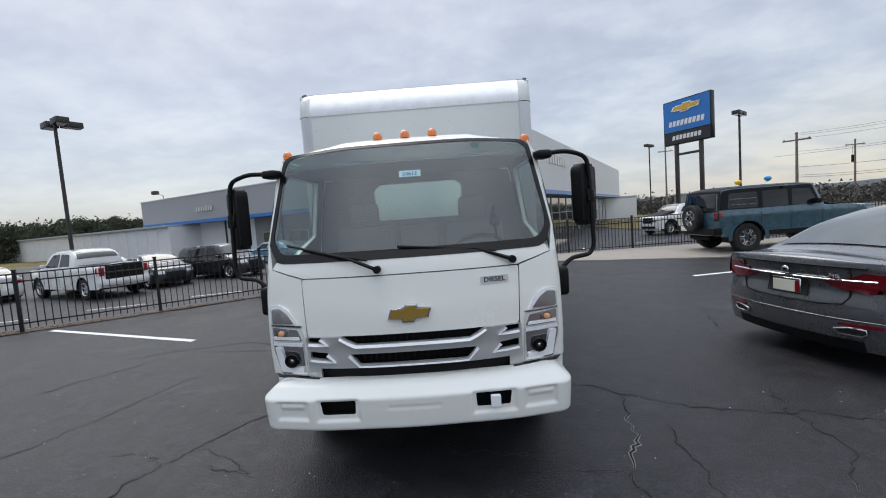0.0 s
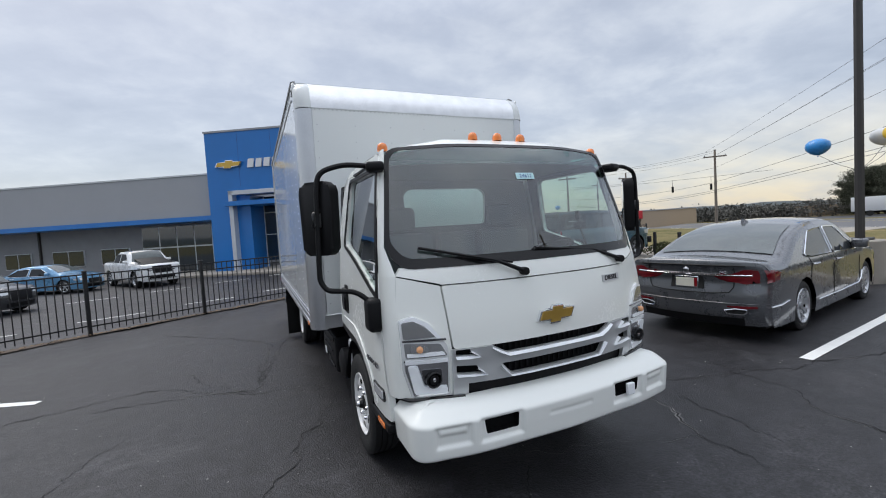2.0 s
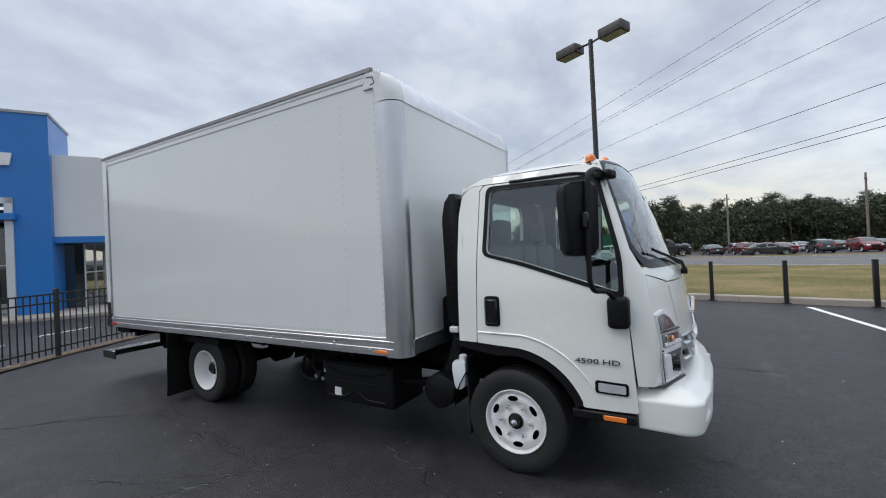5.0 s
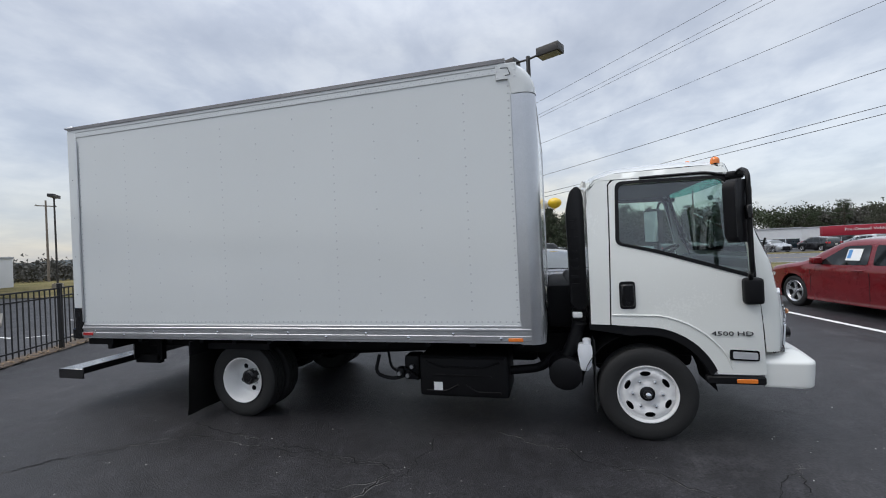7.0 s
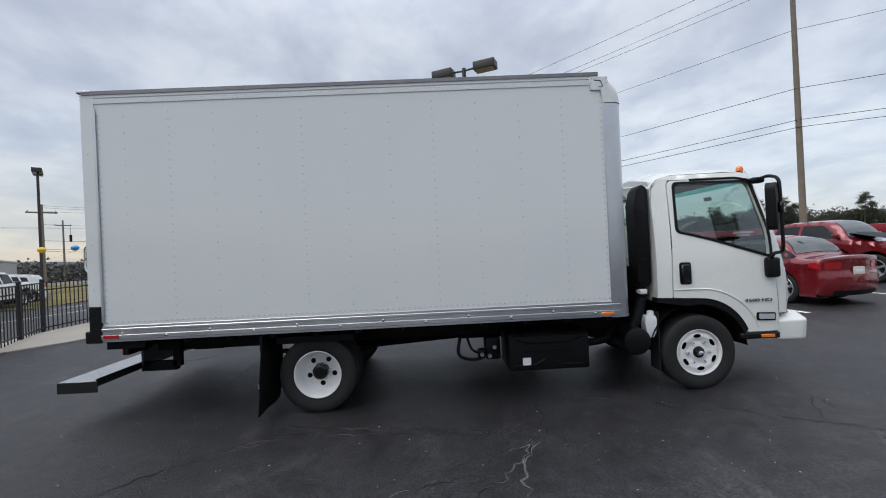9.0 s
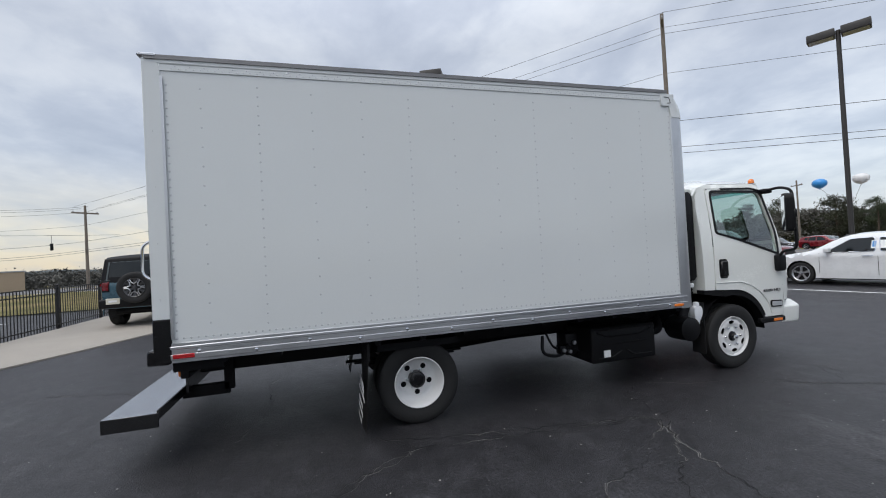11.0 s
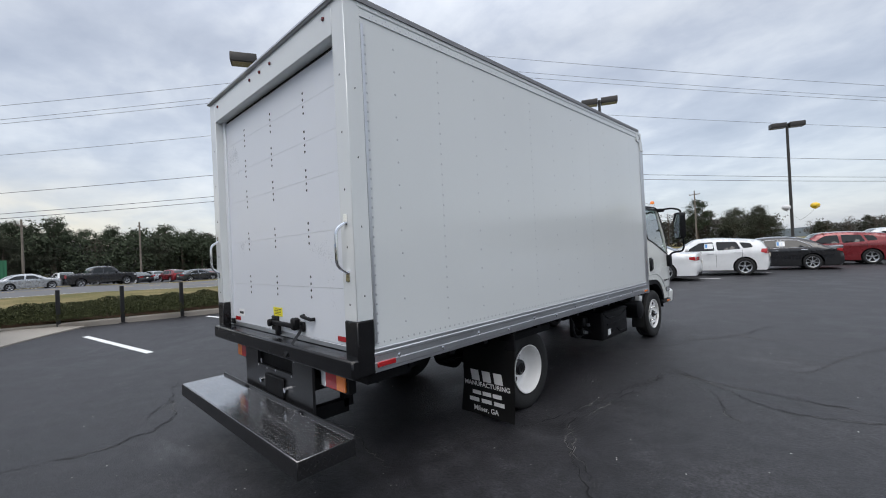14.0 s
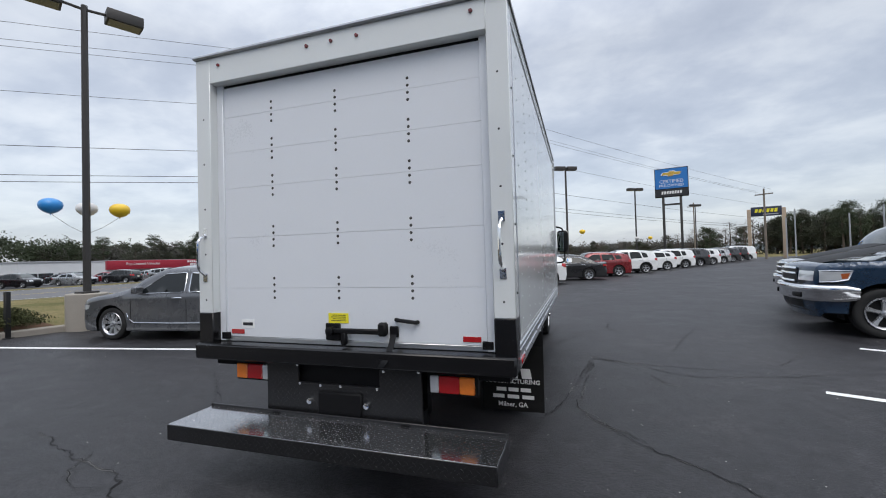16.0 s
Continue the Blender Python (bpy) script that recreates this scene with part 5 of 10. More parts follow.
def build_truck_wheels():
    R, rim = 0.374, 0.224
    for s in (-1, 1):
        at = pose(s * 0.895, 1.22, R, 0, 0, 0) @ Matrix.Diagonal((s, 1, 1, 1))
        w = part("front_wheel", tyre_mesh(R, 0.215, rim), M_RUBBER, truck, "black tyre on a white steel wheel", 35, pose(s * 0.895, 1.22, R))
        holes = [circle(0.032, 14, 0.165 * math.cos(a), 0.165 * math.sin(a), 0.62, 1.25, a) for a in (2 * math.pi * k / 6 + 0.45 for k in range(6))]

        def dome(r):
            return s * lerp_at([(0.0, 0.075), (0.06, 0.075), (0.085, 0.07), (0.11, 0.062), (0.15, 0.085), (0.19, 0.083), (0.205, 0.06), (0.225, 0.062)], r)
        bm = disc_with_holes(circle(0.215, 40), holes + [circle(0.058, 20)], dome, 0.02)
        part("rim", bm, M_WHEELWHITE, w, "white steel rim with oval holes", 50)
        bm = lathe(bmesh.new(), [(s * 0.055, 0.213), (s * 0.075, 0.216), (s * 0.098, 0.224), (s * 0.098, 0.231), (s * 0.07, 0.233)], 40, "x", closed=True)
        part("rim_flange", bm, M_WHEELWHITE, w)
        bm = lathe(bmesh.new(), [(s * 0.03, 0.2), (s * 0.0301, 0.001)], 24, "x", closed=True)
        part("hub_shadow", bm, M_FRAME, w)
        bm = lathe(bmesh.new(), [(s * 0.04, 0.058), (s * 0.085, 0.056), (s * 0.09, 0.04), (s * 0.10, 0.038), (s * 0.115, 0.03), (s * 0.118, 0.001)], 20, "x", closed=True)
        part("hub", bm, M_BLACKGLOSS, w, "black hub")
        bm = lathe(bmesh.new(), [(s * 0.11, 0.026), (s * 0.132, 0.022), (s * 0.138, 0.012), (s * 0.14, 0.001)], 14, "x", closed=True)
        part("hub_cap", bm, M_CHROME, w)
        for k in range(6):
            a = 2 * math.pi * k / 6
            bm = bmesh.new()
            lathe(bm, [(s * 0.06, 0.016), (s * 0.085, 0.016), (s * 0.095, 0.010), (s * 0.098, 0.001)], 8, "x", (0, 0.112 * math.cos(a), 0.112 * math.sin(a)), closed=True)
            part("wheel_nut", bm, M_CHROME, w, "chrome wheel nut")
        for x in (0.965, 0.725):
            w2 = part("rear_wheel", tyre_mesh(R, 0.205, rim), M_RUBBER, truck, "black rear tyre on a white dished wheel", 35, pose(s * x, 5.03, R))
            if x > 0.9:
                bm = lathe(bmesh.new(), [(s * 0.098, 0.231), (s * 0.10, 0.224), (s * 0.08, 0.214), (s * 0.05, 0.205), (s * -0.03, 0.196), (s * -0.055, 0.18), (s * -0.06, 0.165)], 40, "x", closed=True)
                part("rim", bm, M_WHEELWHITE, w2, "white dished rim", 50)
                holes = [circle(0.026, 14, 0.130 * math.cos(a), 0.128 * math.sin(a)) for a in (2 * math.pi * k / 5 + 0.9 for k in range(5))]
                bm = disc_with_holes(circle(0.167, 36), holes + [circle(0.075, 20)], lambda r: s * (-0.062), 0.03)
                part("rim_disc", bm, M_WHEELWHITE, w2)
                bm = lathe(bmesh.new(), [(s * -0.09, 0.17), (s * -0.0901, 0.001)], 24, "x", closed=True)
                part("hub_shadow", bm, M_FRAME, w2)
                bm = lathe(bmesh.new(), [(s * -0.08, 0.078), (s * 0.005, 0.076), (s * 0.015, 0.066), (s * 0.02, 0.05), (s * 0.03, 0.046), (s * 0.032, 0.001)], 18, "x", closed=True)
                part("hub", bm, M_BLACKGLOSS, w2, "black axle hub")
                for k in range(6):
                    a = 2 * math.pi * k / 6
                    bm = bmesh.new()
                    lathe(bm, [(s * -0.07, 0.014), (s * -0.035, 0.014), (s * -0.03, 0.001)], 7, "x", (0, 0.085 * math.cos(a), 0.085 * math.sin(a)), closed=True)
                    part("wheel_nut", bm, M_SILVER, w2)


def build_chassis():
    bm = bmesh.new()
    for s in (-1, 1):
        box(bm, s * 0.43 - 0.035, s * 0.43 + 0.035, 0.35, 6.95, 0.56, 0.77, 0.01)
    for y in (0.7, 1.9, 2.6, 3.4, 4.2, 4.8, 5.6, 6.4, 6.9):
        box(bm, -0.4, 0.4, y - 0.04, y + 0.04, 0.60, 0.72)
    frame_ = part("chassis_frame", bm, M_FRAME, truck, "black ladder chassis")
    for y in np.arange(2.2, 6.95, 0.4):
        part("floor_crossbar", box(bmesh.new(), -1.18, 1.18, y - 0.025, y + 0.025, 0.78, 0.835), M_FRAME, frame_)
    for s in (-1, 1):
        part("sill_timber", box(bmesh.new(), s * 0.43 - 0.04, s * 0.43 + 0.04, 2.05, 6.95, 0.772, 0.80), M_FRAME, frame_)
    bm = bmesh.new()
    tube(bm, [(-0.75, 5.03, 0.385), (0.75, 5.03, 0.385)], 0.07, 10)
    lathe(bm, [(-0.16, 0.05), (-0.1, 0.15), (0.1, 0.15), (0.16, 0.05)], 16, "x", (0, 5.03, 0.385))
    tube(bm, [(0, 5.0, 0.40), (0, 2.4, 0.55)], 0.045, 8)
    tube(bm, [(-0.8, 1.22, 0.36), (0.8, 1.22, 0.36)], 0.05, 8)
    for s in (-1, 1):
        for k in range(3):
            box(bm, s * 0.50 - 0.035, s * 0.50 + 0.035, 4.45 + 0.08 * k, 5.65 - 0.08 * k, 0.50 - 0.02 * k, 0.515 - 0.02 * k)
    part("axle", bm, M_FRAME, frame_, "black axles, drive shaft and leaf springs")
    bm = bmesh.new()
    box(bm, -0.35, 0.35, 0.7, 2.1, 0.42, 0.95, 0.06)
    box(bm, -0.2, 0.25, 2.1, 2.7, 0.40, 0.72, 0.06)
    part("engine_block", bm, M_FRAME, frame_)
    # battery and tank box on the near side, with pressed ribs
    bm = box(bmesh.new(), -0.985, -0.50, 2.33, 3.15, 0.275, 0.655, 0.03, None, 3)
    tank = part("tool_box", bm, M_BLACK, truck, "black ribbed storage box under the cargo box")
    bm = bmesh.new()
    for pts in (((2.40, 0.60), (2.55, 0.55), (2.95, 0.55), (3.08, 0.60)), ((2.48, 0.475), (3.02, 0.475)), ((2.40, 0.33), (2.62, 0.33), (2.72, 0.39)), ((2.78, 0.39), (2.90, 0.33), (3.08, 0.33)), ((2.36, 0.63), (3.12, 0.63))):
        tube(bm, bend([(-0.988, y, z) for y, z in pts], 0.03, 3), 0.010, 6)
    part("pressed_rib", bm, M_BLACK, tank)
    bm = box(bmesh.new(), -0.993, -0.984, 2.93, 3.01, 0.335, 0.41)
    part("box_label", bm, M_LABEL, tank, "small white printed label")
    # far side fuel tank
    bm = box(bmesh.new(), 0.52, 0.97, 2.4, 3.6, 0.30, 0.66, 0.06, None, 3)
    part("fuel_tank", bm, M_FRAME, truck)
    # hydraulic bits between the axle and the box
    bm = bmesh.new()
    tube(bm, bend([(-0.80, 3.62, 0.60), (-0.84, 3.66, 0.42), (-0.82, 3.45, 0.36), (-0.75, 3.25, 0.45)], 0.1), 0.018, 8)
    tube(bm, bend([(-0.74, 3.55, 0.62), (-0.80, 3.50, 0.45), (-0.78, 3.30, 0.42), (-0.7, 3.2, 0.55)], 0.08), 0.013, 8)
    box(bm, -0.82, -0.62, 3.20, 3.36, 0.36, 0.60, 0.03)
    box(bm, -0.84, -0.74, 3.36, 3.44, 0.38, 0.48, 0.02)
    for k in range(5):
        tube(bm, [(-0.80, 3.22 + 0.03 * k, 0.40 + 0.02 * k), (-0.85, 3.22 + 0.03 * k, 0.40 + 0.02 * k)], 0.015, 6)
    part("hydraulic_hose", bm, M_BLACK, frame_, "black hoses and fittings")
    bm = bmesh.new()
    for p in ((-0.84, 3.27, 0.50), (-0.83, 3.32, 0.41), (-0.845, 3.40, 0.43)):
        lathe(bm, [(-0.02, 0.02), (0.01, 0.022), (0.02, 0.01), (0.021, 0.001)], 8, "x", p)
    part("metal_fitting", bm, M_ALU, frame_)
    # air cleaner, snorkel and wash bottle behind the cab
    bm = bmesh.new()
    lathe(bm, [(-0.16, 0.10), (-0.14, 0.135), (0.10, 0.14), (0.13, 0.12), (0.14, 0.05), (0.142, 0.001)], 24, "x", (-0.86, 1.85, 0.52))
    for r in (0.05, 0.09):
        lathe(bm, [(-0.14, r), (-0.148, r + 0.006), (-0.14, r + 0.012)], 24, "x", (-0.86, 1.85, 0.52), closed=True)
    air = part("air_cleaner", bm, M_BLACK, truck, "round black air cleaner behind the cab")
    bm = bmesh.new()
    tube(bm, bend([(-0.86, 1.85, 0.60), (-0.86, 1.78, 0.74), (-0.85, 1.72, 0.90), (-0.84, 1.71, 1.10)], 0.08), 0.055, 12)
    for k in range(5):
        lathe(bm, [(-0.012, 0.055), (0.0, 0.066), (0.012, 0.055)], 14, "z", (-0.845, 1.715, 0.92 + 0.035 * k), closed=True)
    part("intake_hose", bm, M_BLACK, air, "ribbed black intake hose")
    bm = prism(bmesh.new(), rounded([(1.645, 1.06), (1.775, 1.06), (1.79, 1.9), (1.75, 2.07), (1.68, 2.11), (1.645, 2.02)], 0.04), "x", -0.93, -0.74, 0.02)
    for k in range(9):
        box(bm, -0.936, -0.93, 1.70, 1.765, 1.25 + 0.07 * k, 1.275 + 0.07 * k)
    part("intake_snorkel", bm, M_BLACK, air, "tall black intake snorkel")
    bm = box(bmesh.new(), -0.92, -0.82, 1.66, 1.74, 0.78, 0.83, 0.01)
    part("intake_label", bm, M_LABEL, air, "", 30, pose(-0.015, 0.03, 0.2))
    bm = bmesh.new()
    prism(bm, rounded([(1.625, 0.70), (1.64, 0.56), (1.70, 0.53), (1.725, 0.56), (1.745, 0.70), (1.735, 0.765), (1.63, 0.765)], 0.02), "x", -0.96, -0.86, 0.015)
    lathe(bm, [(0.76, 0.035), (0.80, 0.035), (0.81, 0.02), (0.812, 0.001)], 12, "z", (-0.91, 1.665, 0))
    part("washer_bottle", bm, M_WHITELENS, truck, "translucent white washer bottle")
    bm = bmesh.new()
    box(bm, -0.7, 0.7, 1.66, 1.98, 0.85, 1.25, 0.05)
    tube(bm, [(-0.6, 1.75, 1.2), (0.55, 1.75, 1.25)], 0.06, 10)
    part("engine_cover", bm, M_FRAME, truck)
    bm = tube(bmesh.new(), bend([(-0.55, 1.9, 0.60), (-0.75, 2.05, 0.50), (-0.80, 2.35, 0.48)], 0.1), 0.04, 10)
    part("exhaust_pipe", bm, M_FRAME, frame_)
    # flaps
    for s in (-1, 1):
        bm = bmesh.new()
        grid = []
        for j in range(9):
            z = 0.74 - 0.69 * j / 8
            grid.append([bm.verts.new((s * (0.65 + 0.59 * i / 8), 5.50 + 0.05 * (j / 8) ** 2 + 0.006 * math.sin(i * 1.3 + j), z)) for i in range(9)])
        for a, b in zip(grid, grid[1:]):
            for i in range(8):
                bm.faces.new((a[i], a[i + 1], b[i + 1], b[i]))
        bmesh.ops.solidify(bm, geom=bm.faces[:], thickness=0.008)
        fl = part("mud_flap", bm, M_FLAP, truck, "black rubber mud flap with white lettering")
        for text, z, size, wide, bold in (("MANUFACTURING", 0.325, 0.058, 1.05, 0.001), ("Milner, GA", 0.115, 0.062, 1.0, 0.001)):
            writing("flap_lettering", text, size, M_WHITEINK, pose(s * 0.95, 5.525 + 0.05 * ((0.74 - z) / 0.69) ** 2, z, 90, 0, 180), fl, 0.001, wide, bold)
        for k in range(3):
            x = s * 0.95 - 0.13 + 0.13 * k
            y = 5.537
            bm = prism(bmesh.new(), [(x - 0.052, 0.355), (x + 0.04, 0.355), (x + 0.055, 0.45), (x - 0.035, 0.45)], "y", y, y + 0.003)
            part("flap_mark", bm, M_WHITEINK, fl, "plain slanted white block")
        for k in range(3):
            x = s * 0.95 - 0.20 + 0.14 * k
            part("flap_bar", box(bmesh.new(), x, x + 0.11, 5.557, 5.560, 0.17, 0.205), M_WHITEINK, fl)
        for k in range(3):
            x = s * 0.95 - 0.17 + 0.115 * k
            part("flap_bar", box(bmesh.new(), x, x + 0.095, 5.552, 5.556, 0.235, 0.27), M_WHITEINK, fl)
        bm = box(bmesh.new(), s * 0.65, s * 1.24, 5.48, 5.50, 0.66, 0.80) if s > 0 else box(bmesh.new(), -1.24, -0.65, 5.48, 5.50, 0.66, 0.80)
        part("flap_hanger", bm, M_FRAME, fl)
        # front flap behind the front wheel
        bm = box(bmesh.new(), min(s * 0.78, s * 0.96), max(s * 0.78, s * 0.96), 1.602, 1.612, 0.20, 0.80)
        part("front_mud_flap", bm, M_FLAP, truck)
        bm = prism(bmesh.new(), rounded([(5.40, 0.70), (5.40, 0.76), (4.66, 0.76), (4.66, 0.70)], 0.01), "x", min(s * 0.6, s * 1.1), max(s * 0.6, s * 1.1))
        part("rear_arch_plate", bm, M_FRAME, truck)


def build_cargo_box():
    X, Y0, Y1, Z0, Z1 = 1.22, 2.0, 7.05, 0.82, 3.13
    cargo = thing("cargo_box", "", "", at=Matrix())
    for key in ("label", "category"):
        if key in cargo:
            del cargo[key]
    cargo.parent = truck
    # flank panels, with rivet columns
    for s in (-1, 1):
        bm = bmesh.new()
        x0, x1 = sorted((s * (X - 0.03), s * (X - 0.004)))
        box(bm, x0, x1, Y0 + 0.15, Y1 - 0.10, Z0 + 0.02, 3.06)
        pn = part("side_panel", bm, M_BOXWHITE, cargo, "smooth white riveted side panel")
        bm = bmesh.new()
        places = []
        for k in range(11):
            y = 2.58 + 0.4085 * k
            gap = 0.075 if k % 3 == 0 else 0.15
            z = 1.06 + (0 if k % 2 else 0.04)
            while z < 2.95:
                places.append((s * (X - 0.004), y, z))
                z += gap
        y = Y0 + 0.15
        while y < Y1 - 0.12:
            places.append((s * (X - 0.004), y, 1.0))
            y += 0.05
        z = 1.0
        while z < 2.95:
            places += [(s * (X - 0.004), 6.895, z), (s * (X - 0.004), 2.205, z)]
            z += 0.06
        dots(bm, places, (s, 0, 0), 0.009, 0.006)
        tagged(part("panel_rivets", bm, M_RIVET, pn), kind="stuff")
        # bottom rail: fluted aluminium extrusion
        prof = [(X - 0.004, 0.97), (X + 0.004, 0.965), (X + 0.004, 0.945), (X + 0.010, 0.94), (X + 0.010, 0.925), (X + 0.004, 0.92), (X + 0.004, 0.885), (X + 0.012, 0.88), (X + 0.012, 0.845), (X + 0.004, 0.84), (X + 0.004, 0.822), (X - 0.03, 0.82), (X - 0.03, 0.97)]
        bm = prism(bmesh.new(), [(s * a, b) for a, b in prof], "y", Y0 + 0.11, Y1 - 0.11)
        rail = part("bottom_rail", bm, M_ALU, cargo, "fluted aluminium bottom rail", 20)
        bm = dots(bmesh.new(), [(s * (X + 0.012), Y0 + 0.35 + 0.4 * k, 0.862 + (0.035 if k % 2 else 0)) for k in range(12)], (s, 0, 0), 0.014, 0.008, 8)
        part("rail_bolts", bm, M_CHROME, rail)
        # top rail
        prof = [(X - 0.004, 3.022), (X + 0.003, 3.026), (X + 0.003, 3.072), (X + 0.008, 3.08), (X + 0.008, 3.115), (X - 0.01, 3.13), (X - 0.04, 3.13), (X - 0.04, 3.022)]
        bm = prism(bmesh.new(), [(s * a, b) for a, b in prof], "y", Y0 + 0.24, Y1 - 0.10)
        rail = part("top_rail", bm, M_BOXWHITE, cargo, "white top rail with rivets", 20)
        places = [(s * (X + 0.003), 2.30 + 0.05 * k, 3.042) for k in range(92)] + [(s * (X + 0.003), 2.325 + 0.10 * k, 3.060) for k in range(46)]
        tagged(part("rail_rivets", dots(bmesh.new(), places, (s, 0, 0), 0.007, 0.004), M_ALU, rail), kind="stuff")
        bm = prism(bmesh.new(), [(s * (X - 0.02), 3.110), (s * (X + 0.016), 3.106), (s * (X + 0.014), 3.140), (s * (X - 0.03), 3.152)], "y", Y0 + 0.22, Y1 - 0.02)
        part("roof_edge_trim", bm, M_ROOFEDGE, rail, "dull grey metal roof edge")
        # rounded aluminium corner post
        bm = bmesh.new()
        path = [(X - 0.003, 2.188), (X + 0.006, 2.180), (X + 0.008, 2.10)] + [(X - 0.105 + 0.113 * math.cos(a), 2.105 - 0.113 * math.sin(a)) for a in (radians(10 * k) for k in range(0, 10))] + [(X - 0.125, Y0 - 0.010), (X - 0.135, Y0)]
        rows = [[bm.verts.new((s * a, b, z)) for a, b in path] for z in (Z0 - 0.005, 1.5, 2.2, 2.845)]
        for a, b in zip(rows, rows[1:]):
            for i in range(len(path) - 1):
                bm.faces.new((a[i], a[i + 1], b[i + 1], b[i]))
        post = part("corner_post", bm, M_ALU, cargo, "rounded brushed aluminium corner post", 35)
        # cast corner cap with a marker lamp
        bm = bmesh.new()
        rows = []
        for j in range(9):
            a = math.pi / 2 * j / 8
            shift = 0.19 * (1 - math.cos(a))
            z = 2.85 + 0.26 * math.sin(a)
            rows.append([bm.verts.new((s * (u + 0.004), min(2.27, v - 0.004 + shift), z)) for u, v in path])
        for a, b in zip(rows, rows[1:]):
            for i in range(len(path) - 1):
                bm.faces.new((a[i], a[i + 1], b[i + 1], b[i]))
        cap = part("corner_cap", bm, M_BOXWHITE, cargo, "cast corner cap", 45)
        bm = box(bmesh.new(), -0.035, 0.035, -0.012, 0.012, -0.022, 0.022, 0.008)
        part("corner_marker", bm, M_LENSDARK, cap, "small marker lamp", 40, pose(s * (X - 0.03), Y0 + 0.075, 2.955, -12, 0, s * 48))
        bm = bmesh.new()
        x0, x1 = sorted((s * (X - 0.01), s * (X + 0.011)))
        box(bm, x0, x1, 2.13, 2.30, 2.97, 3.10, 0.004)
        part("cap_plate", bm, M_BOXWHITE, cap)
        bm = tube(bmesh.new(), [(s * (X + 0.012), 2.26, 3.065), (s * (X + 0.012), 2.20, 3.06), (s * (X + 0.012), 2.18, 3.005), (s * (X + 0.012), 2.22, 3.0)], 0.004, 5)
        part("cap_slot", bm, M_INK, cap)
        bm = dots(bmesh.new(), [(s * (X + 0.012), y, z) for y in (2.145, 2.285) for z in (2.99, 3.04, 3.085)], (s, 0, 0), 0.008, 0.004)
        part("cap_bolts", bm, M_ALU, cap)
        # lamps at both ends of the rail
        x0, x1 = sorted((s * (X + 0.004), s * (X + 0.018)))
        part("side_marker", box(bmesh.new(), x0, x1, 2.17, 2.29, 0.84, 0.868, 0.004), M_AMBER, cargo, "amber side marker")
        part("side_marker", box(bmesh.new(), x0, x1, 6.78, 6.925, 0.852, 0.885, 0.004), M_RED, cargo, "red side marker")
        # rear post: white above, black below
        x0, x1 = sorted((s * 1.09, s * (X + 0.006)))
        post = part("rear_post", box(bmesh.new(), x0, x1, Y1 - 0.12, Y1, 1.15, 3.122, 0.004), M_BOXWHITE, cargo, "white rear door post")
        part("rear_post_foot", box(bmesh.new(), x0, x1, Y1 - 0.12, Y1 + 0.003, Z0, 1.15, 0.006), M_BLACKGLOSS, cargo, "black lower end of the rear post")
        bm = box(bmesh.new(), *sorted((s * (X + 0.004), s * (X + 0.010))), Y1 - 0.138, Y1 - 0.118, 1.0, 2.98)
        part("post_edge_strip", bm, M_ALU, post)
        bm = dots(bmesh.new(), [(s * 1.155, Y1 + 0.0, 1.25 + 0.35 * k) for k in range(5)] + [(s * (X + 0.006), Y1 - 0.06, 1.3 + 0.42 * k) for k in range(4)], (0, 1, 0), 0.008, 0.004)
        part("post_bolts", bm, M_INK, post)
        # grab handle
        bm = tube(bmesh.new(), bend([(s * 1.155, Y1, 1.75), (s * 1.15, Y1 + 0.07, 1.71), (s * 1.15, Y1 + 0.075, 1.49), (s * 1.155, Y1, 1.44)], 0.05), 0.011, 8)
        box(bm, *sorted((s * 1.135, s * 1.175)), Y1, Y1 + 0.006, 1.735, 1.80)
        box(bm, *sorted((s * 1.135, s * 1.175)), Y1, Y1 + 0.006, 1.39, 1.455)
        part("grab_handle", bm, M_CHROME, cargo, "curved chrome grab handle")
    # front wall, rolled chequer plate over the edge, roof
    part("front_wall", box(bmesh.new(), -X + 0.10, X - 0.10, Y0, Y0 + 0.03, Z0 + 0.13, 2.88), M_BOXWHITE, cargo, "white riveted front wall")
    bm = dots(bmesh.new(), [(x, Y0, z) for x in np.arange(-1.05, 1.06, 0.35) for z in np.arange(1.05, 2.8, 0.15)] + [(x, Y0 - 0.001, 2.84) for x in np.arange(-1.06, 1.07, 0.04)], (0, -1, 0), 0.007, 0.004)
    tagged(part("front_rivets", bm, M_RIVET, cargo), kind="stuff")
    part("front_sill", box(bmesh.new(), -X + 0.1, X - 0.1, Y0 - 0.01, Y0 + 0.03, Z0, Z0 + 0.13, 0.006), M_ALU, cargo, "aluminium front sill")
    bm = bmesh.new()
    prof = [(Y0 - 0.006, 2.85)] + [(Y0 - 0.006 + 0.26 * (1 - math.cos(a)), 2.88 + 0.25 * math.sin(a)) for a in (radians(9 * k) for k in range(11))]
    rows = [[bm.verts.new((x, y, z)) for y, z in prof] for x in (-X + 0.12, -0.6, 0, 0.6, X - 0.12)]
    for a, b in zip(rows, rows[1:]):
        for i in range(len(prof) - 1):
            bm.faces.new((a[i], a[i + 1], b[i + 1], b[i]))
    nosep = part("roof_nose_plate", bm, M_ALUPLATE, cargo, "rolled aluminium chequer plate over the roof edge", 60)
    uv = nosep.data.uv_layers.new(name="UVMap")
    for loop in nosep.data.loops:
        co = nosep.data.vertices[loop.vertex_index].co
        uv.data[loop.index].uv = (co.x, co.z + co.y * 0.8)
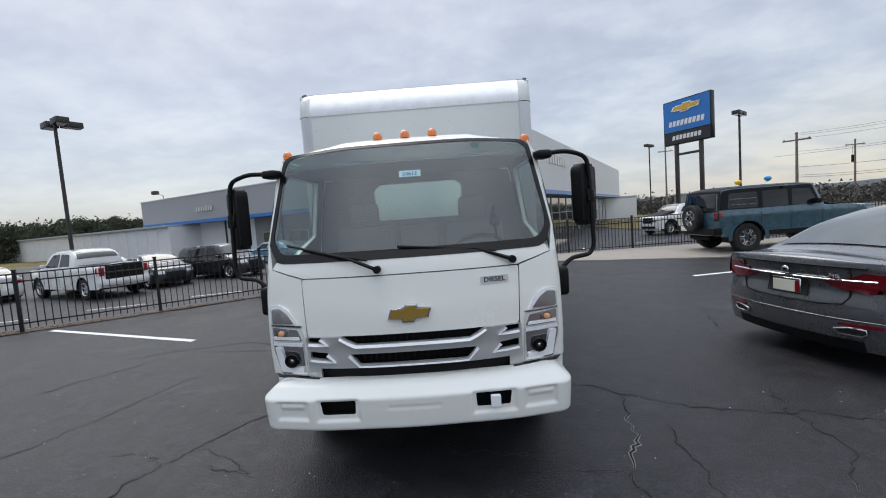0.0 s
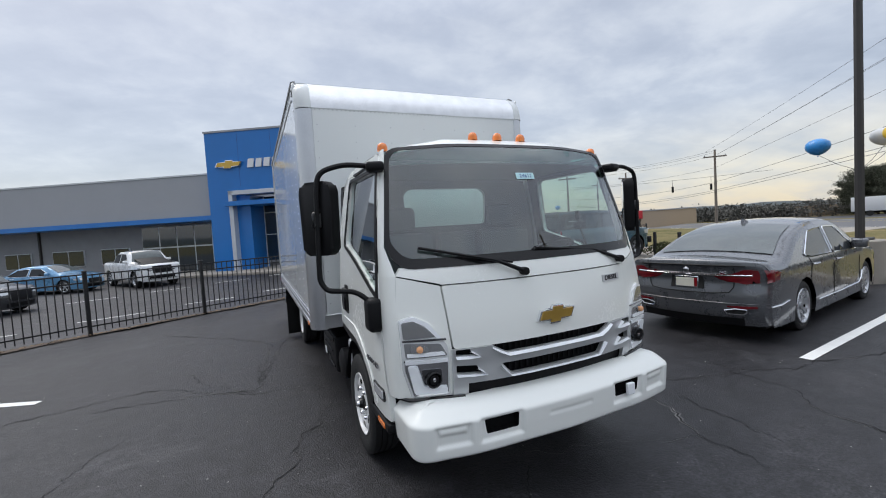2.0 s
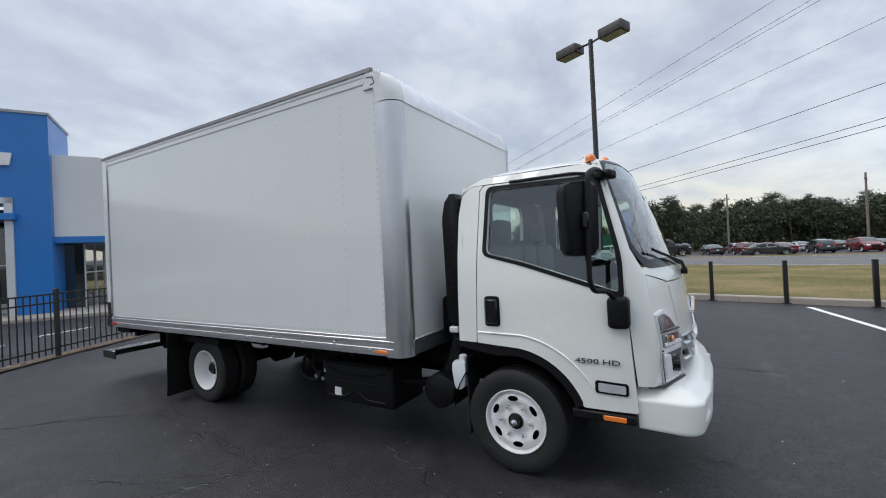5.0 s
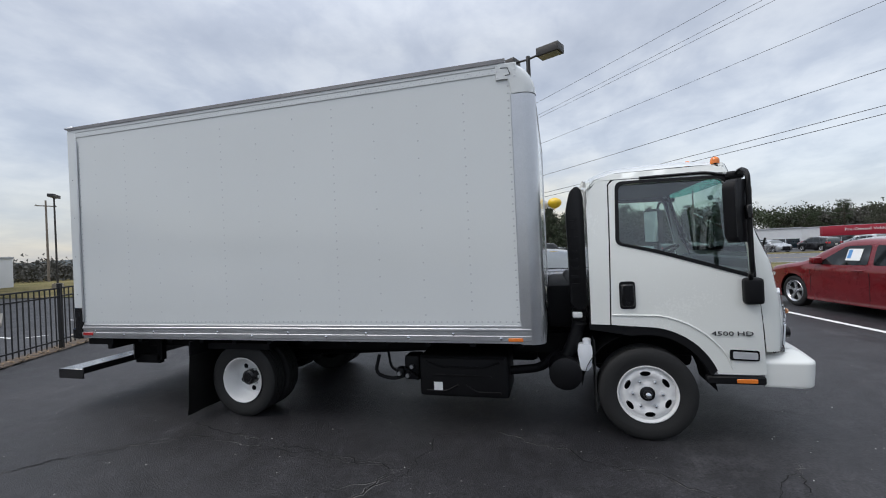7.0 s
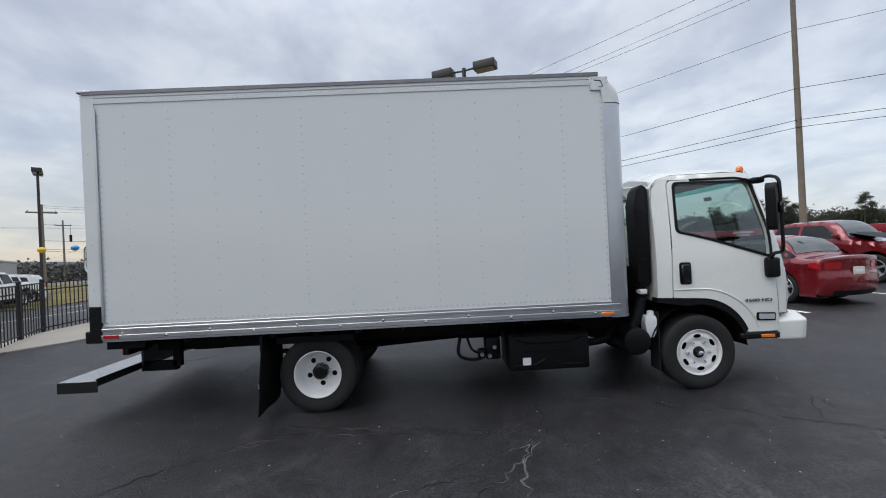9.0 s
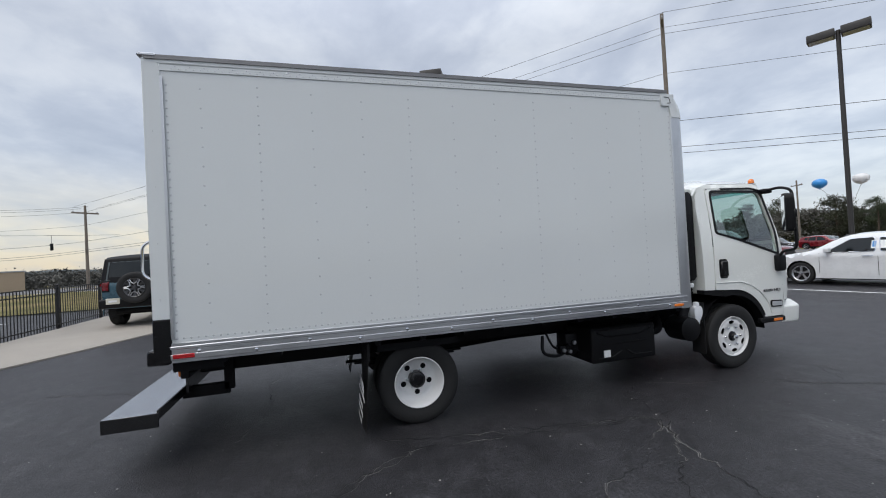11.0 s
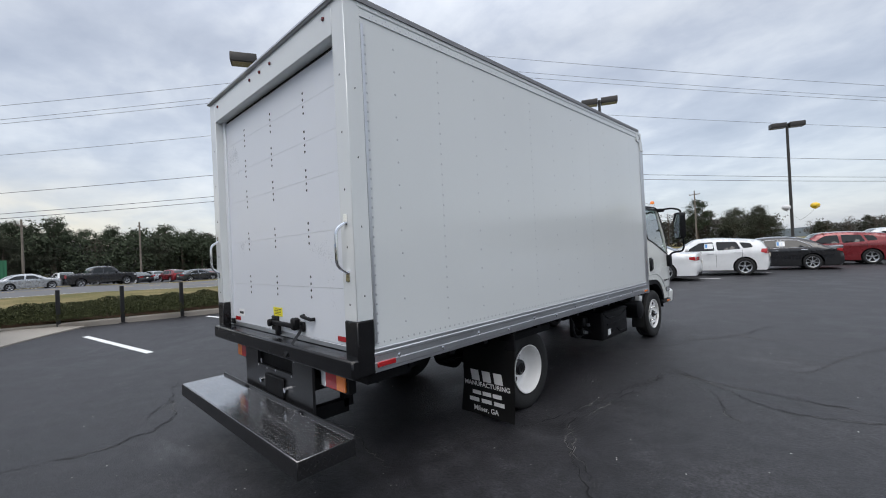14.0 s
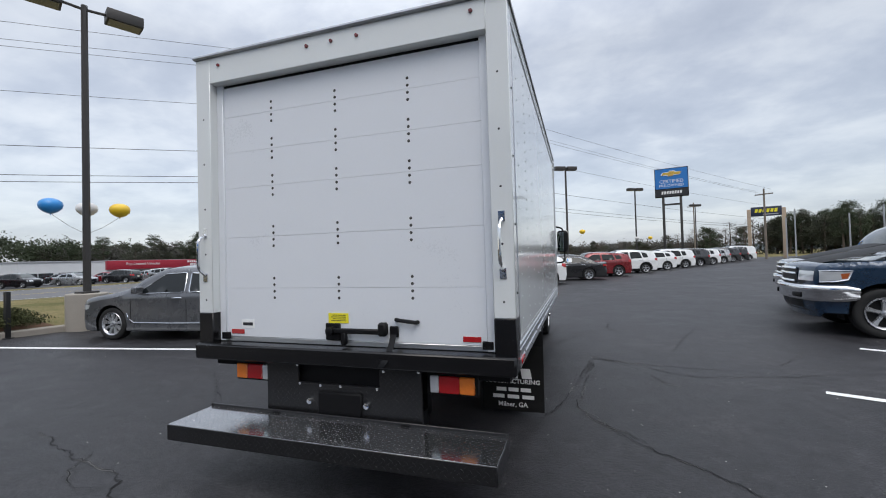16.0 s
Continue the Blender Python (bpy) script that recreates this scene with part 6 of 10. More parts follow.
    part("box_roof", box(bmesh.new(), -X + 0.03, X - 0.03, Y0 + 0.22, Y1 - 0.02, 3.10, 3.138), M_BOXWHITE, cargo, "white box roof")
    part("box_floor", box(bmesh.new(), -X + 0.02, X - 0.02, Y0 + 0.03, Y1 - 0.05, Z0 + 0.02, Z0 + 0.06), M_FRAME, cargo)
    # rear frame, header and roll-up door
    bm = box(bmesh.new(), -1.0895, 1.0895, Y1 - 0.12, Y1 - 0.001, 2.925, 3.122, 0.003)
    head = part("rear_header", bm, M_BOXWHITE, cargo, "white header above the roll door")
    part("rear_roof_lip", box(bmesh.new(), -X - 0.02, X + 0.02, Y1 - 0.10, Y1 + 0.025, 3.122, 3.15, 0.008), M_ALU, head, "grey metal drip edge")
    for x in (-1.0, -0.20, 0.0, 0.20, 1.0):
        bm = lathe(bmesh.new(), [(0, 0.014), (0.010, 0.012), (0.012, 0.001)], 10, "y", (x, Y1, 3.055))
        part("header_marker", bm, M_REDLAMP, head, "small dark red marker lamp")
    part("rear_sill", box(bmesh.new(), -X - 0.004, X + 0.004, Y1 - 0.10, Y1 + 0.05, 0.81, 0.925, 0.012), M_BLACKGLOSS, cargo, "black steel rear sill")
    door = part("roll_up_door", box(bmesh.new(), -1.085, 1.085, 6.94, 6.955, 0.93, 2.93), M_DOORWHITE, cargo, "white sectional roll-up door, closed")
    seams = [0.965, 1.335, 1.725, 2.11, 2.39, 2.67, 2.905]
    bolt_mesh = bpy.data.meshes.new("hinge_bolt")
    bm = dots(bmesh.new(), [(0, 0, 0)], (0, 1, 0), 0.011, 0.006, 8)
    bm.to_mesh(bolt_mesh)
    bm.free()
    bolt_mesh.materials.append(M_POLE)
    # added black strip: draws the shade in the gap under the header
    part("top_seal", box(bmesh.new(), -1.03, 1.03, 6.955, 6.966, 2.905, 2.93), M_FRAME, door, "black strip painting the shaded gap along the top")
    for z0, z1 in zip(seams, seams[1:]):
        part("door_section", box(bmesh.new(), -1.03, 1.03, 6.955, 6.968, z0 + 0.0008, z1 - 0.0008), M_DOORWHITE, door)
        for x in (0.585, 0.032, -0.53):
            for z in np.linspace(z0 - 0.073, z0 + 0.073, 4) if z0 > 1.0 else ():
                bolt = new("hinge_bolt", bolt_mesh)
                bolt.parent = door
                bolt.matrix_basis = pose(x, 6.968, z)
    part("door_bottom_rail", box(bmesh.new(), -1.03, 1.03, 6.955, 6.972, 0.928, 0.963, 0.003), M_ALU, door, "aluminium bottom edge")
    for s in (-1, 1):
        part("door_track", box(bmesh.new(), *sorted((s * 1.03, s * 1.09)), 6.955, 6.985, 0.93, 2.93, 0.004), M_DOORWHITE, door, "white door track")
        part("door_reflector", box(bmesh.new(), *sorted((s * 0.87, s * 0.99)), 6.968, 6.974, 0.985, 1.02, 0.002), M_RED, door, "red reflector")
        bm = bmesh.new()
        box(bm, *sorted((s * 1.0, s * 1.07)), 6.972, 6.988, 0.945, 0.995)
        for a in (1.015, 1.05):
            for b in (0.955, 0.985):
                lathe(bm, [(0, 0.008), (0.008, 0.006), (0.009, 0.001)], 6, "y", (s * a, 6.988, b))
        part("track_bracket", bm, M_BLACK, door)
    lab = part("maker_label", box(bmesh.new(), 0.775, 0.895, 6.968, 6.971, 1.03, 1.095), M_LABEL, door, "small white printed label")
    part("label_bar", box(bmesh.new(), 0.79, 0.88, 6.971, 6.972, 1.050, 1.073), M_INK, lab)
    ylab = part("warning_label", box(bmesh.new(), -0.04, 0.12, 6.968, 6.972, 1.085, 1.155), M_YELLOW, door, "yellow warning label")
    bm = bmesh.new()
    for k in range(4):
        box(bm, -0.02, 0.10 - 0.015 * (k % 2), 6.972, 6.973, 1.10 + 0.013 * k, 1.104 + 0.013 * k)
    part("warning_bar", bm, M_INK, ylab)
    # latch, handle and strap
    bm = bmesh.new()
    box(bm, -0.04, 0.08, 6.968, 6.985, 0.965, 1.085, 0.006)
    box(bm, -0.36, 0.02, 6.99, 7.02, 1.02, 1.055, 0.008)
    box(bm, -0.41, -0.35, 6.972, 7.03, 1.01, 1.10, 0.012)
    box(bm, -0.10, -0.06, 6.98, 7.02, 0.94, 1.03, 0.008)
    lathe(bm, [(0, 0.03), (0.05, 0.03), (0.055, 0.02), (0.056, 0.001)], 12, "y", (0.02, 6.985, 1.035))
    part("door_latch", bm, M_BLACK, cargo, "black steel door latch", 40, pose(0.06, 0, 0))
    bm = tube(bmesh.new(), bend([(-0.45, 6.97, 1.12), (-0.455, 7.0, 1.12), (-0.60, 7.0, 1.105), (-0.605, 6.97, 1.105)], 0.015), 0.013, 6)
    part("door_pull_handle", bm, M_BLACK, cargo, "black pull handle", 40, pose(0.04, 0, 0))
    bm = bmesh.new()
    box(bm, -0.475, -0.41, 6.97, 6.985, 1.0, 1.075, 0.006)
    pts = bend([(-0.44, 6.985, 1.02), (-0.45, 7.05, 0.95), (-0.425, 7.11, 0.86), (-0.40, 7.115, 0.83)], 0.04)
    prev = None
    for p in pts:
        a, b = bm.verts.new(p + Vector((-0.022, 0, 0))), bm.verts.new(p + Vector((0.022, 0, 0)))
        if prev:
            bm.faces.new((prev[0], prev[1], b, a))
        prev = (a, b)
    part("pull_strap", bm, M_BLACK, cargo, "hanging black webbing strap", 40, pose(0.05, 0, 0))


def build_rear_step():
    y0, y1, z = 7.06, 7.43, 0.45
    bm = box(bmesh.new(), -1.16, 1.10, y0, y1, z - 0.012, z, 0.004)
    st = part("rear_step", bm, M_STEPPLATE, truck, "black chequer plate rear step bumper")
    uv_planar(st)
    for nm, args in (("step_lip", (-1.16, 1.10, y1 - 0.012, y1 + 0.002, z - 0.105, z - 0.001)), ("step_lip", (-1.16, 1.10, y0 - 0.004, y0 + 0.012, z - 0.05, z + 0.022)), ("step_lip", (-1.162, -1.148, y0, y1, z - 0.105, z - 0.001)), ("step_lip", (1.088, 1.102, y0, y1, z - 0.105, z - 0.001))):
        o = uv_planar(part(nm, box(bmesh.new(), *args, 0.003), M_BLACKPLATE, st), (0, 2) if args[1] - args[0] > 1 else (1, 2))
    bm = bmesh.new()
    patch(bm, [(-0.60, 0.43), (0.61, 0.43), (0.61, 0.81), (0.34, 0.81), (0.34, 0.67), (-0.30, 0.67), (-0.30, 0.81), (-0.60, 0.81)], lambda u, v: (u, 7.03, v), (), 0.3, 0.02, (0, -1, 0))
    pl = uv_planar(part("rear_plate", bm, M_BLACKPLATE, st, "black chequer plate panel", 20), (0, 2))
    part("rear_recess", box(bmesh.new(), -0.32, 0.36, 6.85, 6.99, 0.60, 0.82), M_FRAME, st)
    bm = box(bmesh.new(), -0.17, 0.17, 7.03, 7.05, 0.46, 0.62, 0.01)
    part("hitch_panel", bm, M_FRAME, st)
    for x in (-0.21, 0.235):
        bm = lathe(bmesh.new(), [(0, 0.022), (0.03, 0.02), (0.034, 0.001)], 12, "y", (x, 7.03, 0.55))
        part("chrome_bolt", bm, M_CHROME, st, "chrome bolt")
    bm = dots(bmesh.new(), [(x, 7.031, z_) for x, z_ in ((0.35, 0.79), (0.33, 0.66), (0.16, 0.655), (0.0, 0.66), (-0.28, 0.66), (-0.33, 0.78), (-0.58, 0.79))], (0, 1, 0), 0.010, 0.006, 8)
    part("plate_bolts", bm, M_ALU, st)
    for x in (-0.5, 0.5):
        bm = box(bmesh.new(), x - 0.03, x + 0.03, 6.7, 7.08, 0.36, 0.46)
        box(bm, x - 0.03, x + 0.03, 6.66, 6.74, 0.40, 0.80)
        part("step_bracket", bm, M_FRAME, st)
    for s in (-1, 1):
        base = part("tail_lamp", box(bmesh.new(), *sorted((s * 0.615, s * 0.955)), 6.90, 6.965, 0.635, 0.775, 0.006), M_BLACK, truck, "three-coloured tail lamp in a black case")
        cuts = [(0.64, 0.70, M_CLEARLENS, "reverse_lens"), (0.70, 0.84, M_RED, "red_lens"), (0.84, 0.94, M_AMBER, "amber_lens")]
        for a, b, mat, nm in cuts:
            part(nm, box(bmesh.new(), *sorted((s * a, s * b)), 6.965, 6.985, 0.65, 0.762, 0.006), mat, base)
        part("lamp_bracket", box(bmesh.new(), *sorted((s * 0.46, s * 0.62)), 6.90, 6.93, 0.66, 0.72), M_FRAME, base)
        # frame extension and hook
        part("corner_bracket", box(bmesh.new(), *sorted((s * 0.96, s * 1.16)), 6.60, 6.95, 0.74, 0.82), M_FRAME, truck)


build_cab()
build_grille()
build_bumper()
build_truck_wheels()
build_chassis()
build_cargo_box()
build_rear_step()
# ---- parked cars ----
M_CARGLASS = material("car_glass_dark", (0.010, 0.013, 0.014), 0.04, vary=0.2, scale=2, coat=0.0, spec=0.5)
M_SCREENGLASS = material("car_screen_glass", (0.06, 0.075, 0.074), 0.04, vary=0.3, scale=2.5, coat=0.6, spec=0.6)
M_ALLOY = material("alloy_wheel", (0.52, 0.53, 0.55), 0.28, metal=0.8, vary=0.05)
M_DARKALLOY = material("dark_alloy_wheel", (0.10, 0.10, 0.105), 0.35, metal=0.6, vary=0.1)
M_PLATE = material("licence_plate", (0.70, 0.68, 0.58), 0.5, vary=0.06)
M_AMBERDARK = material("amber_reflector", (0.42, 0.10, 0.03), 0.2, vary=0.1, coat=0.6)
M_TAILRED = material("deep_red_lens", (0.15, 0.005, 0.010), 0.14, vary=0.12, coat=0.8)
M_REDDARK = material("dark_red_lens", (0.20, 0.008, 0.012), 0.12, vary=0.15, coat=0.8)
M_UNDER = material("car_underbody", (0.008, 0.008, 0.008), 0.8, vary=0.2)


def paint(name, color, metal=0.3, rough=0.28):
    return material("paint_" + name, color, rough, metal, vary=0.03, scale=3, coat=1.0)


P_GREY = paint("graphite_grey", (0.13, 0.135, 0.145), 0.55)
P_BLUEGREY = paint("slate_blue", (0.060, 0.125, 0.165), 0.2)
P_RED = paint("deep_red", (0.19, 0.005, 0.010), 0.3)
P_WHITE = paint("white", (0.78, 0.79, 0.79), 0.0)
P_BLACK = paint("black", (0.012, 0.012, 0.014), 0.3)
P_NAVY = paint("navy_blue", (0.006, 0.030, 0.070), 0.3)
P_SILVER = paint("silver", (0.42, 0.43, 0.44), 0.7)
P_DARK = paint("dark_grey", (0.04, 0.042, 0.046), 0.5)
P_SKYBLUE = paint("light_blue", (0.12, 0.30, 0.50), 0.3)


def spline(pts, n=6):
    """A Catmull-Rom line through points."""
    out = []
    p = [pts[0]] + list(pts) + [pts[-1]]
    for a, b, c, d in zip(p, p[1:], p[2:], p[3:]):
        for k in range(n):
            t = k / n
            out.append(tuple(0.5 * (2 * q + (r - o) * t + (2 * o - 5 * q + 4 * r - s) * t * t + (3 * q - o - 3 * r + s) * t ** 3) for o, q, r, s in zip(a, b, c, d)))
    return out + [pts[-1]]


class Skin:
    """A car's outer surface: a silhouette in (x, z) from the front's foot over the roof to the rear's foot, and half widths."""

    def __init__(self, line, half, belt, roof_in, front=0.22, rear=0.14, edge=0.10, fine=4):
        self.line = spline(line, fine)
        self.half, self.belt, self.roof_in, self.front, self.rear, self.edge = half, belt, roof_in, front, rear, edge
        self.x1, self.x0 = max(p[0] for p in line), min(p[0] for p in line)
        self.top = max(p[1] for p in line)
        self.arr = np.array(self.line)

    def width(self, x, z):
        w = self.half
        if z > self.belt:
            t = (z - self.belt) / max(0.05, self.top - self.belt)
            w -= self.roof_in * t + 0.03
        elif z > self.belt - 0.06:
            w -= 0.03 * (z - self.belt + 0.06) / 0.06
        else:
            w -= 0.05 * max(0.0, (0.42 - z) / 0.42) + 0.012 * math.sin((z - 0.3) * 5)
        return w

    def ends(self, x, y, z):
        u = min(1.0, abs(y) / self.half)
        if x > self.x1 - 0.9:
            k = ((x - self.x1 + 0.9) / 0.9) ** 2
            return (x - self.front * u ** 2.6 * k, y * (1 - 0.06 * k), z)
        if x < self.x0 + 0.8:
            k = ((self.x0 + 0.8 - x) / 0.8) ** 2
            return (x + self.rear * u ** 2.6 * k, y * (1 - 0.05 * k), z)
        return (x, y, z)

    def side(self, x, z, s, off=0.0):
        d = np.sqrt(((self.arr - (x, z)) ** 2).sum(1).min())
        w = self.width(x, z)
        if d < self.edge:
            w -= self.edge * 0.8 * (1 - math.sqrt(max(0.0, 1 - ((self.edge - d) / self.edge) ** 2)))
        return self.ends(x, s * (w + off), z)

    def over(self, i, u, off=0.0):
        """A point on the skin that runs over the car: i along the silhouette (may be broken), u from -1 to 1 across."""
        i = max(0.0, min(len(self.line) - 1.001, i))
        a, b = self.line[int(i)], self.line[int(i) + 1]
        t = i - int(i)
        x, z = a[0] + (b[0] - a[0]) * t, a[1] + (b[1] - a[1]) * t
        k0, k1 = self.line[max(0, int(i) - 2)], self.line[min(len(self.line) - 1, int(i) + 3)]
        dx, dz = k1[0] - k0[0], k1[1] - k0[1]
        n = math.hypot(dx, dz) or 1.0
        nx, nz = -dz / n, dx / n
        if nx * (x - (self.x0 + self.x1) / 2) + nz * (z - 0.5) < 0:
            nx, nz = -nx, -nz
        w = self.width(x, z) - self.edge * 0.8
        crown = 0.05 * (1 - u * u) * (0.6 if z < self.belt else 1.0) + off
        return self.ends(x + nx * crown * 0.8, u * w, z + nz * crown)

    def inset(self, d):
        """The silhouette drawn inwards by d."""
        out = []
        for i, (x, z) in enumerate(self.line):
            a, b = self.line[max(0, i - 3)], self.line[min(len(self.line) - 1, i + 3)]
            dx, dz = b[0] - a[0], b[1] - a[1]
            n = math.hypot(dx, dz) or 1.0
            nx, nz = dz / n, -dx / n
            if nx * (-x) + nz * (0.5 - z) < 0:
                nx, nz = -nx, -nz
            out.append((x + nx * d, max(0.215, z + nz * d)))
        return out

    def roll(self, i, s, a):
        """A point on the rounded shoulder between the skin over the car and its flank."""
        a = radians(a)
        x, z = self.inset(self.edge * (1 - math.cos(a)))[i]
        return self.ends(x, s * (self.width(x, z) - self.edge * 0.8 * (1 - math.sin(a))), z)

    def where(self, x, lo=0, hi=None):
        """The place along the silhouette at which x is passed, between two places."""
        hi = hi or len(self.line) - 1
        for i in range(int(lo), int(hi)):
            if (self.line[i][0] - x) * (self.line[i + 1][0] - x) <= 0 and self.line[i][0] != self.line[i + 1][0]:
                return i + (x - self.line[i][0]) / (self.line[i + 1][0] - self.line[i][0])
        return lo

    def at_z(self, z, front=True):
        order = range(len(self.line) - 1) if front else range(len(self.line) - 2, -1, -1)
        for i in order:
            a, b = self.line[i][1], self.line[i + 1][1]
            if (a - z) * (b - z) <= 0 and a != b:
                return i + (z - a) / (b - a)
        return 0


def wheel_parts(parent, name, r, w, rim_r, s, at, alloy, spokes, style="spoke"):
    """Tyre with a rim; the outer face looks along +y * s."""
    bm = tyre_mesh(r, w, rim_r, 32)
    turn = Matrix.Rotation(radians(90), 4, "Z")
    bmesh.ops.transform(bm, matrix=turn, verts=bm.verts[:])
    wh = part(name, bm, M_RUBBER, parent, "", 35, at)
    bm = lathe(bmesh.new(), [(s * w * 0.30, rim_r * 0.86), (s * w * 0.46, rim_r * 0.93), (s * w * 0.50, rim_r * 1.0), (s * w * 0.46, rim_r * 1.03)], 32, "y", closed=True)
    for k in range(spokes):
        a = 2 * math.pi * k / spokes
        if style == "steel":
            break
        for da in ((-0.10, 0.10) if style == "twin" else (0.0,)):
            wide = rim_r * (0.10 if style == "twin" else (0.17 if spokes < 7 else 0.11))
            m = Matrix.Rotation(a + da, 4, "Y")
            vs = []
            for rr, ww, yy in ((rim_r * 0.12, wide * 0.8, 0.30), (rim_r * 0.6, wide * 0.75, 0.36), (rim_r * 0.95, wide * 1.15, 0.42)):
                vs.append([bm.verts.new(m @ Vector((q * ww, s * w * (yy - dy), rr))) for q, dy in ((-1, 0.12), (-0.7, 0), (0.7, 0), (1, 0.12))])
            for p, q in zip(vs, vs[1:]):
                for i in range(3):
                    bm.faces.new((p[i], p[i + 1], q[i + 1], q[i]))
    lathe(bm, [(s * w * 0.2, rim_r * 0.22), (s * w * 0.40, rim_r * 0.2), (s * w * 0.43, rim_r * 0.1), (s * w * 0.431, 0.001)], 14, "y", closed=True)
    part("rim", bm, alloy, wh, "", 40)
    bm = lathe(bmesh.new(), [(s * w * 0.12, rim_r * 0.9), (s * w * 0.121, 0.001)], 24, "y", closed=True)
    part("rim_back", bm, M_UNDER, wh)
    return wh


def build_car(name, label, category, at, line, length, half, belt, roof_in, wheels, pnt, windows, screens, group="parked cars", front=0.22, rear=0.14, edge=0.10,
              tail="block", nose_style="sedan", alloy=None, spokes=5, style="spoke", trim=None, clad=None, open_bed=None, plate=True, handles=(), low=0.20, stickers=False, step=0.11, fine=4, rolled=False):
    """A car: body skin with arches, glass, lamps, wheels, mirrors. line: silhouette from the front's foot over to the rear's foot."""
    car = thing(name, label, category, group, at=at)
    sk = Skin(line, half, belt, roof_in, front, rear, edge, fine)
    r = wheels["r"]
    xf, xr = wheels["front"], wheels["rear"]
    ar = r + wheels.get("gap", 0.06)

    def arch(cx):
        a = math.degrees(math.asin(max(-1, min(1, (low - r) / ar))))
        return arc(cx, r, ar, a, 180 - a, 12)
    foot = [(sk.line[-1][0] + 0.02, low)] + arch(xr)[::-1] + arch(xf)[::-1] + [(sk.line[0][0] - 0.02, low)]
    outl = [p for p in sk.line] + foot
    if rolled:
        inset = sk.inset(sk.edge)
        outl = inset + [(inset[-1][0] + 0.01, low)] + foot[1:-1] + [(inset[0][0] - 0.01, low)]
    bm = bmesh.new()
    for s in (-1, 1):
        patch(bm, outl, lambda u, v: sk.side(u, v, s), (), step)
    n = len(sk.line)
    us = (-1, -0.96, -0.8, -0.5, -0.2, 0.2, 0.5, 0.8, 0.96, 1)
    rows = []
    if rolled:
        us = us[1:-1]
    for i in range(n):
        row = [bm.verts.new(sk.roll(i, -1, a)) for a in (90, 65, 40, 15)] if rolled else []
        for u in us:
            x, y, z = sk.over(i, u)
            if abs(u) == 1:
                x, y, z = sk.side(*sk.line[i], u)
            if open_bed and open_bed[0] < x < open_bed[1] and abs(u) < 0.9:
                z -= 0.48
            row.append(bm.verts.new((x, y, z)))
        if rolled:
            row += [bm.verts.new(sk.roll(i, 1, a)) for a in (15, 40, 65, 90)]
        rows.append(row)
    for a, b in zip(rows, rows[1:]):
        for i in range(len(a) - 1):
            bm.faces.new((a[i], a[i + 1], b[i + 1], b[i]))
    part("body", bm, pnt, car, "", 38)
    # dark underside and arches
    bm = bmesh.new()
    box(bm, sk.x0 + 0.25, sk.x1 - 0.3, -half * 0.86, half * 0.86, low - 0.03, low + 0.12)
    for cx in (xf, xr):
        for s in (-1, 1):
            rr = [[bm.verts.new((x, s * y, z)) for x, z in arc(cx, r, ar * 1.02, -15, 195, 10)] for y in (half - 0.09, half - 0.42)]
            for i in range(10):
                bm.faces.new((rr[0][i], rr[0][i + 1], rr[1][i + 1], rr[1][i]))
            bm.faces.new(rr[1])
    part("underbody", bm, M_UNDER, car)
    for s in (-1, 1):
        for cx, nm in ((xf, "front_wheel"), (xr, "rear_wheel")):
            wheel_parts(car, nm, r, wheels["w"], wheels["rim"], s, pose(cx, s * (half - wheels["w"] / 2 - 0.035), r), alloy or M_ALLOY, spokes, style)
        for poly in windows:
            bm = patch(bmesh.new(), rounded(poly, 0.05, 3), lambda u, v: sk.side(u, v, s, 0.006), (), 0.12)
            w_ = part("side_window", bm, M_CARGLASS, car, "", 60)
            if trim:
                o = [Vector(sk.side(x, z, s, 0.009)) for x, z in dense(rounded(poly, 0.05, 3), 0.15)]
                part("window_trim", tube(bmesh.new(), o + [o[0]], 0.011, 5), trim, w_)
        if stickers and s > 0:
            x, z = stickers
            bm = patch(bmesh.new(), [(x, z), (x, z + 0.22), (x - 0.3, z + 0.22), (x - 0.3, z)], lambda u, v: sk.side(u, v, s, 0.012), (), 0.2)
            part("window_sticker", bm, M_LABEL, car, "white price sheet inside the window", 0)
            bm = patch(bmesh.new(), [(x - 0.02, z + 0.04), (x - 0.02, z + 0.2), (x - 0.10, z + 0.2), (x - 0.10, z + 0.04)], lambda u, v: sk.side(u, v, s, 0.014), (), 0.2)
            part("sticker_bar", bm, M_SKYPRINT, car, "", 0)
        # mirror
        mx, mz = windows[0][0][0] - 0.10, windows[0][0][1] + 0.05
        x, y, z = sk.side(mx, mz, s, 0.0)
        bm = box(bmesh.new(), -0.06, 0.07, -0.10, 0.10, -0.065, 0.075, 0.03, None, 3)
        part("wing_mirror", bm, pnt if nose_style != "rugged" else M_BLACK, car, "", 50, pose(x, y + s * 0.10, z + 0.03))
        for hx, hz in handles:
            o = [Vector(sk.side(hx + d, hz, s, q)) for d, q in ((-0.11, 0.0), (-0.08, 0.03), (0.08, 0.03), (0.11, 0.0))]
            part("door_handle", tube(bmesh.new(), o, 0.014, 6), trim or pnt, car)
        # door seams
        for sx, z0, z1 in wheels.get("seams", ()):
            o = [Vector(sk.side(sx, z_, s, 0.001)) for z_ in np.linspace(z0, z1, 5)]
            part("door_seam", tube(bmesh.new(), o, 0.006, 4), M_UNDER, car)
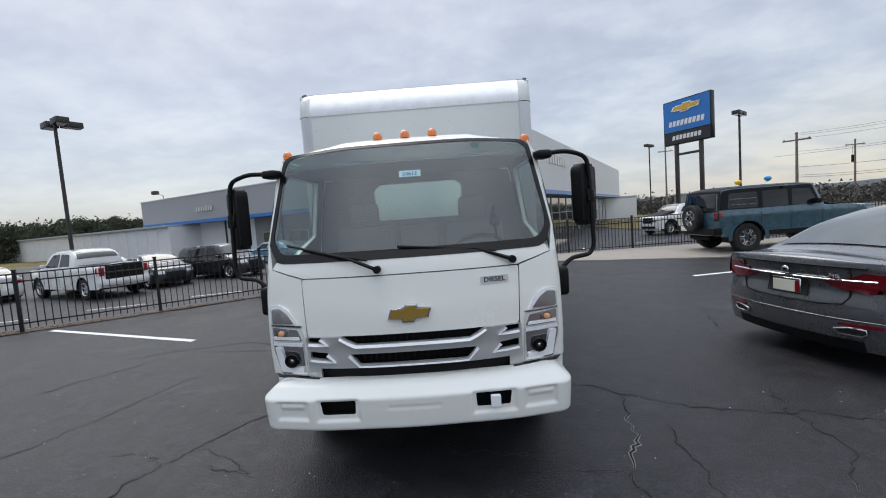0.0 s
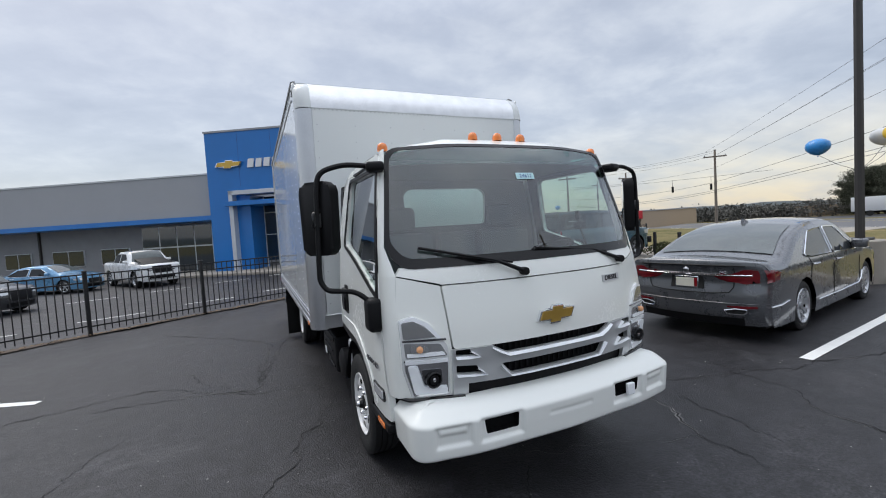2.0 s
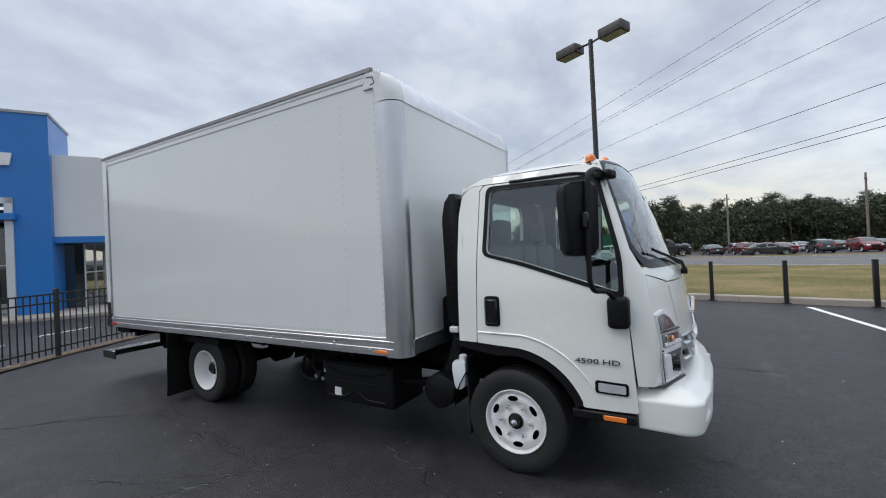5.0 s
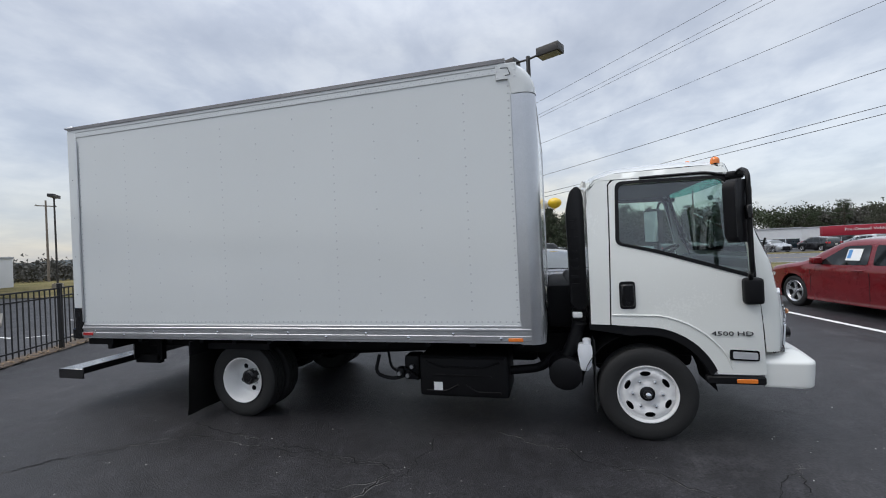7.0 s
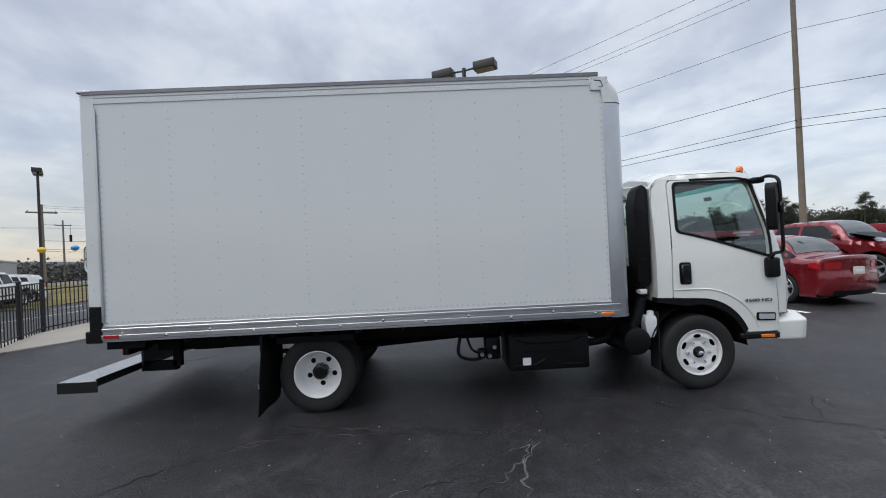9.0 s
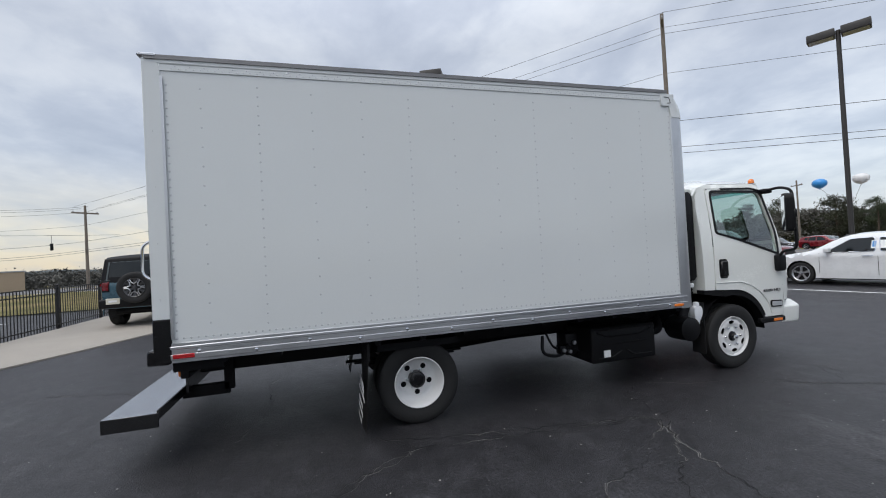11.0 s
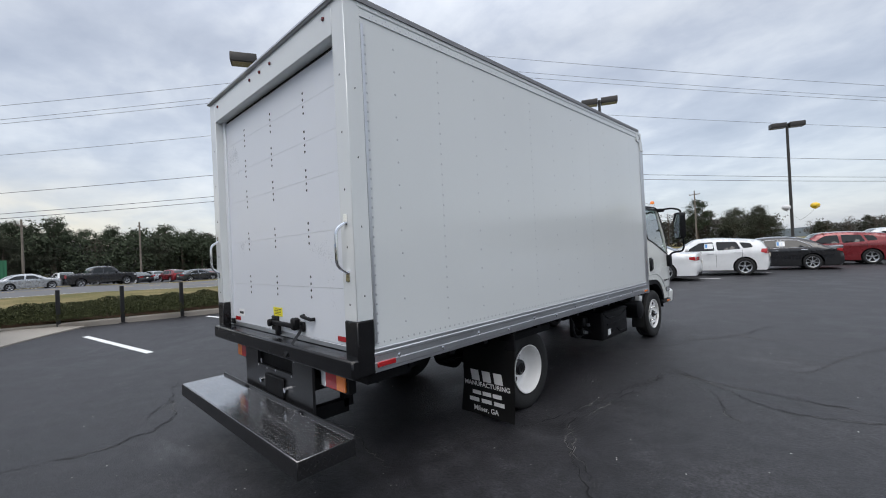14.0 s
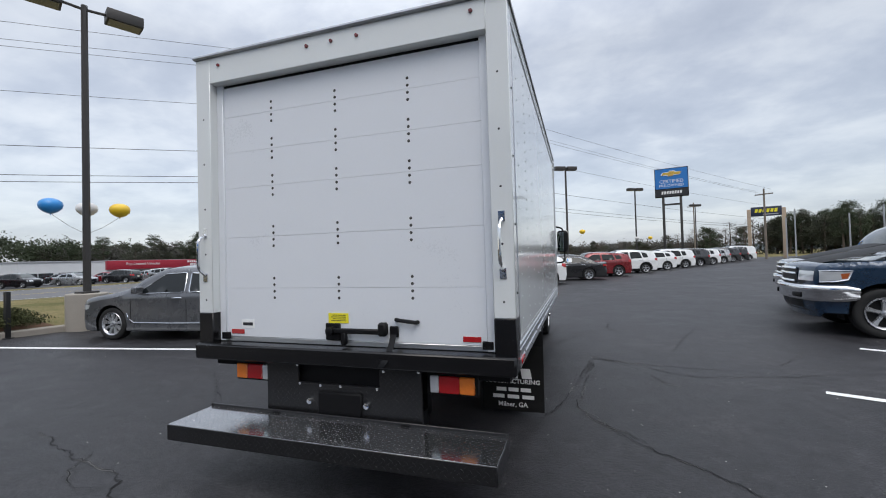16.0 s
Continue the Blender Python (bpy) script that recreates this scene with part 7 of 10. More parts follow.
        if clad:
            for cx in (xf, xr):
                inner, outer = arc(cx, r, ar - 0.01, -8, 188, 14), arc(cx, r, ar + clad[1], -8, 188, 14)
                bm = patch(bmesh.new(), inner + outer[::-1], lambda u, v: sk.side(u, v, s, 0.02), (), 0.12)
                bmesh.ops.solidify(bm, geom=bm.faces[:], thickness=0.02)
                part("wheel_arch_trim", bm, clad[0], car)
            bm = patch(bmesh.new(), [(xf - ar, low - 0.01), (xf - ar, low + 0.12), (xr + ar, low + 0.12), (xr + ar, low - 0.01)], lambda u, v: sk.side(u, v, s, 0.01), (), 0.3)
            part("sill_trim", bm, M_BLACK, car)

    def over_patch(nm, i0, i1, u0, u1, mat, off=0.006, lb="", k=10, shape=None, parent=None):
        bm = bmesh.new()
        m = 10
        g = [[bm.verts.new(sk.over(i0 + (i1 - i0) * a / m, (u0 + (u1 - u0) * b / k) * (shape(a / m) if shape else 1.0), off)) for b in range(k + 1)] for a in range(m + 1)]
        for p, q in zip(g, g[1:]):
            for j in range(k):
                bm.faces.new((p[j], p[j + 1], q[j + 1], q[j]))
        return part(nm, bm, mat, parent or car, lb, 60)
    # screens: (x low, x high) for the windscreen and the rear window
    for (xa, xb), nm in zip(screens, ("windscreen", "rear_window")):
        lo, hi = (0, n // 2 + 2) if nm == "windscreen" else (n // 2 - 4, n - 1)
        i0, i1 = sk.where(xa, lo, hi), sk.where(xb, lo, hi)
        over_patch(nm, i0, i1, -0.93, 0.93, M_SCREENGLASS, 0.012)
    # lamps and plates
    zf = wheels.get("lamp", (belt - 0.28, belt - 0.12))
    a, b = sk.at_z(zf[0]), sk.at_z(zf[1])
    for s in (-1, 1):
        l_ = over_patch("headlight", a, b, s * 0.58, s * 0.99, M_CLEARLENS, 0.010, "clear headlight", 6)
        bm = patch(bmesh.new(), [(sk.x1 - (0.53 if nose_style == "chrome" else 0.28), zf[0] + 0.03), (sk.x1 - 0.04, zf[0]), (sk.x1 - 0.05, zf[1]), (sk.x1 - (0.58 if nose_style == "chrome" else 0.34), zf[1] - 0.01)], lambda u, v: sk.side(u, v, s, 0.008), (), 0.08)
        part("headlight_side", bm, M_CLEARLENS, l_, "", 60)
    g0, g1 = sk.at_z(wheels.get("grille", (zf[0] - 0.12, zf[1]))[0]), sk.at_z(wheels.get("grille", (zf[0] - 0.12, zf[1]))[1])
    gr = over_patch("grille", g0, g1, -0.52, 0.52, M_BLACK, 0.008, "black grille")
    if nose_style == "chrome":
        for t in (0.0, 0.33, 0.66, 1.0):
            i = g0 + (g1 - g0) * t
            part("grille_bar", tube(bmesh.new(), [sk.over(i, u, 0.03) for u in np.linspace(-0.52, 0.52, 9)], 0.022, 6), M_CHROME, gr)
        x1, hw = sk.x1, half
        plan = [(x1 - 0.66, hw + 0.015), (x1 - 0.50, hw + 0.03), (x1 - 0.34, hw + 0.025), (x1 - 0.21, hw - 0.015), (x1 - 0.11, hw - 0.10), (x1 - 0.05, hw - 0.24), (x1 + 0.01, hw - 0.48), (x1 + 0.045, 0.25)]
        plan = [(x, -y) for x, y in plan] + [(x1 + 0.05, 0.0)] + plan[::-1]
        bm = bmesh.new()
        rows = []
        for q, (x, y) in enumerate(plan):
            a_, b_ = plan[max(0, q - 1)], plan[min(len(plan) - 1, q + 1)]
            t_ = Vector((b_[0] - a_[0], b_[1] - a_[1], 0)).normalized()
            n_ = Vector((t_.y, -t_.x, 0))
            thin = 0.72 if q in (0, len(plan) - 1) else 1.0
            rows.append([bm.verts.new(Vector((x, y, 0)) + n_ * o + Vector((0, 0, low + 0.33 + (z - 0.33) * thin))) for o, z in ((-0.05, 0.20), (0.0, 0.19), (0.03, 0.215), (0.045, 0.26), (0.045, 0.34), (0.06, 0.37), (0.065, 0.43), (0.045, 0.465), (-0.05, 0.48))])
        for p, r in zip(rows, rows[1:]):
            for q in range(8):
                bm.faces.new((p[q], r[q], r[q + 1], p[q + 1]))
        bmesh.ops.recalc_face_normals(bm, faces=bm.faces[:])
        cb = part("chrome_bumper", bm, M_CHROME, car, "chrome front bumper", 60)
        for s in (-1, 1):
            part("fog_recess", box(bmesh.new(), -0.01, 0.03, -0.13, 0.13, -0.045, 0.045, 0.02), M_BLACK, cb, "", 40, pose(x1 + 0.025, s * (hw - 0.40), low + 0.29, 0, 0, s * 13))
            bm = patch(bmesh.new(), [(x1 - 0.02, low + 0.49), (x1 - 0.03, zf[0] - 0.03), (x1 - 0.48, zf[0] - 0.02), (x1 - 0.44, low + 0.50)][::s], lambda u, v: sk.side(u, v, s, 0.006), (), 0.06)
            part("lamp_recess", bm, M_BLACK, car, "dark panel under the headlight", 60)
            o = [Vector(sk.side(x, z, s, 0.014)) for x, z in ((x1 - 0.04, zf[1] + 0.012), (x1 - 0.25, zf[1] + 0.018), (x1 - 0.58, zf[1] + 0.005), (x1 - 0.52, zf[0] + 0.03), (x1 - 0.25, zf[0] - 0.012), (x1 - 0.04, zf[0] - 0.016))]
            part("headlight_trim", tube(bmesh.new(), o, 0.011, 6), M_CHROME, car, "chrome strip round the headlight")
            bm = patch(bmesh.new(), [(x1 - 0.42, zf[0] + 0.04), (x1 - 0.40, zf[1] - 0.045), (x1 - 0.54, zf[1] - 0.03), (x1 - 0.50, zf[0] + 0.045)], lambda u, v: sk.side(u, v, s, 0.014), (), 0.06)
            part("side_amber", bm, M_AMBERDARK, car)
    over_patch("lower_intake", sk.at_z(low + 0.06), sk.at_z(low + 0.20), -0.7, 0.7, M_BLACK, 0.006)
    zt = wheels.get("tail", (belt - 0.22, belt - 0.06))
    a, b = sk.at_z(zt[0], False), sk.at_z(zt[1], False)
    for s in (-1, 1) if tail != "own" else ():
        u0 = 0.55 if tail == "wide" else (0.80 if tail == "tall" else 0.66)
        l_ = over_patch("tail_light", a, b, s * u0, s * 0.995, M_RED, 0.010, "red tail light", 6)
        dx = 0.09 if tail == "tall" else 0.30
        bm = patch(bmesh.new(), [(sk.x0 + 0.03, zt[0]), (sk.x0 + dx, zt[0] + (zt[1] - zt[0]) * 0.35), (sk.x0 + dx * 0.9, zt[1]), (sk.x0 + 0.03, zt[1])][::-1], lambda u, v: sk.side(u, v, s, 0.008), (), 0.08)
        part("tail_light_side", bm, M_RED, l_, "", 60)
    if plate:
        i = sk.at_z(wheels.get("plate", zt[0] - 0.02), False)
        x, y, z = sk.over(i, 0.0, 0.03)
        pl = part("licence_plate", box(bmesh.new(), -0.008, 0.008, -0.155, 0.155, -0.08, 0.08, 0.006), M_PLATE, car, "pale licence plate with plain bars", 40, pose(x, 0, z))
        part("plate_bar", box(bmesh.new(), -0.012, -0.008, -0.10, 0.10, -0.025, 0.03), M_LABEL, pl)
    over_patch("rear_valance", sk.at_z(low + 0.02, False), sk.at_z(low + 0.12, False), -0.8, 0.8, M_BLACK, 0.006)
    return car, sk, over_patch


M_SKYPRINT = material("blue_print", (0.10, 0.30, 0.62), 0.6, vary=0.1)


def sedan_line(L, h, hood, deck, cowl, roof_a, roof_b, tailx):
    """Silhouette of a three-box car. Positions are measured from the front."""
    f = L / 2
    return [(f - 0.06, 0.20), (f - 0.01, 0.36), (f, 0.52), (f - 0.05, hood - 0.16), (f - 0.22, hood - 0.06), (f - 0.6, hood), (f - cowl, hood + 0.11), (f - (cowl + roof_a) / 2, h - 0.20), (f - roof_a, h - 0.03), (f - (roof_a + roof_b) / 2, h), (f - roof_b, h - 0.05),
            (f - (roof_b + tailx) / 2, h - 0.19), (f - tailx, deck + 0.01), (-f + 0.10, deck), (-f + 0.02, deck - 0.03), (-f + 0.04, deck - 0.25), (-f, 0.60), (-f, 0.40), (-f + 0.06, 0.22)]


def hatch_line(L, h, hood, cowl, roof_a, roof_b, glass_low):
    f = L / 2
    return [(f - 0.06, 0.22), (f - 0.01, 0.42), (f, 0.60), (f - 0.05, hood - 0.18), (f - 0.2, hood - 0.06), (f - 0.55, hood), (f - cowl, hood + 0.10), (f - (cowl + roof_a) / 2, h - 0.22), (f - roof_a, h - 0.03), (f - (roof_a + roof_b) / 2, h), (f - roof_b, h - 0.06),
            (-f + 0.34, h - 0.16), (-f + 0.12, glass_low), (-f + 0.05, glass_low - 0.15), (-f, 0.62), (-f, 0.45), (-f + 0.07, 0.24)]


def pickup_line(L, h, hood, cowl, roof_a, roof_b, cab_end, rail):
    f = L / 2
    return [(f - 0.10, 0.32), (f - 0.02, 0.50), (f, 0.72), (f - 0.02, hood - 0.16), (f - 0.10, hood - 0.03), (f - 0.5, hood + 0.01), (f - cowl, hood + 0.09), (f - (cowl + roof_a) / 2, h - 0.24), (f - roof_a, h - 0.03), (f - (roof_a + roof_b) / 2, h), (f - roof_b, h - 0.04),
            (f - cab_end + 0.06, h - 0.24), (f - cab_end, rail + 0.06), (f - cab_end - 0.03, rail), (f - cab_end - 0.5, rail), (-f + 0.4, rail), (-f + 0.06, rail), (-f + 0.03, rail - 0.06), (-f + 0.04, 0.85), (-f, 0.72), (-f, 0.58), (-f + 0.08, 0.45)]


def ground_pose(x, y, heading, z=None):
    """A car's place: its middle, and its nose's bearing in degrees from +x."""
    return pose(x, y, slope(x, y) if z is None else z, 0, 0, heading)


def sedan(name, label, x, y, heading, pnt, L=4.85, half=0.92, h=1.44, kind="spoke", spokes=5, trim=M_CHROME, tail="wide", **more):
    f = L / 2
    line = sedan_line(L, h, 0.92, 0.98 if h < 1.46 else 1.02, 1.22, 2.05, 3.25, L - 0.62)
    win = [[(f - 1.55, 0.95), (f - 2.12, h - 0.13), (f - 2.62, h - 0.11), (f - 2.66, 0.97)], [(f - 2.76, 0.97), (f - 2.72, h - 0.11), (f - 3.3, h - 0.15), (f - 3.80, 1.02), (f - 3.6, 0.98)]]
    spec = {"r": 0.335, "front": f - 0.93, "rear": f - 0.93 - L * 0.578, "w": 0.22, "rim": 0.235, "lamp": (0.62, 0.74), "grille": (0.42, 0.68), "tail": (0.76, 0.90), "plate": 0.70, "seams": ((f - 1.42, 0.35, 0.95), (f - 2.71, 0.32, 0.97), (f - 3.66, 0.62, 0.98))}
    return build_car(name, label, "car", ground_pose(x, y, heading), line, L, half, 0.95, 0.20, spec, pnt, win, ((f - 1.30, f - 2.0), (f - 3.36, f - (L - 0.72))), tail=tail, alloy=M_ALLOY, spokes=spokes, style=kind, trim=trim, handles=((f - 2.5, 0.86), (f - 3.5, 0.88)), **more)


def hatch(name, label, x, y, heading, pnt, L=4.45, half=0.90, h=1.62, category="car", spokes=5, **more):
    f = L / 2
    line = hatch_line(L, h, 1.0, 1.05, 1.75, L - 1.05, 1.10)
    win = [[(f - 1.32, 1.03), (f - 1.88, h - 0.14), (f - 2.35, h - 0.12), (f - 2.40, 1.04)], [(f - 2.50, 1.04), (f - 2.46, h - 0.12), (f - 3.15, h - 0.15), (f - 3.30, 1.08)], [(f - 3.38, 1.10), (f - 3.26, h - 0.17), (f - 3.62, h - 0.22), (f - 3.72, 1.13)]]
    spec = {"r": 0.35, "front": f - 0.88, "rear": f - 0.88 - L * 0.59, "w": 0.22, "rim": 0.235, "lamp": (0.72, 0.86), "grille": (0.5, 0.80), "tail": (0.86, 1.06), "plate": 0.78, "seams": ((f - 1.25, 0.38, 1.02), (f - 2.45, 0.36, 1.04), (f - 3.34, 0.75, 1.08))}
    return build_car(name, label, category, ground_pose(x, y, heading), line, L, half, 1.02, 0.17, spec, pnt, win, ((f - 1.12, f - 1.70), (-f + 0.36, -f + 0.14)), spokes=spokes, handles=((f - 2.25, 0.93), (f - 3.2, 0.95)), clad=(M_BLACK, 0.05) if h > 1.6 else None, low=0.22, **more)


def pickup(name, label, x, y, heading, pnt, L=5.9, half=0.99, h=1.94, hood=1.20, alloy=None, spokes=5, chrome=False, z=None, **more):
    f = L / 2
    line = pickup_line(L, h, hood, 1.50, 2.15, 3.55, 3.95, 1.32)
    win = [[(f - 1.75, 1.30), (f - 2.28, h - 0.13), (f - 2.85, h - 0.11), (f - 2.88, 1.32)], [(f - 2.98, 1.32), (f - 2.95, h - 0.11), (f - 3.60, h - 0.13), (f - 3.78, 1.34)]]
    spec = {"r": 0.41, "front": f - 1.0, "rear": f - 4.70, "w": 0.27, "rim": 0.26, "gap": 0.09, "lamp": (hood - 0.30, hood - 0.13), "grille": (hood - 0.46, hood - 0.10), "tail": (0.92, 1.24), "plate": 0.68, "seams": ((f - 1.62, 0.5, 1.28), (f - 2.93, 0.48, 1.32), (f - 3.86, 0.6, 1.32))}
    return build_car(name, label, "pickup", ground_pose(x, y, heading, z), line, L, half, 1.28, 0.20, spec, pnt, win, ((f - 1.58, f - 2.1), (f - 3.66, f - 3.93)), front=0.16, rear=0.06, tail="tall", alloy=alloy, spokes=spokes, nose_style="chrome" if chrome else "plain", handles=((f - 2.65, 1.2), (f - 3.55, 1.2)), open_bed=(-f + 0.12, f - 4.05), low=0.40, **more)


def stall_cars():
    # the grey saloon beside the truck
    car, sk, over = sedan("grey_sedan", "dark grey saloon car with chrome trim beside the truck", 6.25, 2.27, 8.8, P_GREY, 5.10, 0.95, 1.47, "twin", 9, M_CHROME, "own", plate=False, step=0.08, fine=7, rolled=True)

    def tail_panel(nm, poly, mat, off, lb="", parent=None, step=0.05):
        bm = patch(bmesh.new(), poly, lambda u, v: sk.over(sk.at_z(v, False), u, off), (), step)
        bmesh.ops.solidify(bm, geom=bm.faces[:], thickness=0.008)
        return part(nm, bm, mat, parent or car, lb, 50)

    def tail_line(nm, pts, off, r, mat, lb="", parent=None):
        o = [Vector(sk.over(sk.at_z(z, False), u, off)) for u, z in pts]
        return part(nm, tube(bmesh.new(), o, r, 6), mat, parent or car, lb)
    zs = 0.862
    tail_line("chrome_strip", [(u, zs) for u in np.linspace(-0.90, 0.90, 19)], 0.024, 0.011, M_CHROME, "chrome strip across the tail")
    tail_line("boot_lip", [(u, 0.985 - 0.012 * u * u) for u in np.linspace(-0.86, 0.86, 15)], 0.012, 0.010, M_BLACK, "dark line under the boot edge")
    tail_line("boot_seam", [(-0.70, 0.96), (-0.685, 0.86), (-0.67, 0.70), (-0.62, 0.635), (-0.4, 0.615), (0, 0.61), (0.4, 0.615), (0.62, 0.635), (0.67, 0.70), (0.685, 0.86), (0.70, 0.96)], 0.002, 0.007, M_UNDER)
    tail_line("bumper_crease", [(u, 0.50) for u in np.linspace(-0.98, 0.98, 15)], 0.001, 0.004, P_GREY)
    for s in (-1, 1):
        l_ = tail_panel("tail_light", [(s * u, z) for u, z in ((0.40, 0.850), (0.62, 0.875), (0.80, 0.925), (0.985, 0.93), (0.985, 0.765), (0.80, 0.755), (0.58, 0.775), (0.46, 0.815))][::s], M_TAILRED, 0.012, "tapered dark red tail light")
        tail_panel("lamp_band", [(s * u, z) for u, z in ((0.60, 0.845), (0.985, 0.845), (0.985, 0.82), (0.60, 0.825))][::s], M_REDDARK, 0.018, "", l_)
        x0 = sk.x0
        bm = patch(bmesh.new(), [(x0 + 0.02, 0.765), (x0 + 0.02, 0.93), (x0 + 0.16, 0.925), (x0 + 0.34, 0.885), (x0 + 0.30, 0.80)], lambda u, v: sk.side(u, v, s, 0.010), (), 0.06)
        part("tail_light_side", bm, M_TAILRED, l_, "", 60)
        rim = [(0.56, 0.415), (0.60, 0.375), (0.80, 0.372), (0.845, 0.40), (0.84, 0.432), (0.70, 0.438)]
        ex = tail_panel("exhaust_hole", [(s * u, z) for u, z in rim][::s], M_UNDER, 0.012)
        tail_line("exhaust_tip", [(s * u, z) for u, z in rim + rim[:1]], 0.022, 0.010, M_CHROME, "wide chrome exhaust surround", ex)
        tail_panel("rear_reflector", [(s * u, z) for u, z in ((0.60, 0.470), (0.97, 0.478), (0.97, 0.458), (0.60, 0.452))][::s], M_TAILRED, 0.012, "thin red reflector")
        o = [Vector(sk.side(x, z, s, 0.008)) for x, z in ((x0 + 0.06, 0.47), (x0 + 0.35, 0.475), (x0 + 0.62, 0.50))]
        part("side_strip", tube(bmesh.new(), o, 0.010, 6), M_CHROME, car)
        o = [Vector(sk.side(x, z, s, 0.008)) for x, z in ((-0.85, 0.36), (0.2, 0.355), (1.05, 0.37), (1.17, 0.44), (1.22, 0.56))]
        part("sill_strip", tube(bmesh.new(), o, 0.012, 6), M_CHROME, car, "chrome strip along the sill")
    x, y, z = sk.over(sk.at_z(0.745, False), 0.0, 0.03)
    tail_panel("plate_recess", [(-0.27, 0.66), (0.27, 0.66), (0.25, 0.835), (-0.25, 0.835)], M_UNDER, 0.006)
    pl = part("licence_plate", box(bmesh.new(), -0.008, 0.008, -0.155, 0.155, -0.08, 0.08, 0.006), M_CHROME, car, "pale licence plate in a chrome frame", 40, pose(x, 0, z))
    part("plate_bar", box(bmesh.new(), -0.013, -0.008, -0.10, 0.135, -0.06, 0.055), M_PLATE, pl)
    part("plate_mark", box(bmesh.new(), -0.013, -0.008, -0.140, -0.105, -0.06, 0.055), M_REDDARK, pl)
    x, y, z = sk.over(sk.at_z(0.92, False), 0, 0.02)
    part("tail_badge", lathe(bmesh.new(), [(-0.006, 0.041), (-0.014, 0.036), (-0.016, 0.03), (-0.0165, 0.001)], 16, "x", (x, 0, z)), M_CHROME, car, "round badge")
    x, y, z = sk.over(sk.at_z(0.90, False), -0.55, 0.02)
    writing("tail_lettering", "740i", 0.052, M_CHROME, pose(x - 0.012, y, z, 84, 0, -90), car, 0.004, 1.15)
    bm = bmesh.new()
    prism(bm, [(-0.60, 1.475), (-0.80, 1.455), (-0.78, 1.54)], "y", -0.02, 0.02)
    part("roof_fin", bm, P_GREY, car)
    # the red saloon and the row beyond it
    sedan("red_sedan", "deep red compact saloon parked in a marked bay", 5.35, -4.35, 12, P_RED, 4.38, 0.86, 1.45, "twin", 5, None, stickers=(0.0, 1.05), fine=6, rolled=True)
    sedan("white_sedan", "white saloon with price sheet in the window", 3.25, -9.55, 10, P_WHITE, 4.93, 0.92, 1.46, "spoke", 5, M_CHROME, stickers=(-0.1, 1.05))
    def row_x(y):
        return 1.2 + 0.52 * (y + 12.6)
    hatch("white_hatchback", "white hatchback parked in the row", row_x(-12.6), -12.6, 14, P_WHITE, 4.3, 0.88, 1.52, stickers=(0.1, 1.12))
    sedan("black_sedan", "black saloon parked in the row", row_x(-16.1), -16.1, 14, P_BLACK, 4.9, 0.92, 1.45, "spoke", 7, M_CHROME, stickers=(-0.1, 1.05))
    row = [("red_crossover", "deep red crossover parked in the row", P_RED, 4.45, 1.55), ("white_crossover", "white crossover parked in the row", P_WHITE, 4.5, 1.66), ("white_hatchback", "white hatchback parked in the row", P_WHITE, 4.3, 1.55), ("white_crossover", "white crossover parked in the row", P_WHITE, 4.6, 1.68),
           ("dark_suv", "dark grey sport utility car in the row", P_DARK, 4.7, 1.72), ("white_crossover", "white crossover parked in the row", P_WHITE, 4.5, 1.66), ("silver_crossover", "silver crossover parked in the row", P_SILVER, 4.5, 1.64), ("dark_suv", "dark grey sport utility car in the row", P_DARK, 4.7, 1.72), ("black_suv", "black sport utility car in the row", P_BLACK, 4.7, 1.7), ("white_van", "white van at the end of the row", P_WHITE, 5.0, 1.95)]
    for k, (nm, lb, pn, L, h) in enumerate(row):
        y = -19.8 - 4.1 * k
        hatch(nm, lb, row_x(y), y, 14, pn, L, 0.92, h, "car" if "van" not in nm else "van")
    # behind the red saloon: pickup with red cab
    pickup("red_pickup", "dark red pickup seen behind the saloon", 8.6, -9.2, 196, P_RED, 5.6, 0.97, 1.85, 1.15)
    # trucks nose-on across the lane
    pickup("blue_pickup", "navy blue pickup with chrome bumper and grille", -8.36, 0.21, -8, P_NAVY, 5.9, 1.0, 1.96, 1.24, None, 5, True, step=0.055, fine=7)
    pickup("grey_pickup", "grey pickup with chrome bumper in the next bay", -9.35, -2.65, -8, P_SILVER, 5.9, 1.0, 1.96, 1.24, None, 5, True)


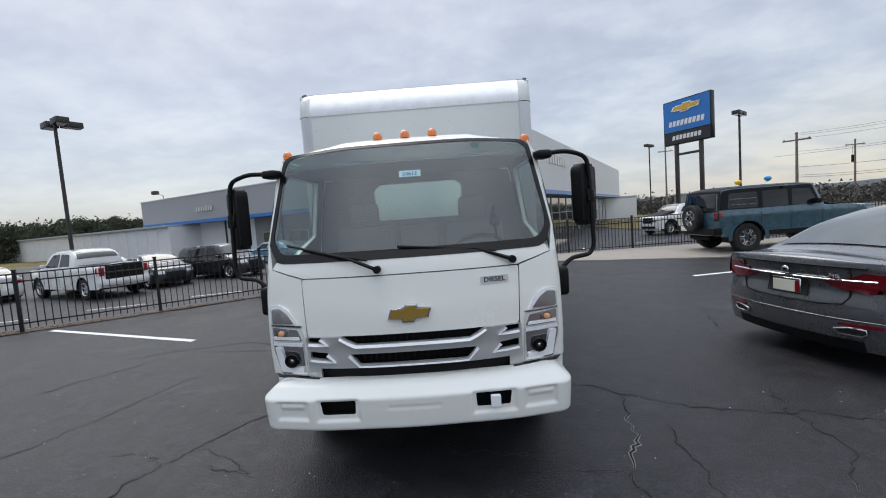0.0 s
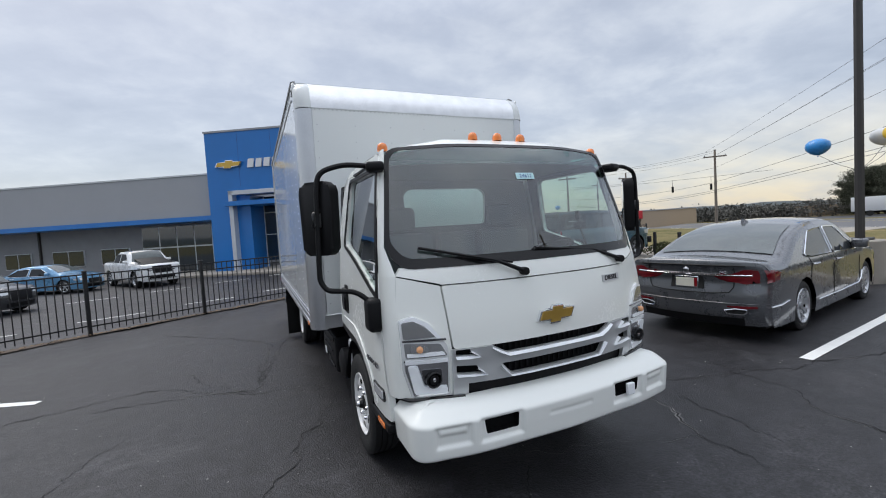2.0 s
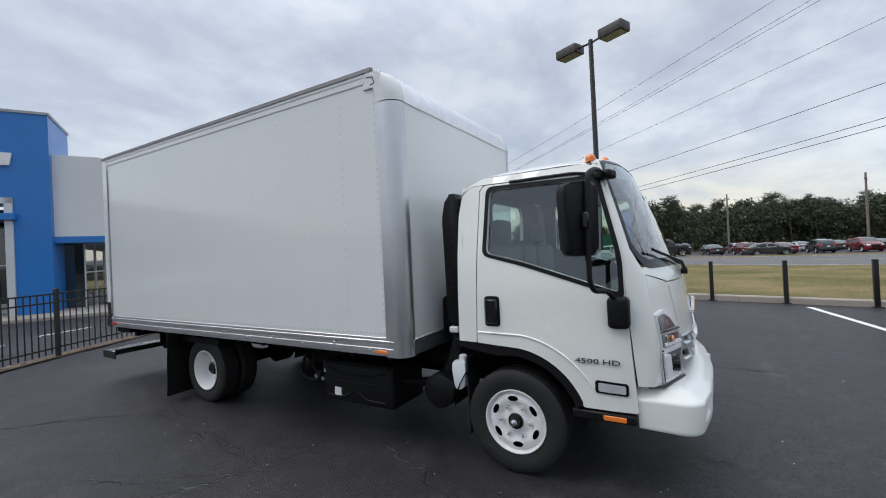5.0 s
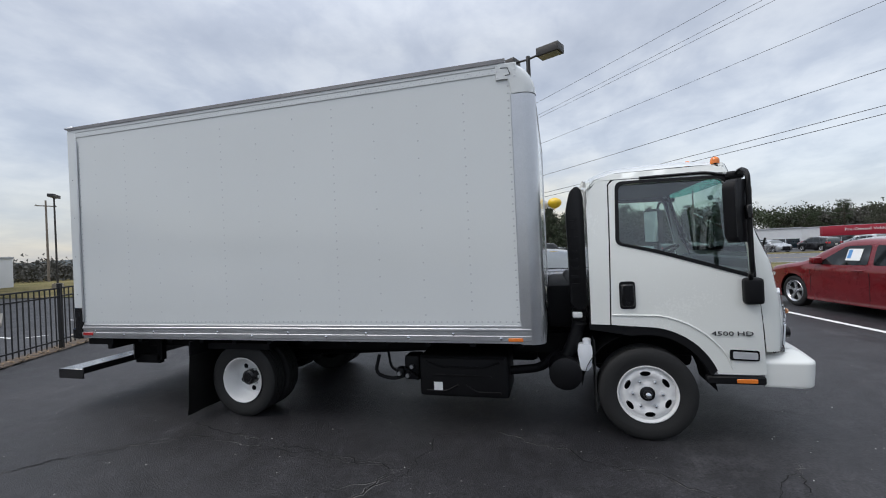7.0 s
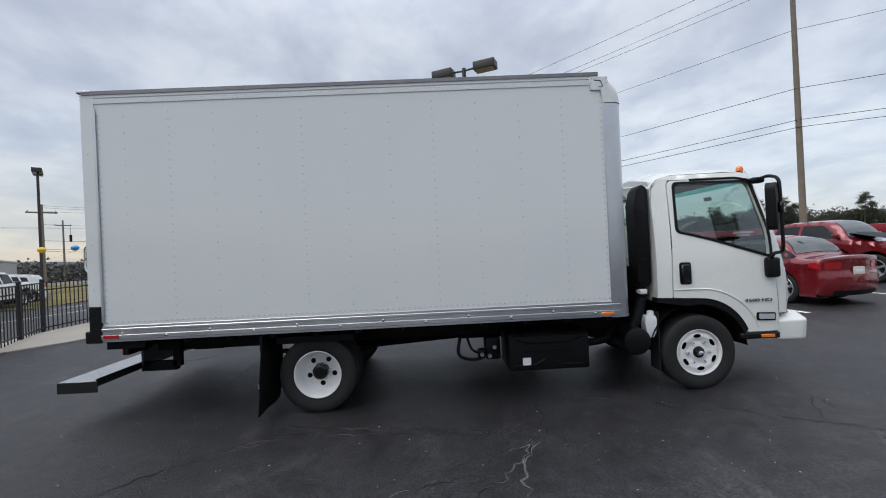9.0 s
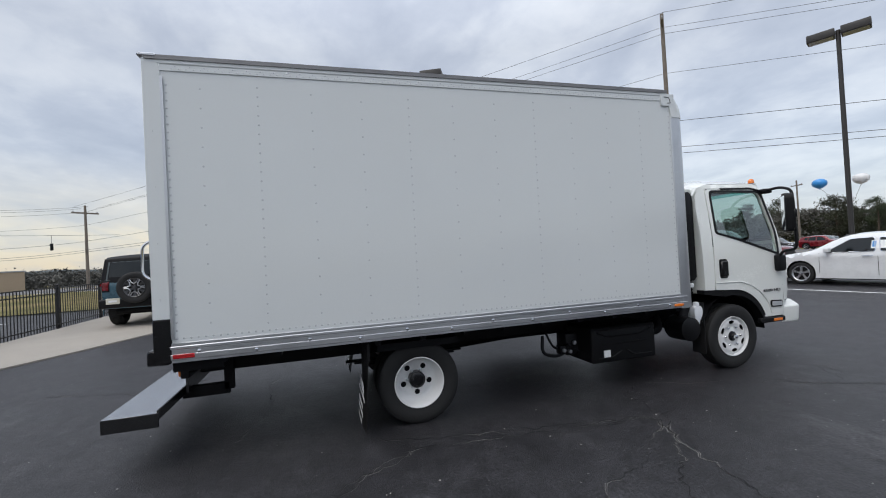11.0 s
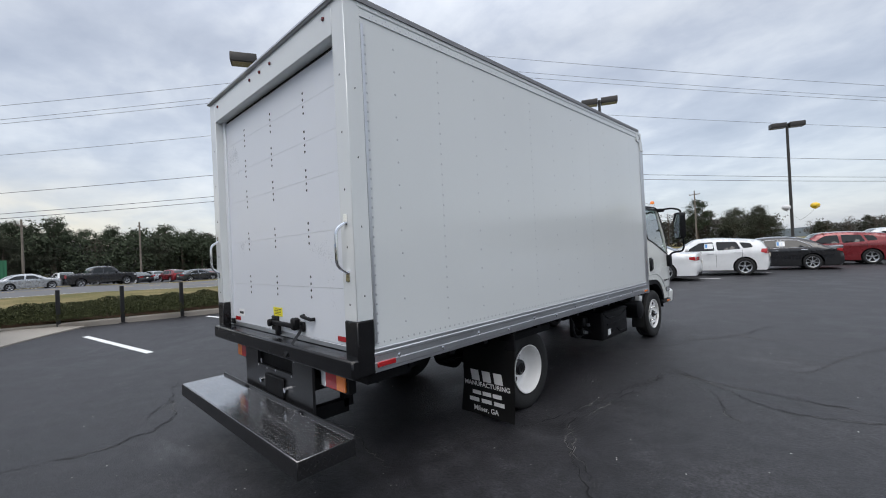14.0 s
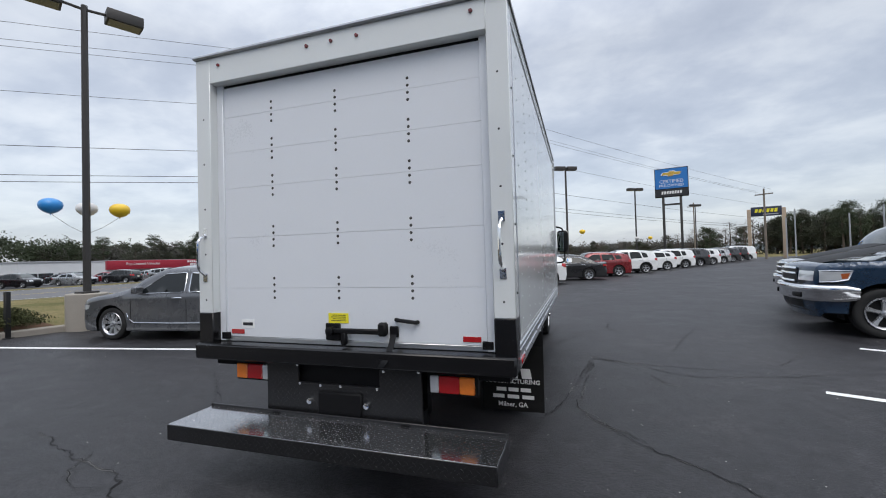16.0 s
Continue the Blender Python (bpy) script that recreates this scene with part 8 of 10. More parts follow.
def build_offroader():
    """The boxy blue-grey off-roader with its spare wheel, on the concrete apron."""
    L, h = 4.55, 1.84
    f = L / 2
    line = [(f - 0.05, 0.50), (f, 0.62), (f - 0.01, 0.95), (f - 0.08, 1.10), (f - 0.5, 1.13), (f - 1.42, 1.19), (f - 1.52, 1.24), (f - 1.72, h - 0.12), (f - 1.82, h - 0.02), (f - 2.6, h), (-f + 0.45, h - 0.01), (-f + 0.16, h - 0.05), (-f + 0.10, h - 0.14), (-f + 0.03, 1.22), (-f, 1.15), (-f, 0.62), (-f + 0.04, 0.5)]
    win = [[(f - 1.72, 1.24), (f - 1.90, h - 0.15), (f - 2.42, h - 0.13), (f - 2.46, 1.24)], [(f - 2.56, 1.24), (f - 2.54, h - 0.13), (f - 3.26, h - 0.13), (f - 3.30, 1.24)], [(f - 3.42, 1.26), (f - 3.40, h - 0.14), (f - 4.22, h - 0.15), (f - 4.30, 1.26)]]
    spec = {"r": 0.41, "front": f - 0.78, "rear": f - 3.73, "w": 0.26, "rim": 0.24, "gap": 0.08, "lamp": (0.88, 1.04), "grille": (0.86, 1.06), "tail": (0.98, 1.20), "plate": 0.80, "seams": ((f - 1.62, 0.55, 1.22), (f - 2.5, 0.55, 1.24), (f - 3.36, 0.6, 1.24))}
    x, y, ang = 10.20, 10.48, 1.0
    car, sk, over = build_car("off_roader", "slate blue boxy off-roader with black top and rear spare wheel", "off-roader", pose(x, y, 0.10, 0, 0, ang), line, L, 0.95, 1.21, 0.09, spec, P_BLUEGREY, win, ((f - 1.55, f - 1.71), (-f + 0.10, -f + 0.03)), front=0.08, rear=0.04, edge=0.05,
                              tail="tall", nose_style="rugged", alloy=M_DARKALLOY, spokes=6, clad=(P_BLUEGREY, 0.09), low=0.46, plate=False, handles=((f - 2.3, 1.05), (f - 3.2, 1.05)))
    n = len(sk.line)
    # black top
    bm = bmesh.new()
    i0, i1 = sk.where(f - 1.74, 0, n // 2 + 6), sk.where(-f + 0.12, n // 2, n - 1)
    k = 24
    g = [[bm.verts.new(sk.over(i0 + (i1 - i0) * a / k, u, 0.012)) for u in np.linspace(-1.02, 1.02, 11)] for a in range(k + 1)]
    for p, q in zip(g, g[1:]):
        for j in range(10):
            bm.faces.new((p[j], p[j + 1], q[j + 1], q[j]))
    part("black_top", bm, M_BLACK, car, "matt black hard top", 60)
    for s in (-1, 1):
        top = [(f - 1.66, 1.245), (f - 1.84, h - 0.06), (f - 2.0, h - 0.035), (f - 4.20, h - 0.04), (f - 4.40, h - 0.08), (f - 4.46, h - 0.2), (f - 4.52, 1.235), (f - 3.3, 1.225)]
        bm = patch(bmesh.new(), top, lambda u, v: sk.side(u, v, s, 0.010), [rounded(w_, 0.05, 3) for w_ in win], 0.1)
        part("top_side", bm, M_BLACK, car, "", 60)
        for k in range(2):
            z_ = 1.36 + 0.16 * k
            part("window_bar", tube(bmesh.new(), [Vector(sk.side(x_, z_, s, 0.014)) for x_ in (f - 3.46, f - 3.8, f - 4.2)], 0.010, 5), M_ALLOY, car)
    # rear window in its black frame, dark red lamps in black shells
    a_, b_ = sk.at_z(1.23, False), sk.at_z(h - 0.06, False)
    over("rear_frame", a_, b_, -1.06, 1.06, M_BLACK, 0.012, "black frame of the rear window")
    a_, b_ = sk.at_z(1.30, False), sk.at_z(h - 0.16, False)
    over("rear_pane", a_, b_, -0.86, 0.86, M_CARGLASS, 0.018, "dark tinted rear window")
    for s in (-1, 1):
        over("lamp_shell", sk.at_z(0.93, False), sk.at_z(1.22, False), s * 0.80, s * 1.0, M_BLACK, 0.016, "", 4)
        over("lamp_bar", sk.at_z(0.97, False), sk.at_z(1.18, False), s * 0.82, s * 0.99, M_TAILRED, 0.024, "", 4)
    # bright star edges on the wheels
    for s in (-1, 1):
        for cx in (f - 0.78, f - 3.73):
            bm = bmesh.new()
            for k in range(6):
                m = Matrix.Rotation(2 * math.pi * k / 6, 4, "Y")
                tube(bm, [m @ Vector(q) for q in ((-0.085, 0, 0.215), (-0.05, 0, 0.13), (0, 0, 0.10), (0.05, 0, 0.13), (0.085, 0, 0.215))], 0.013, 5)
            part("wheel_star", bm, M_ALLOY, car, "", 40, pose(cx, s * 0.905, 0.41))
    # spare wheel on the tailgate
    sp = wheel_parts(car, "spare_wheel", 0.40, 0.24, 0.24, 1, pose(-f - 0.16, 0.05, 1.02, 0, 0, 90), M_DARKALLOY, 6)
    bm = bmesh.new()
    for k in range(6):
        m = Matrix.Rotation(2 * math.pi * k / 6, 4, "Y")
        tube(bm, [m @ Vector(q) for q in ((-0.10, 0.105, 0.215), (-0.055, 0.115, 0.135), (0, 0.118, 0.10), (0.055, 0.115, 0.135), (0.10, 0.105, 0.215))], 0.014, 5)
    tube(bm, [(0.235 * math.sin(2 * math.pi * k / 28), 0.10, 0.235 * math.cos(2 * math.pi * k / 28)) for k in range(29)], 0.010, 5)
    part("spoke_edges", bm, M_ALLOY, sp, "bright edges of the spokes")
    part("rear_bumper", box(bmesh.new(), -f - 0.13, -f + 0.12, -0.90, 0.90, 0.52, 0.74, 0.03, None, 3), M_BLACK, car, "black rear bumper")
    part("front_bumper", box(bmesh.new(), f - 0.12, f + 0.10, -0.90, 0.90, 0.52, 0.76, 0.03, None, 3), M_BLACK, car)
    pl = part("licence_plate", box(bmesh.new(), -f - 0.15, -f - 0.13, 0.42, 0.72, 0.62, 0.77, 0.004), M_PLATE, car, "pale licence plate with plain bars")
    part("plate_bar", box(bmesh.new(), -f - 0.154, -f - 0.15, 0.48, 0.66, 0.67, 0.72), M_LABEL, pl)
    bm = tube(bmesh.new(), [(-f + 0.2, -0.3, 0.42), (-f + 0.2, 0.6, 0.42)], 0.10, 12)
    part("silencer", bm, M_FRAME, car, "silencer under the tail")


def fence_lot_cars():
    """Cars in the lower lot behind the fence."""
    pickup("white_pickup", "white crew-cab pickup with red tail lights behind the fence", -15.5, 15.3, 155, P_WHITE, 5.85, 1.0, 1.95, 1.2)
    hatch("dark_suv", "dark grey crossover behind the fence", -11.8, 19.2, -20, P_DARK, 4.7, 0.93, 1.68, "car")
    sedan("dark_sedan", "dark saloon parked nose out beyond the pickup", -14.2, 17.6, -35, P_DARK, 4.8, 0.92, 1.46)
    pickup("white_pickup", "white pickup parked by the showroom wall", -7.6, 26.5, -60, P_WHITE, 5.7, 1.0, 1.9, 1.2)
    sedan("blue_sedan", "light blue saloon by the showroom", -11.5, 26.5, -25, P_SKYBLUE, 4.6, 0.9, 1.45)
    sedan("white_sedan", "white car in the lower lot", -20.5, 15.5, 150, P_WHITE, 4.7, 0.9, 1.46)
    sedan("dark_sedan", "dark saloon in the lower lot", -19.3, 20.5, 150, P_DARK, 4.7, 0.9, 1.46)
    pickup("white_offroader", "white open off-roader with large tyres behind the fence", 16.4, 27.0, 198, P_WHITE, 5.5, 0.98, 1.95, 1.25, M_ALLOY, clad=(M_BLACK, 0.12))
    hatch("white_suv", "white sport utility car beyond the fence", 19.5, 29.5, 170, P_WHITE, 4.8, 0.95, 1.75)


def street_cars():
    """Traffic and lots across the road."""
    pickup("black_pickup", "black pickup on the road", 51, 2.7, -80, P_BLACK, 5.9, 1.0, 1.94, 1.2)
    sedan("silver_sedan", "silver saloon on the road", 50.3, 7.9, -80, P_SILVER, 4.8, 0.9, 1.44)
    pickup("white_pickup", "white pickup across the road", 76, 16.5, -80, P_WHITE, 5.7, 1.0, 1.9, 1.2)
    sedan("dark_sedan", "dark saloon across the road", 58, -8, -80, P_DARK, 4.8, 0.9, 1.44)
    rnd = random.Random(5)
    first = {}
    paints = [("white", P_WHITE), ("silver", P_SILVER), ("dark", P_DARK), ("red", P_RED), ("black", P_BLACK)]
    for k in range(46):
        nm, pn = paints[(0, 1, 2, 0, 3, 1, 4, 2)[rnd.randrange(8)]]
        suv = rnd.random() < 0.5
        row = k % 2
        t = (k // 2) * 3.6 - 64
        x, y = 66 + row * 11 + 0.30 * t + rnd.uniform(-0.4, 0.4) - max(0, -t - 20) * 0.55, t
        key = (nm, suv)
        hd = 190 + rnd.choice((0, 180)) + rnd.uniform(-4, 4)
        if key not in first:
            made = (hatch if suv else sedan)(nm + ("_suv" if suv else "_car"), "%s %s parked in the lot across the road" % (nm, "sport utility car" if suv else "saloon"), x, y, hd, pn, group="cars across the road")
            first[key] = made[0]
        else:
            copy_thing(first[key], ground_pose(x, y, hd))


stall_cars()
build_offroader()
fence_lot_cars()
street_cars()
# ---- fence, posts and lamps ----
def fence_run(a, b, base_z, group="fence panels"):
    """One post and the panel from it to the next."""
    A, B = Vector((*a, base_z)), Vector((*b, base_z))
    d = B - A
    L = d.length
    ang = math.degrees(math.atan2(d.y, d.x))
    f = thing("fence_panel", "black metal picket fence panel between posts", "fence", group, at=pose(*A, 0, 0, ang))
    bm = box(bmesh.new(), -0.032, 0.032, -0.032, 0.032, -0.3, 1.24, 0.004)
    post = part("post", bm, M_FENCE, f)
    part("post_cap", box(bmesh.new(), -0.04, 0.04, -0.04, 0.04, 1.24, 1.27, 0.01), M_FENCE, post)
    for z in (0.16, 1.02, 1.18):
        part("rail", box(bmesh.new(), 0.032, L - 0.032, -0.015, 0.015, z - 0.014, z + 0.014, 0.002), M_FENCE, f)
    n = int(L / 0.118)
    mesh = None
    for k in range(1, n):
        if mesh is None:
            mesh = part("picket", box(bmesh.new(), -0.008, 0.008, -0.008, 0.008, 0.05, 1.18), M_FENCE, f, "", 0)
            mesh.matrix_basis = pose(k * L / n, 0, 0)
        else:
            o = new("picket", mesh.data)
            o.parent = f
            o.matrix_basis = pose(k * L / n, 0, 0)
    return f


def build_fence():
    pts = [(-17.1, 1.2), (-14.95, 2.35), (-12.8, 3.5), (-10.68, 4.65), (-8.56, 5.8), (-6.6, 7.10), (-4.74, 8.37), (-2.86, 9.42), (-0.74, 10.50), (1.42, 11.42), (3.55, 12.35), (4.6, 12.85), (6.95, 12.9), (9.35, 12.95), (11.75, 13.0), (14.1, 13.05), (16.5, 13.1)]
    for a, b in zip(pts, pts[1:]):
        fence_run(a, b, slope(*a) + 0.02)
    post = thing("fence_panel", "end post of the black picket fence", "fence", "fence panels", at=pose(16.5, 13.1, slope(16.5, 13.1)))
    part("post", box(bmesh.new(), -0.032, 0.032, -0.032, 0.032, -0.3, 1.26, 0.004), M_FENCE, post)
    # strip of bare soil and leaf litter under the fence
    rnd = random.Random(3)
    bm = bmesh.new()
    for a, b in zip(pts[:11], pts[1:11]):
        A, B = Vector((*a, 0)), Vector((*b, 0))
        d = (B - A).normalized()
        s = Vector((-d.y, d.x, 0))
        q = [A - s * 0.16, B - s * 0.18, B + s * 0.5, A + s * 0.5]
        bm.faces.new([bm.verts.new((p.x, p.y, slope(p.x, p.y) + 0.012)) for p in q])
    tagged(part("soil_strip", bm, M_SOIL, angle=0), "strip of bare soil under the fence", "soil", kind="structure")
    bm = bmesh.new()
    for a, b in zip(pts[2:11], pts[3:11]):
        for _ in range(120):
            t = rnd.random()
            x, y = a[0] + (b[0] - a[0]) * t + rnd.uniform(-0.2, 0.25), a[1] + (b[1] - a[1]) * t + rnd.uniform(-0.2, 0.2)
            z = slope(x, y) + 0.012
            r = rnd.uniform(0.015, 0.04)
            q = rnd.uniform(0, 6.3)
            bm.faces.new([bm.verts.new((x + r * math.cos(q + k), y + r * math.sin(q + k), z + rnd.uniform(0, 0.03))) for k in (0, 1.6, 3.1, 4.7)])
    tagged(part("leaf_litter", bm, M_LITTER, angle=0), "dry leaves along the foot of the fence", "leaves", kind="stuff")


M_SOIL = material("bare_soil", (0.10, 0.075, 0.055), 0.95, vary=0.3, scale=4, bump=0.4)
M_LITTER = material("dry_leaves", (0.20, 0.14, 0.085), 0.9, vary=0.3, island=0.5)


def build_bollards():
    for y in (-7.8, -6.3, -4.85, -3.35, -1.9, -0.42, 1.05, 3.75, 5.1, 6.45, 7.75, 9.0):
        x = kerb_x(y) + (0.02 if y < 7 else 0.05)
        p = thing("kerb_post", "short black square post beside the kerb", "post", "kerb posts", at=pose(x, y, 0.0))
        part("shaft", box(bmesh.new(), -0.045, 0.045, -0.045, 0.045, 0.0, 1.02, 0.006), M_FENCE, p)
        part("cap", box(bmesh.new(), -0.05, 0.05, -0.05, 0.05, 1.02, 1.035, 0.006), M_FENCE, p)
        part("foot", box(bmesh.new(), -0.09, 0.09, -0.09, 0.09, 0.0, 0.02, 0.004), M_FENCE, p)


def lamp_post(x, y, h, heads, base=None, turn=0.0, label="bronze lot lamp post with box heads", size=1.0, gap=0.08):
    z = slope(x, y)
    lp = thing("lamp_post", label, "lamp post", "lot lamps", at=pose(x, y, z, 0, 0, turn))
    z0 = 0.0
    if base:
        bm = lathe(bmesh.new(), [(-0.2, 0.42), (base, 0.42), (base + 0.02, 0.40), (base + 0.021, 0.001)], 24, "z")
        part("concrete_base", bm, M_CONCRETE, lp, "round concrete footing")
        z0 = base
    part("foot_plate", box(bmesh.new(), -0.18, 0.18, -0.18, 0.18, z0, z0 + 0.07, 0.02), M_POLE, lp)
    bm = bmesh.new()
    tube(bm, [(0, 0, z0 + 0.02), (0, 0, z0 + h * 0.5), (0, 0, h)], [0.085, 0.078, 0.07], 8)
    part("pole", bm, M_POLE, lp)
    for a in heads:
        m = Matrix.Rotation(radians(a), 4, "Z")
        bm = tube(bmesh.new(), [m @ Vector((0, 0, h - 0.10)), m @ Vector((0.55, 0, h - 0.06))], 0.035, 6)
        arm = part("arm", bm, M_POLE, lp)
        bm = bmesh.new()
        box(bm, gap, (gap + 0.78) * size, -0.24, 0.24, h - 0.22, h + 0.06, 0.02, m)
        hd = part("lamp_head", bm, M_POLE, lp, "box-shaped lamp head")
        bm = box(bmesh.new(), gap + 0.05, (gap + 0.73) * size, -0.20, 0.20, h - 0.232, h - 0.218, 0, m)
        part("lamp_glass", bm, M_LENSDARK, hd)
    return lp


def balloon(x, y, z, mat, label, tie):
    b = thing("balloon", label, "balloon", "balloons", at=pose(x, y, z) @ Matrix.Diagonal((0.60, 0.60, 0.54, 1)))
    bm = bmesh.new()
    prof = [(-0.36, 0.001), (-0.34, 0.09), (-0.27, 0.22), (-0.13, 0.35), (0.02, 0.385), (0.16, 0.35), (0.26, 0.24), (0.31, 0.12), (0.325, 0.001)]
    lathe(bm, prof, 20, "z", closed=True)
    part("skin", bm, mat, b, "", 80)
    part("neck", lathe(bmesh.new(), [(-0.41, 0.03), (-0.36, 0.012), (-0.34, 0.012)], 8, "z"), mat, b)
    d = Vector(tie) - Vector((x, y, z))
    t = Vector((d.x / 0.60, d.y / 0.60, d.z / 0.54))
    part("tether", tube(bmesh.new(), [(0, 0, -0.34), tuple(t * 0.5 + Vector((0, 0, -0.25))), tuple(t)], 0.008, 5), M_WIRE, b)


M_BALLOON = {c: material("balloon_" + c, col, 0.35, vary=0.04, coat=0.4) for c, col in (("blue", (0.03, 0.27, 0.66)), ("white", (0.75, 0.74, 0.72)), ("yellow", (0.85, 0.55, 0.02)))}


def build_lamps():
    x, y = 10.02, 2.45
    lamp_post(x, y, 8.10, (64.6, 244.6), 0.87, 0.0, "bronze lot lamp post on a round concrete footing", 1.0, 0.42)
    tie = (x, y, 2.35)
    balloon(x + 0.04, y + 0.72, 2.99, M_BALLOON["blue"], "blue balloon tied to the lamp post", tie)
    balloon(x + 0.39, y - 0.25, 3.03, M_BALLOON["white"], "white balloon tied to the lamp post", tie)
    balloon(x - 0.2, y - 0.66, 3.0, M_BALLOON["yellow"], "yellow balloon tied to the lamp post", tie)
    lamp_post(5.6, -12.6, 8.9, (26, 206), 0.6, 0.0)
    balloon(4.9, -12.0, 3.35, M_BALLOON["white"], "white balloon tied to the lamp post", (5.6, -12.6, 2.4))
    balloon(6.2, -12.1, 3.4, M_BALLOON["blue"], "blue balloon tied to the lamp post", (5.6, -12.6, 2.4))
    lamp_post(-0.8, -24.5, 8.3, (26, 206), 0.6, 0.0)
    balloon(-0.6, -24.0, 3.2, M_BALLOON["white"], "white balloon tied to the lamp post", (-1.2, -24.5, 2.4))
    balloon(-1.9, -24.2, 3.2, M_BALLOON["yellow"], "yellow balloon tied to the lamp post", (-1.2, -24.5, 2.4))
    lamp_post(-7.6, -40.0, 8.4, (26, 206), 0.6, 0.0)
    balloon(-7.6, -39.5, 3.0, M_BALLOON["white"], "white balloon tied to the lamp post", (-8.2, -40.0, 2.2))
    balloon(-8.9, -39.6, 3.0, M_BALLOON["yellow"], "yellow balloon tied to the lamp post", (-8.2, -40.0, 2.2))
    lamp_post(-18.5, -62.0, 8.4, (26, 206), 0.6, 0.0)
    lamp_post(-17.78, 17.2, 8.0, (150, 330, 60), 0.5, 0.0, "bronze lot lamp post with three box heads", 1.0, 0.24)
    lamp_post(22.0, 28.9, 8.3, (40, 220), 0.5)
    lamp_post(24.6, 48.0, 9.0, (40, 220), 0.5)
    balloon(21.4, 28.3, 2.7, M_BALLOON["yellow"], "yellow balloon tied to the lamp post", (22.0, 28.9, 2.0))
    balloon(23.0, 27.6, 2.8, M_BALLOON["blue"], "blue balloon tied to the lamp post", (22.0, 28.9, 2.0))
    lamp_post(18.5, 62.0, 9.0, (40, 220), 0.5)


def pylon(x, y, z, w, h, low, facing, label, lower_words):
    """A lit sign box on two posts: blue upper field with emblem, black lower field."""
    sg = thing("pylon_sign", label, "sign", at=pose(x, y, z, 0, 0, facing))
    for s in (-1, 1):
        part("sign_post", box(bmesh.new(), s * w * 0.26 - 0.14, s * w * 0.26 + 0.14, -0.14, 0.14, -0.4, low + 0.1, 0.02), M_POLE, sg)
    part("sign_crossbar", box(bmesh.new(), -w * 0.26, w * 0.26, -0.08, 0.08, low - 1.0, low - 0.8, 0.01), M_POLE, sg)
    part("sign_case", box(bmesh.new(), -w / 2, w / 2, -0.25, 0.25, low, low + h, 0.03), M_BLACKGLOSS, sg, "black sign case")
    f = part("sign_face", box(bmesh.new(), -w / 2 + 0.08, w / 2 - 0.08, -0.262, -0.25, low + h * 0.29, low + h - 0.08), M_BLUESIGN, sg, "blue sign face")
    emblem(f, pose(0, -0.262, low + h * 0.80, 90), w * 0.62, h * 0.20, 0.05)
    n = 9
    if lower_words:
        writing("sign_lettering", "CERTIFIED", h * 0.16, M_WHITEINK, pose(0, -0.266, low + h * 0.53, 90), f, 0.004, 1.0)
        writing("sign_lettering", "PRE-OWNED", h * 0.13, M_WHITEINK, pose(0, -0.266, low + h * 0.39, 90), f, 0.004, 1.0)
    else:
        letter_bars(f, 0, -0.266, low + h * 0.47, w * 0.76, h * 0.12, n, M_WHITEINK)
    g = part("sign_lower_face", box(bmesh.new(), -w / 2 + 0.08, w / 2 - 0.08, -0.262, -0.25, low + 0.08, low + h * 0.27), M_INK, sg, "black lower sign face")
    letter_bars(g, 0, -0.266, low + h * 0.15, w * 0.62, h * 0.10, 8, M_WHITEINK)


def letter_bars(parent, x, y, z, w, h, n, mat, depth=0.02):
    """A row of plain blocks where a name stands."""
    step = w / n
    mesh = None
    for k in range(n):
        at = pose(x - w / 2 + step * (k + 0.5), y, z)
        if mesh is None:
            bm = bmesh.new()
            t = step * 0.36
            prism(bm, [(-t - 0.08 * h, -h / 2), (t - 0.08 * h, -h / 2), (t + 0.08 * h, h / 2), (-t + 0.08 * h, h / 2)], "y", -depth, 0)
            mesh = part("name_block", bm, mat, parent, "", 0, at)
        else:
            o = new("name_block", mesh.data)
            o.parent = parent
            o.matrix_basis = at


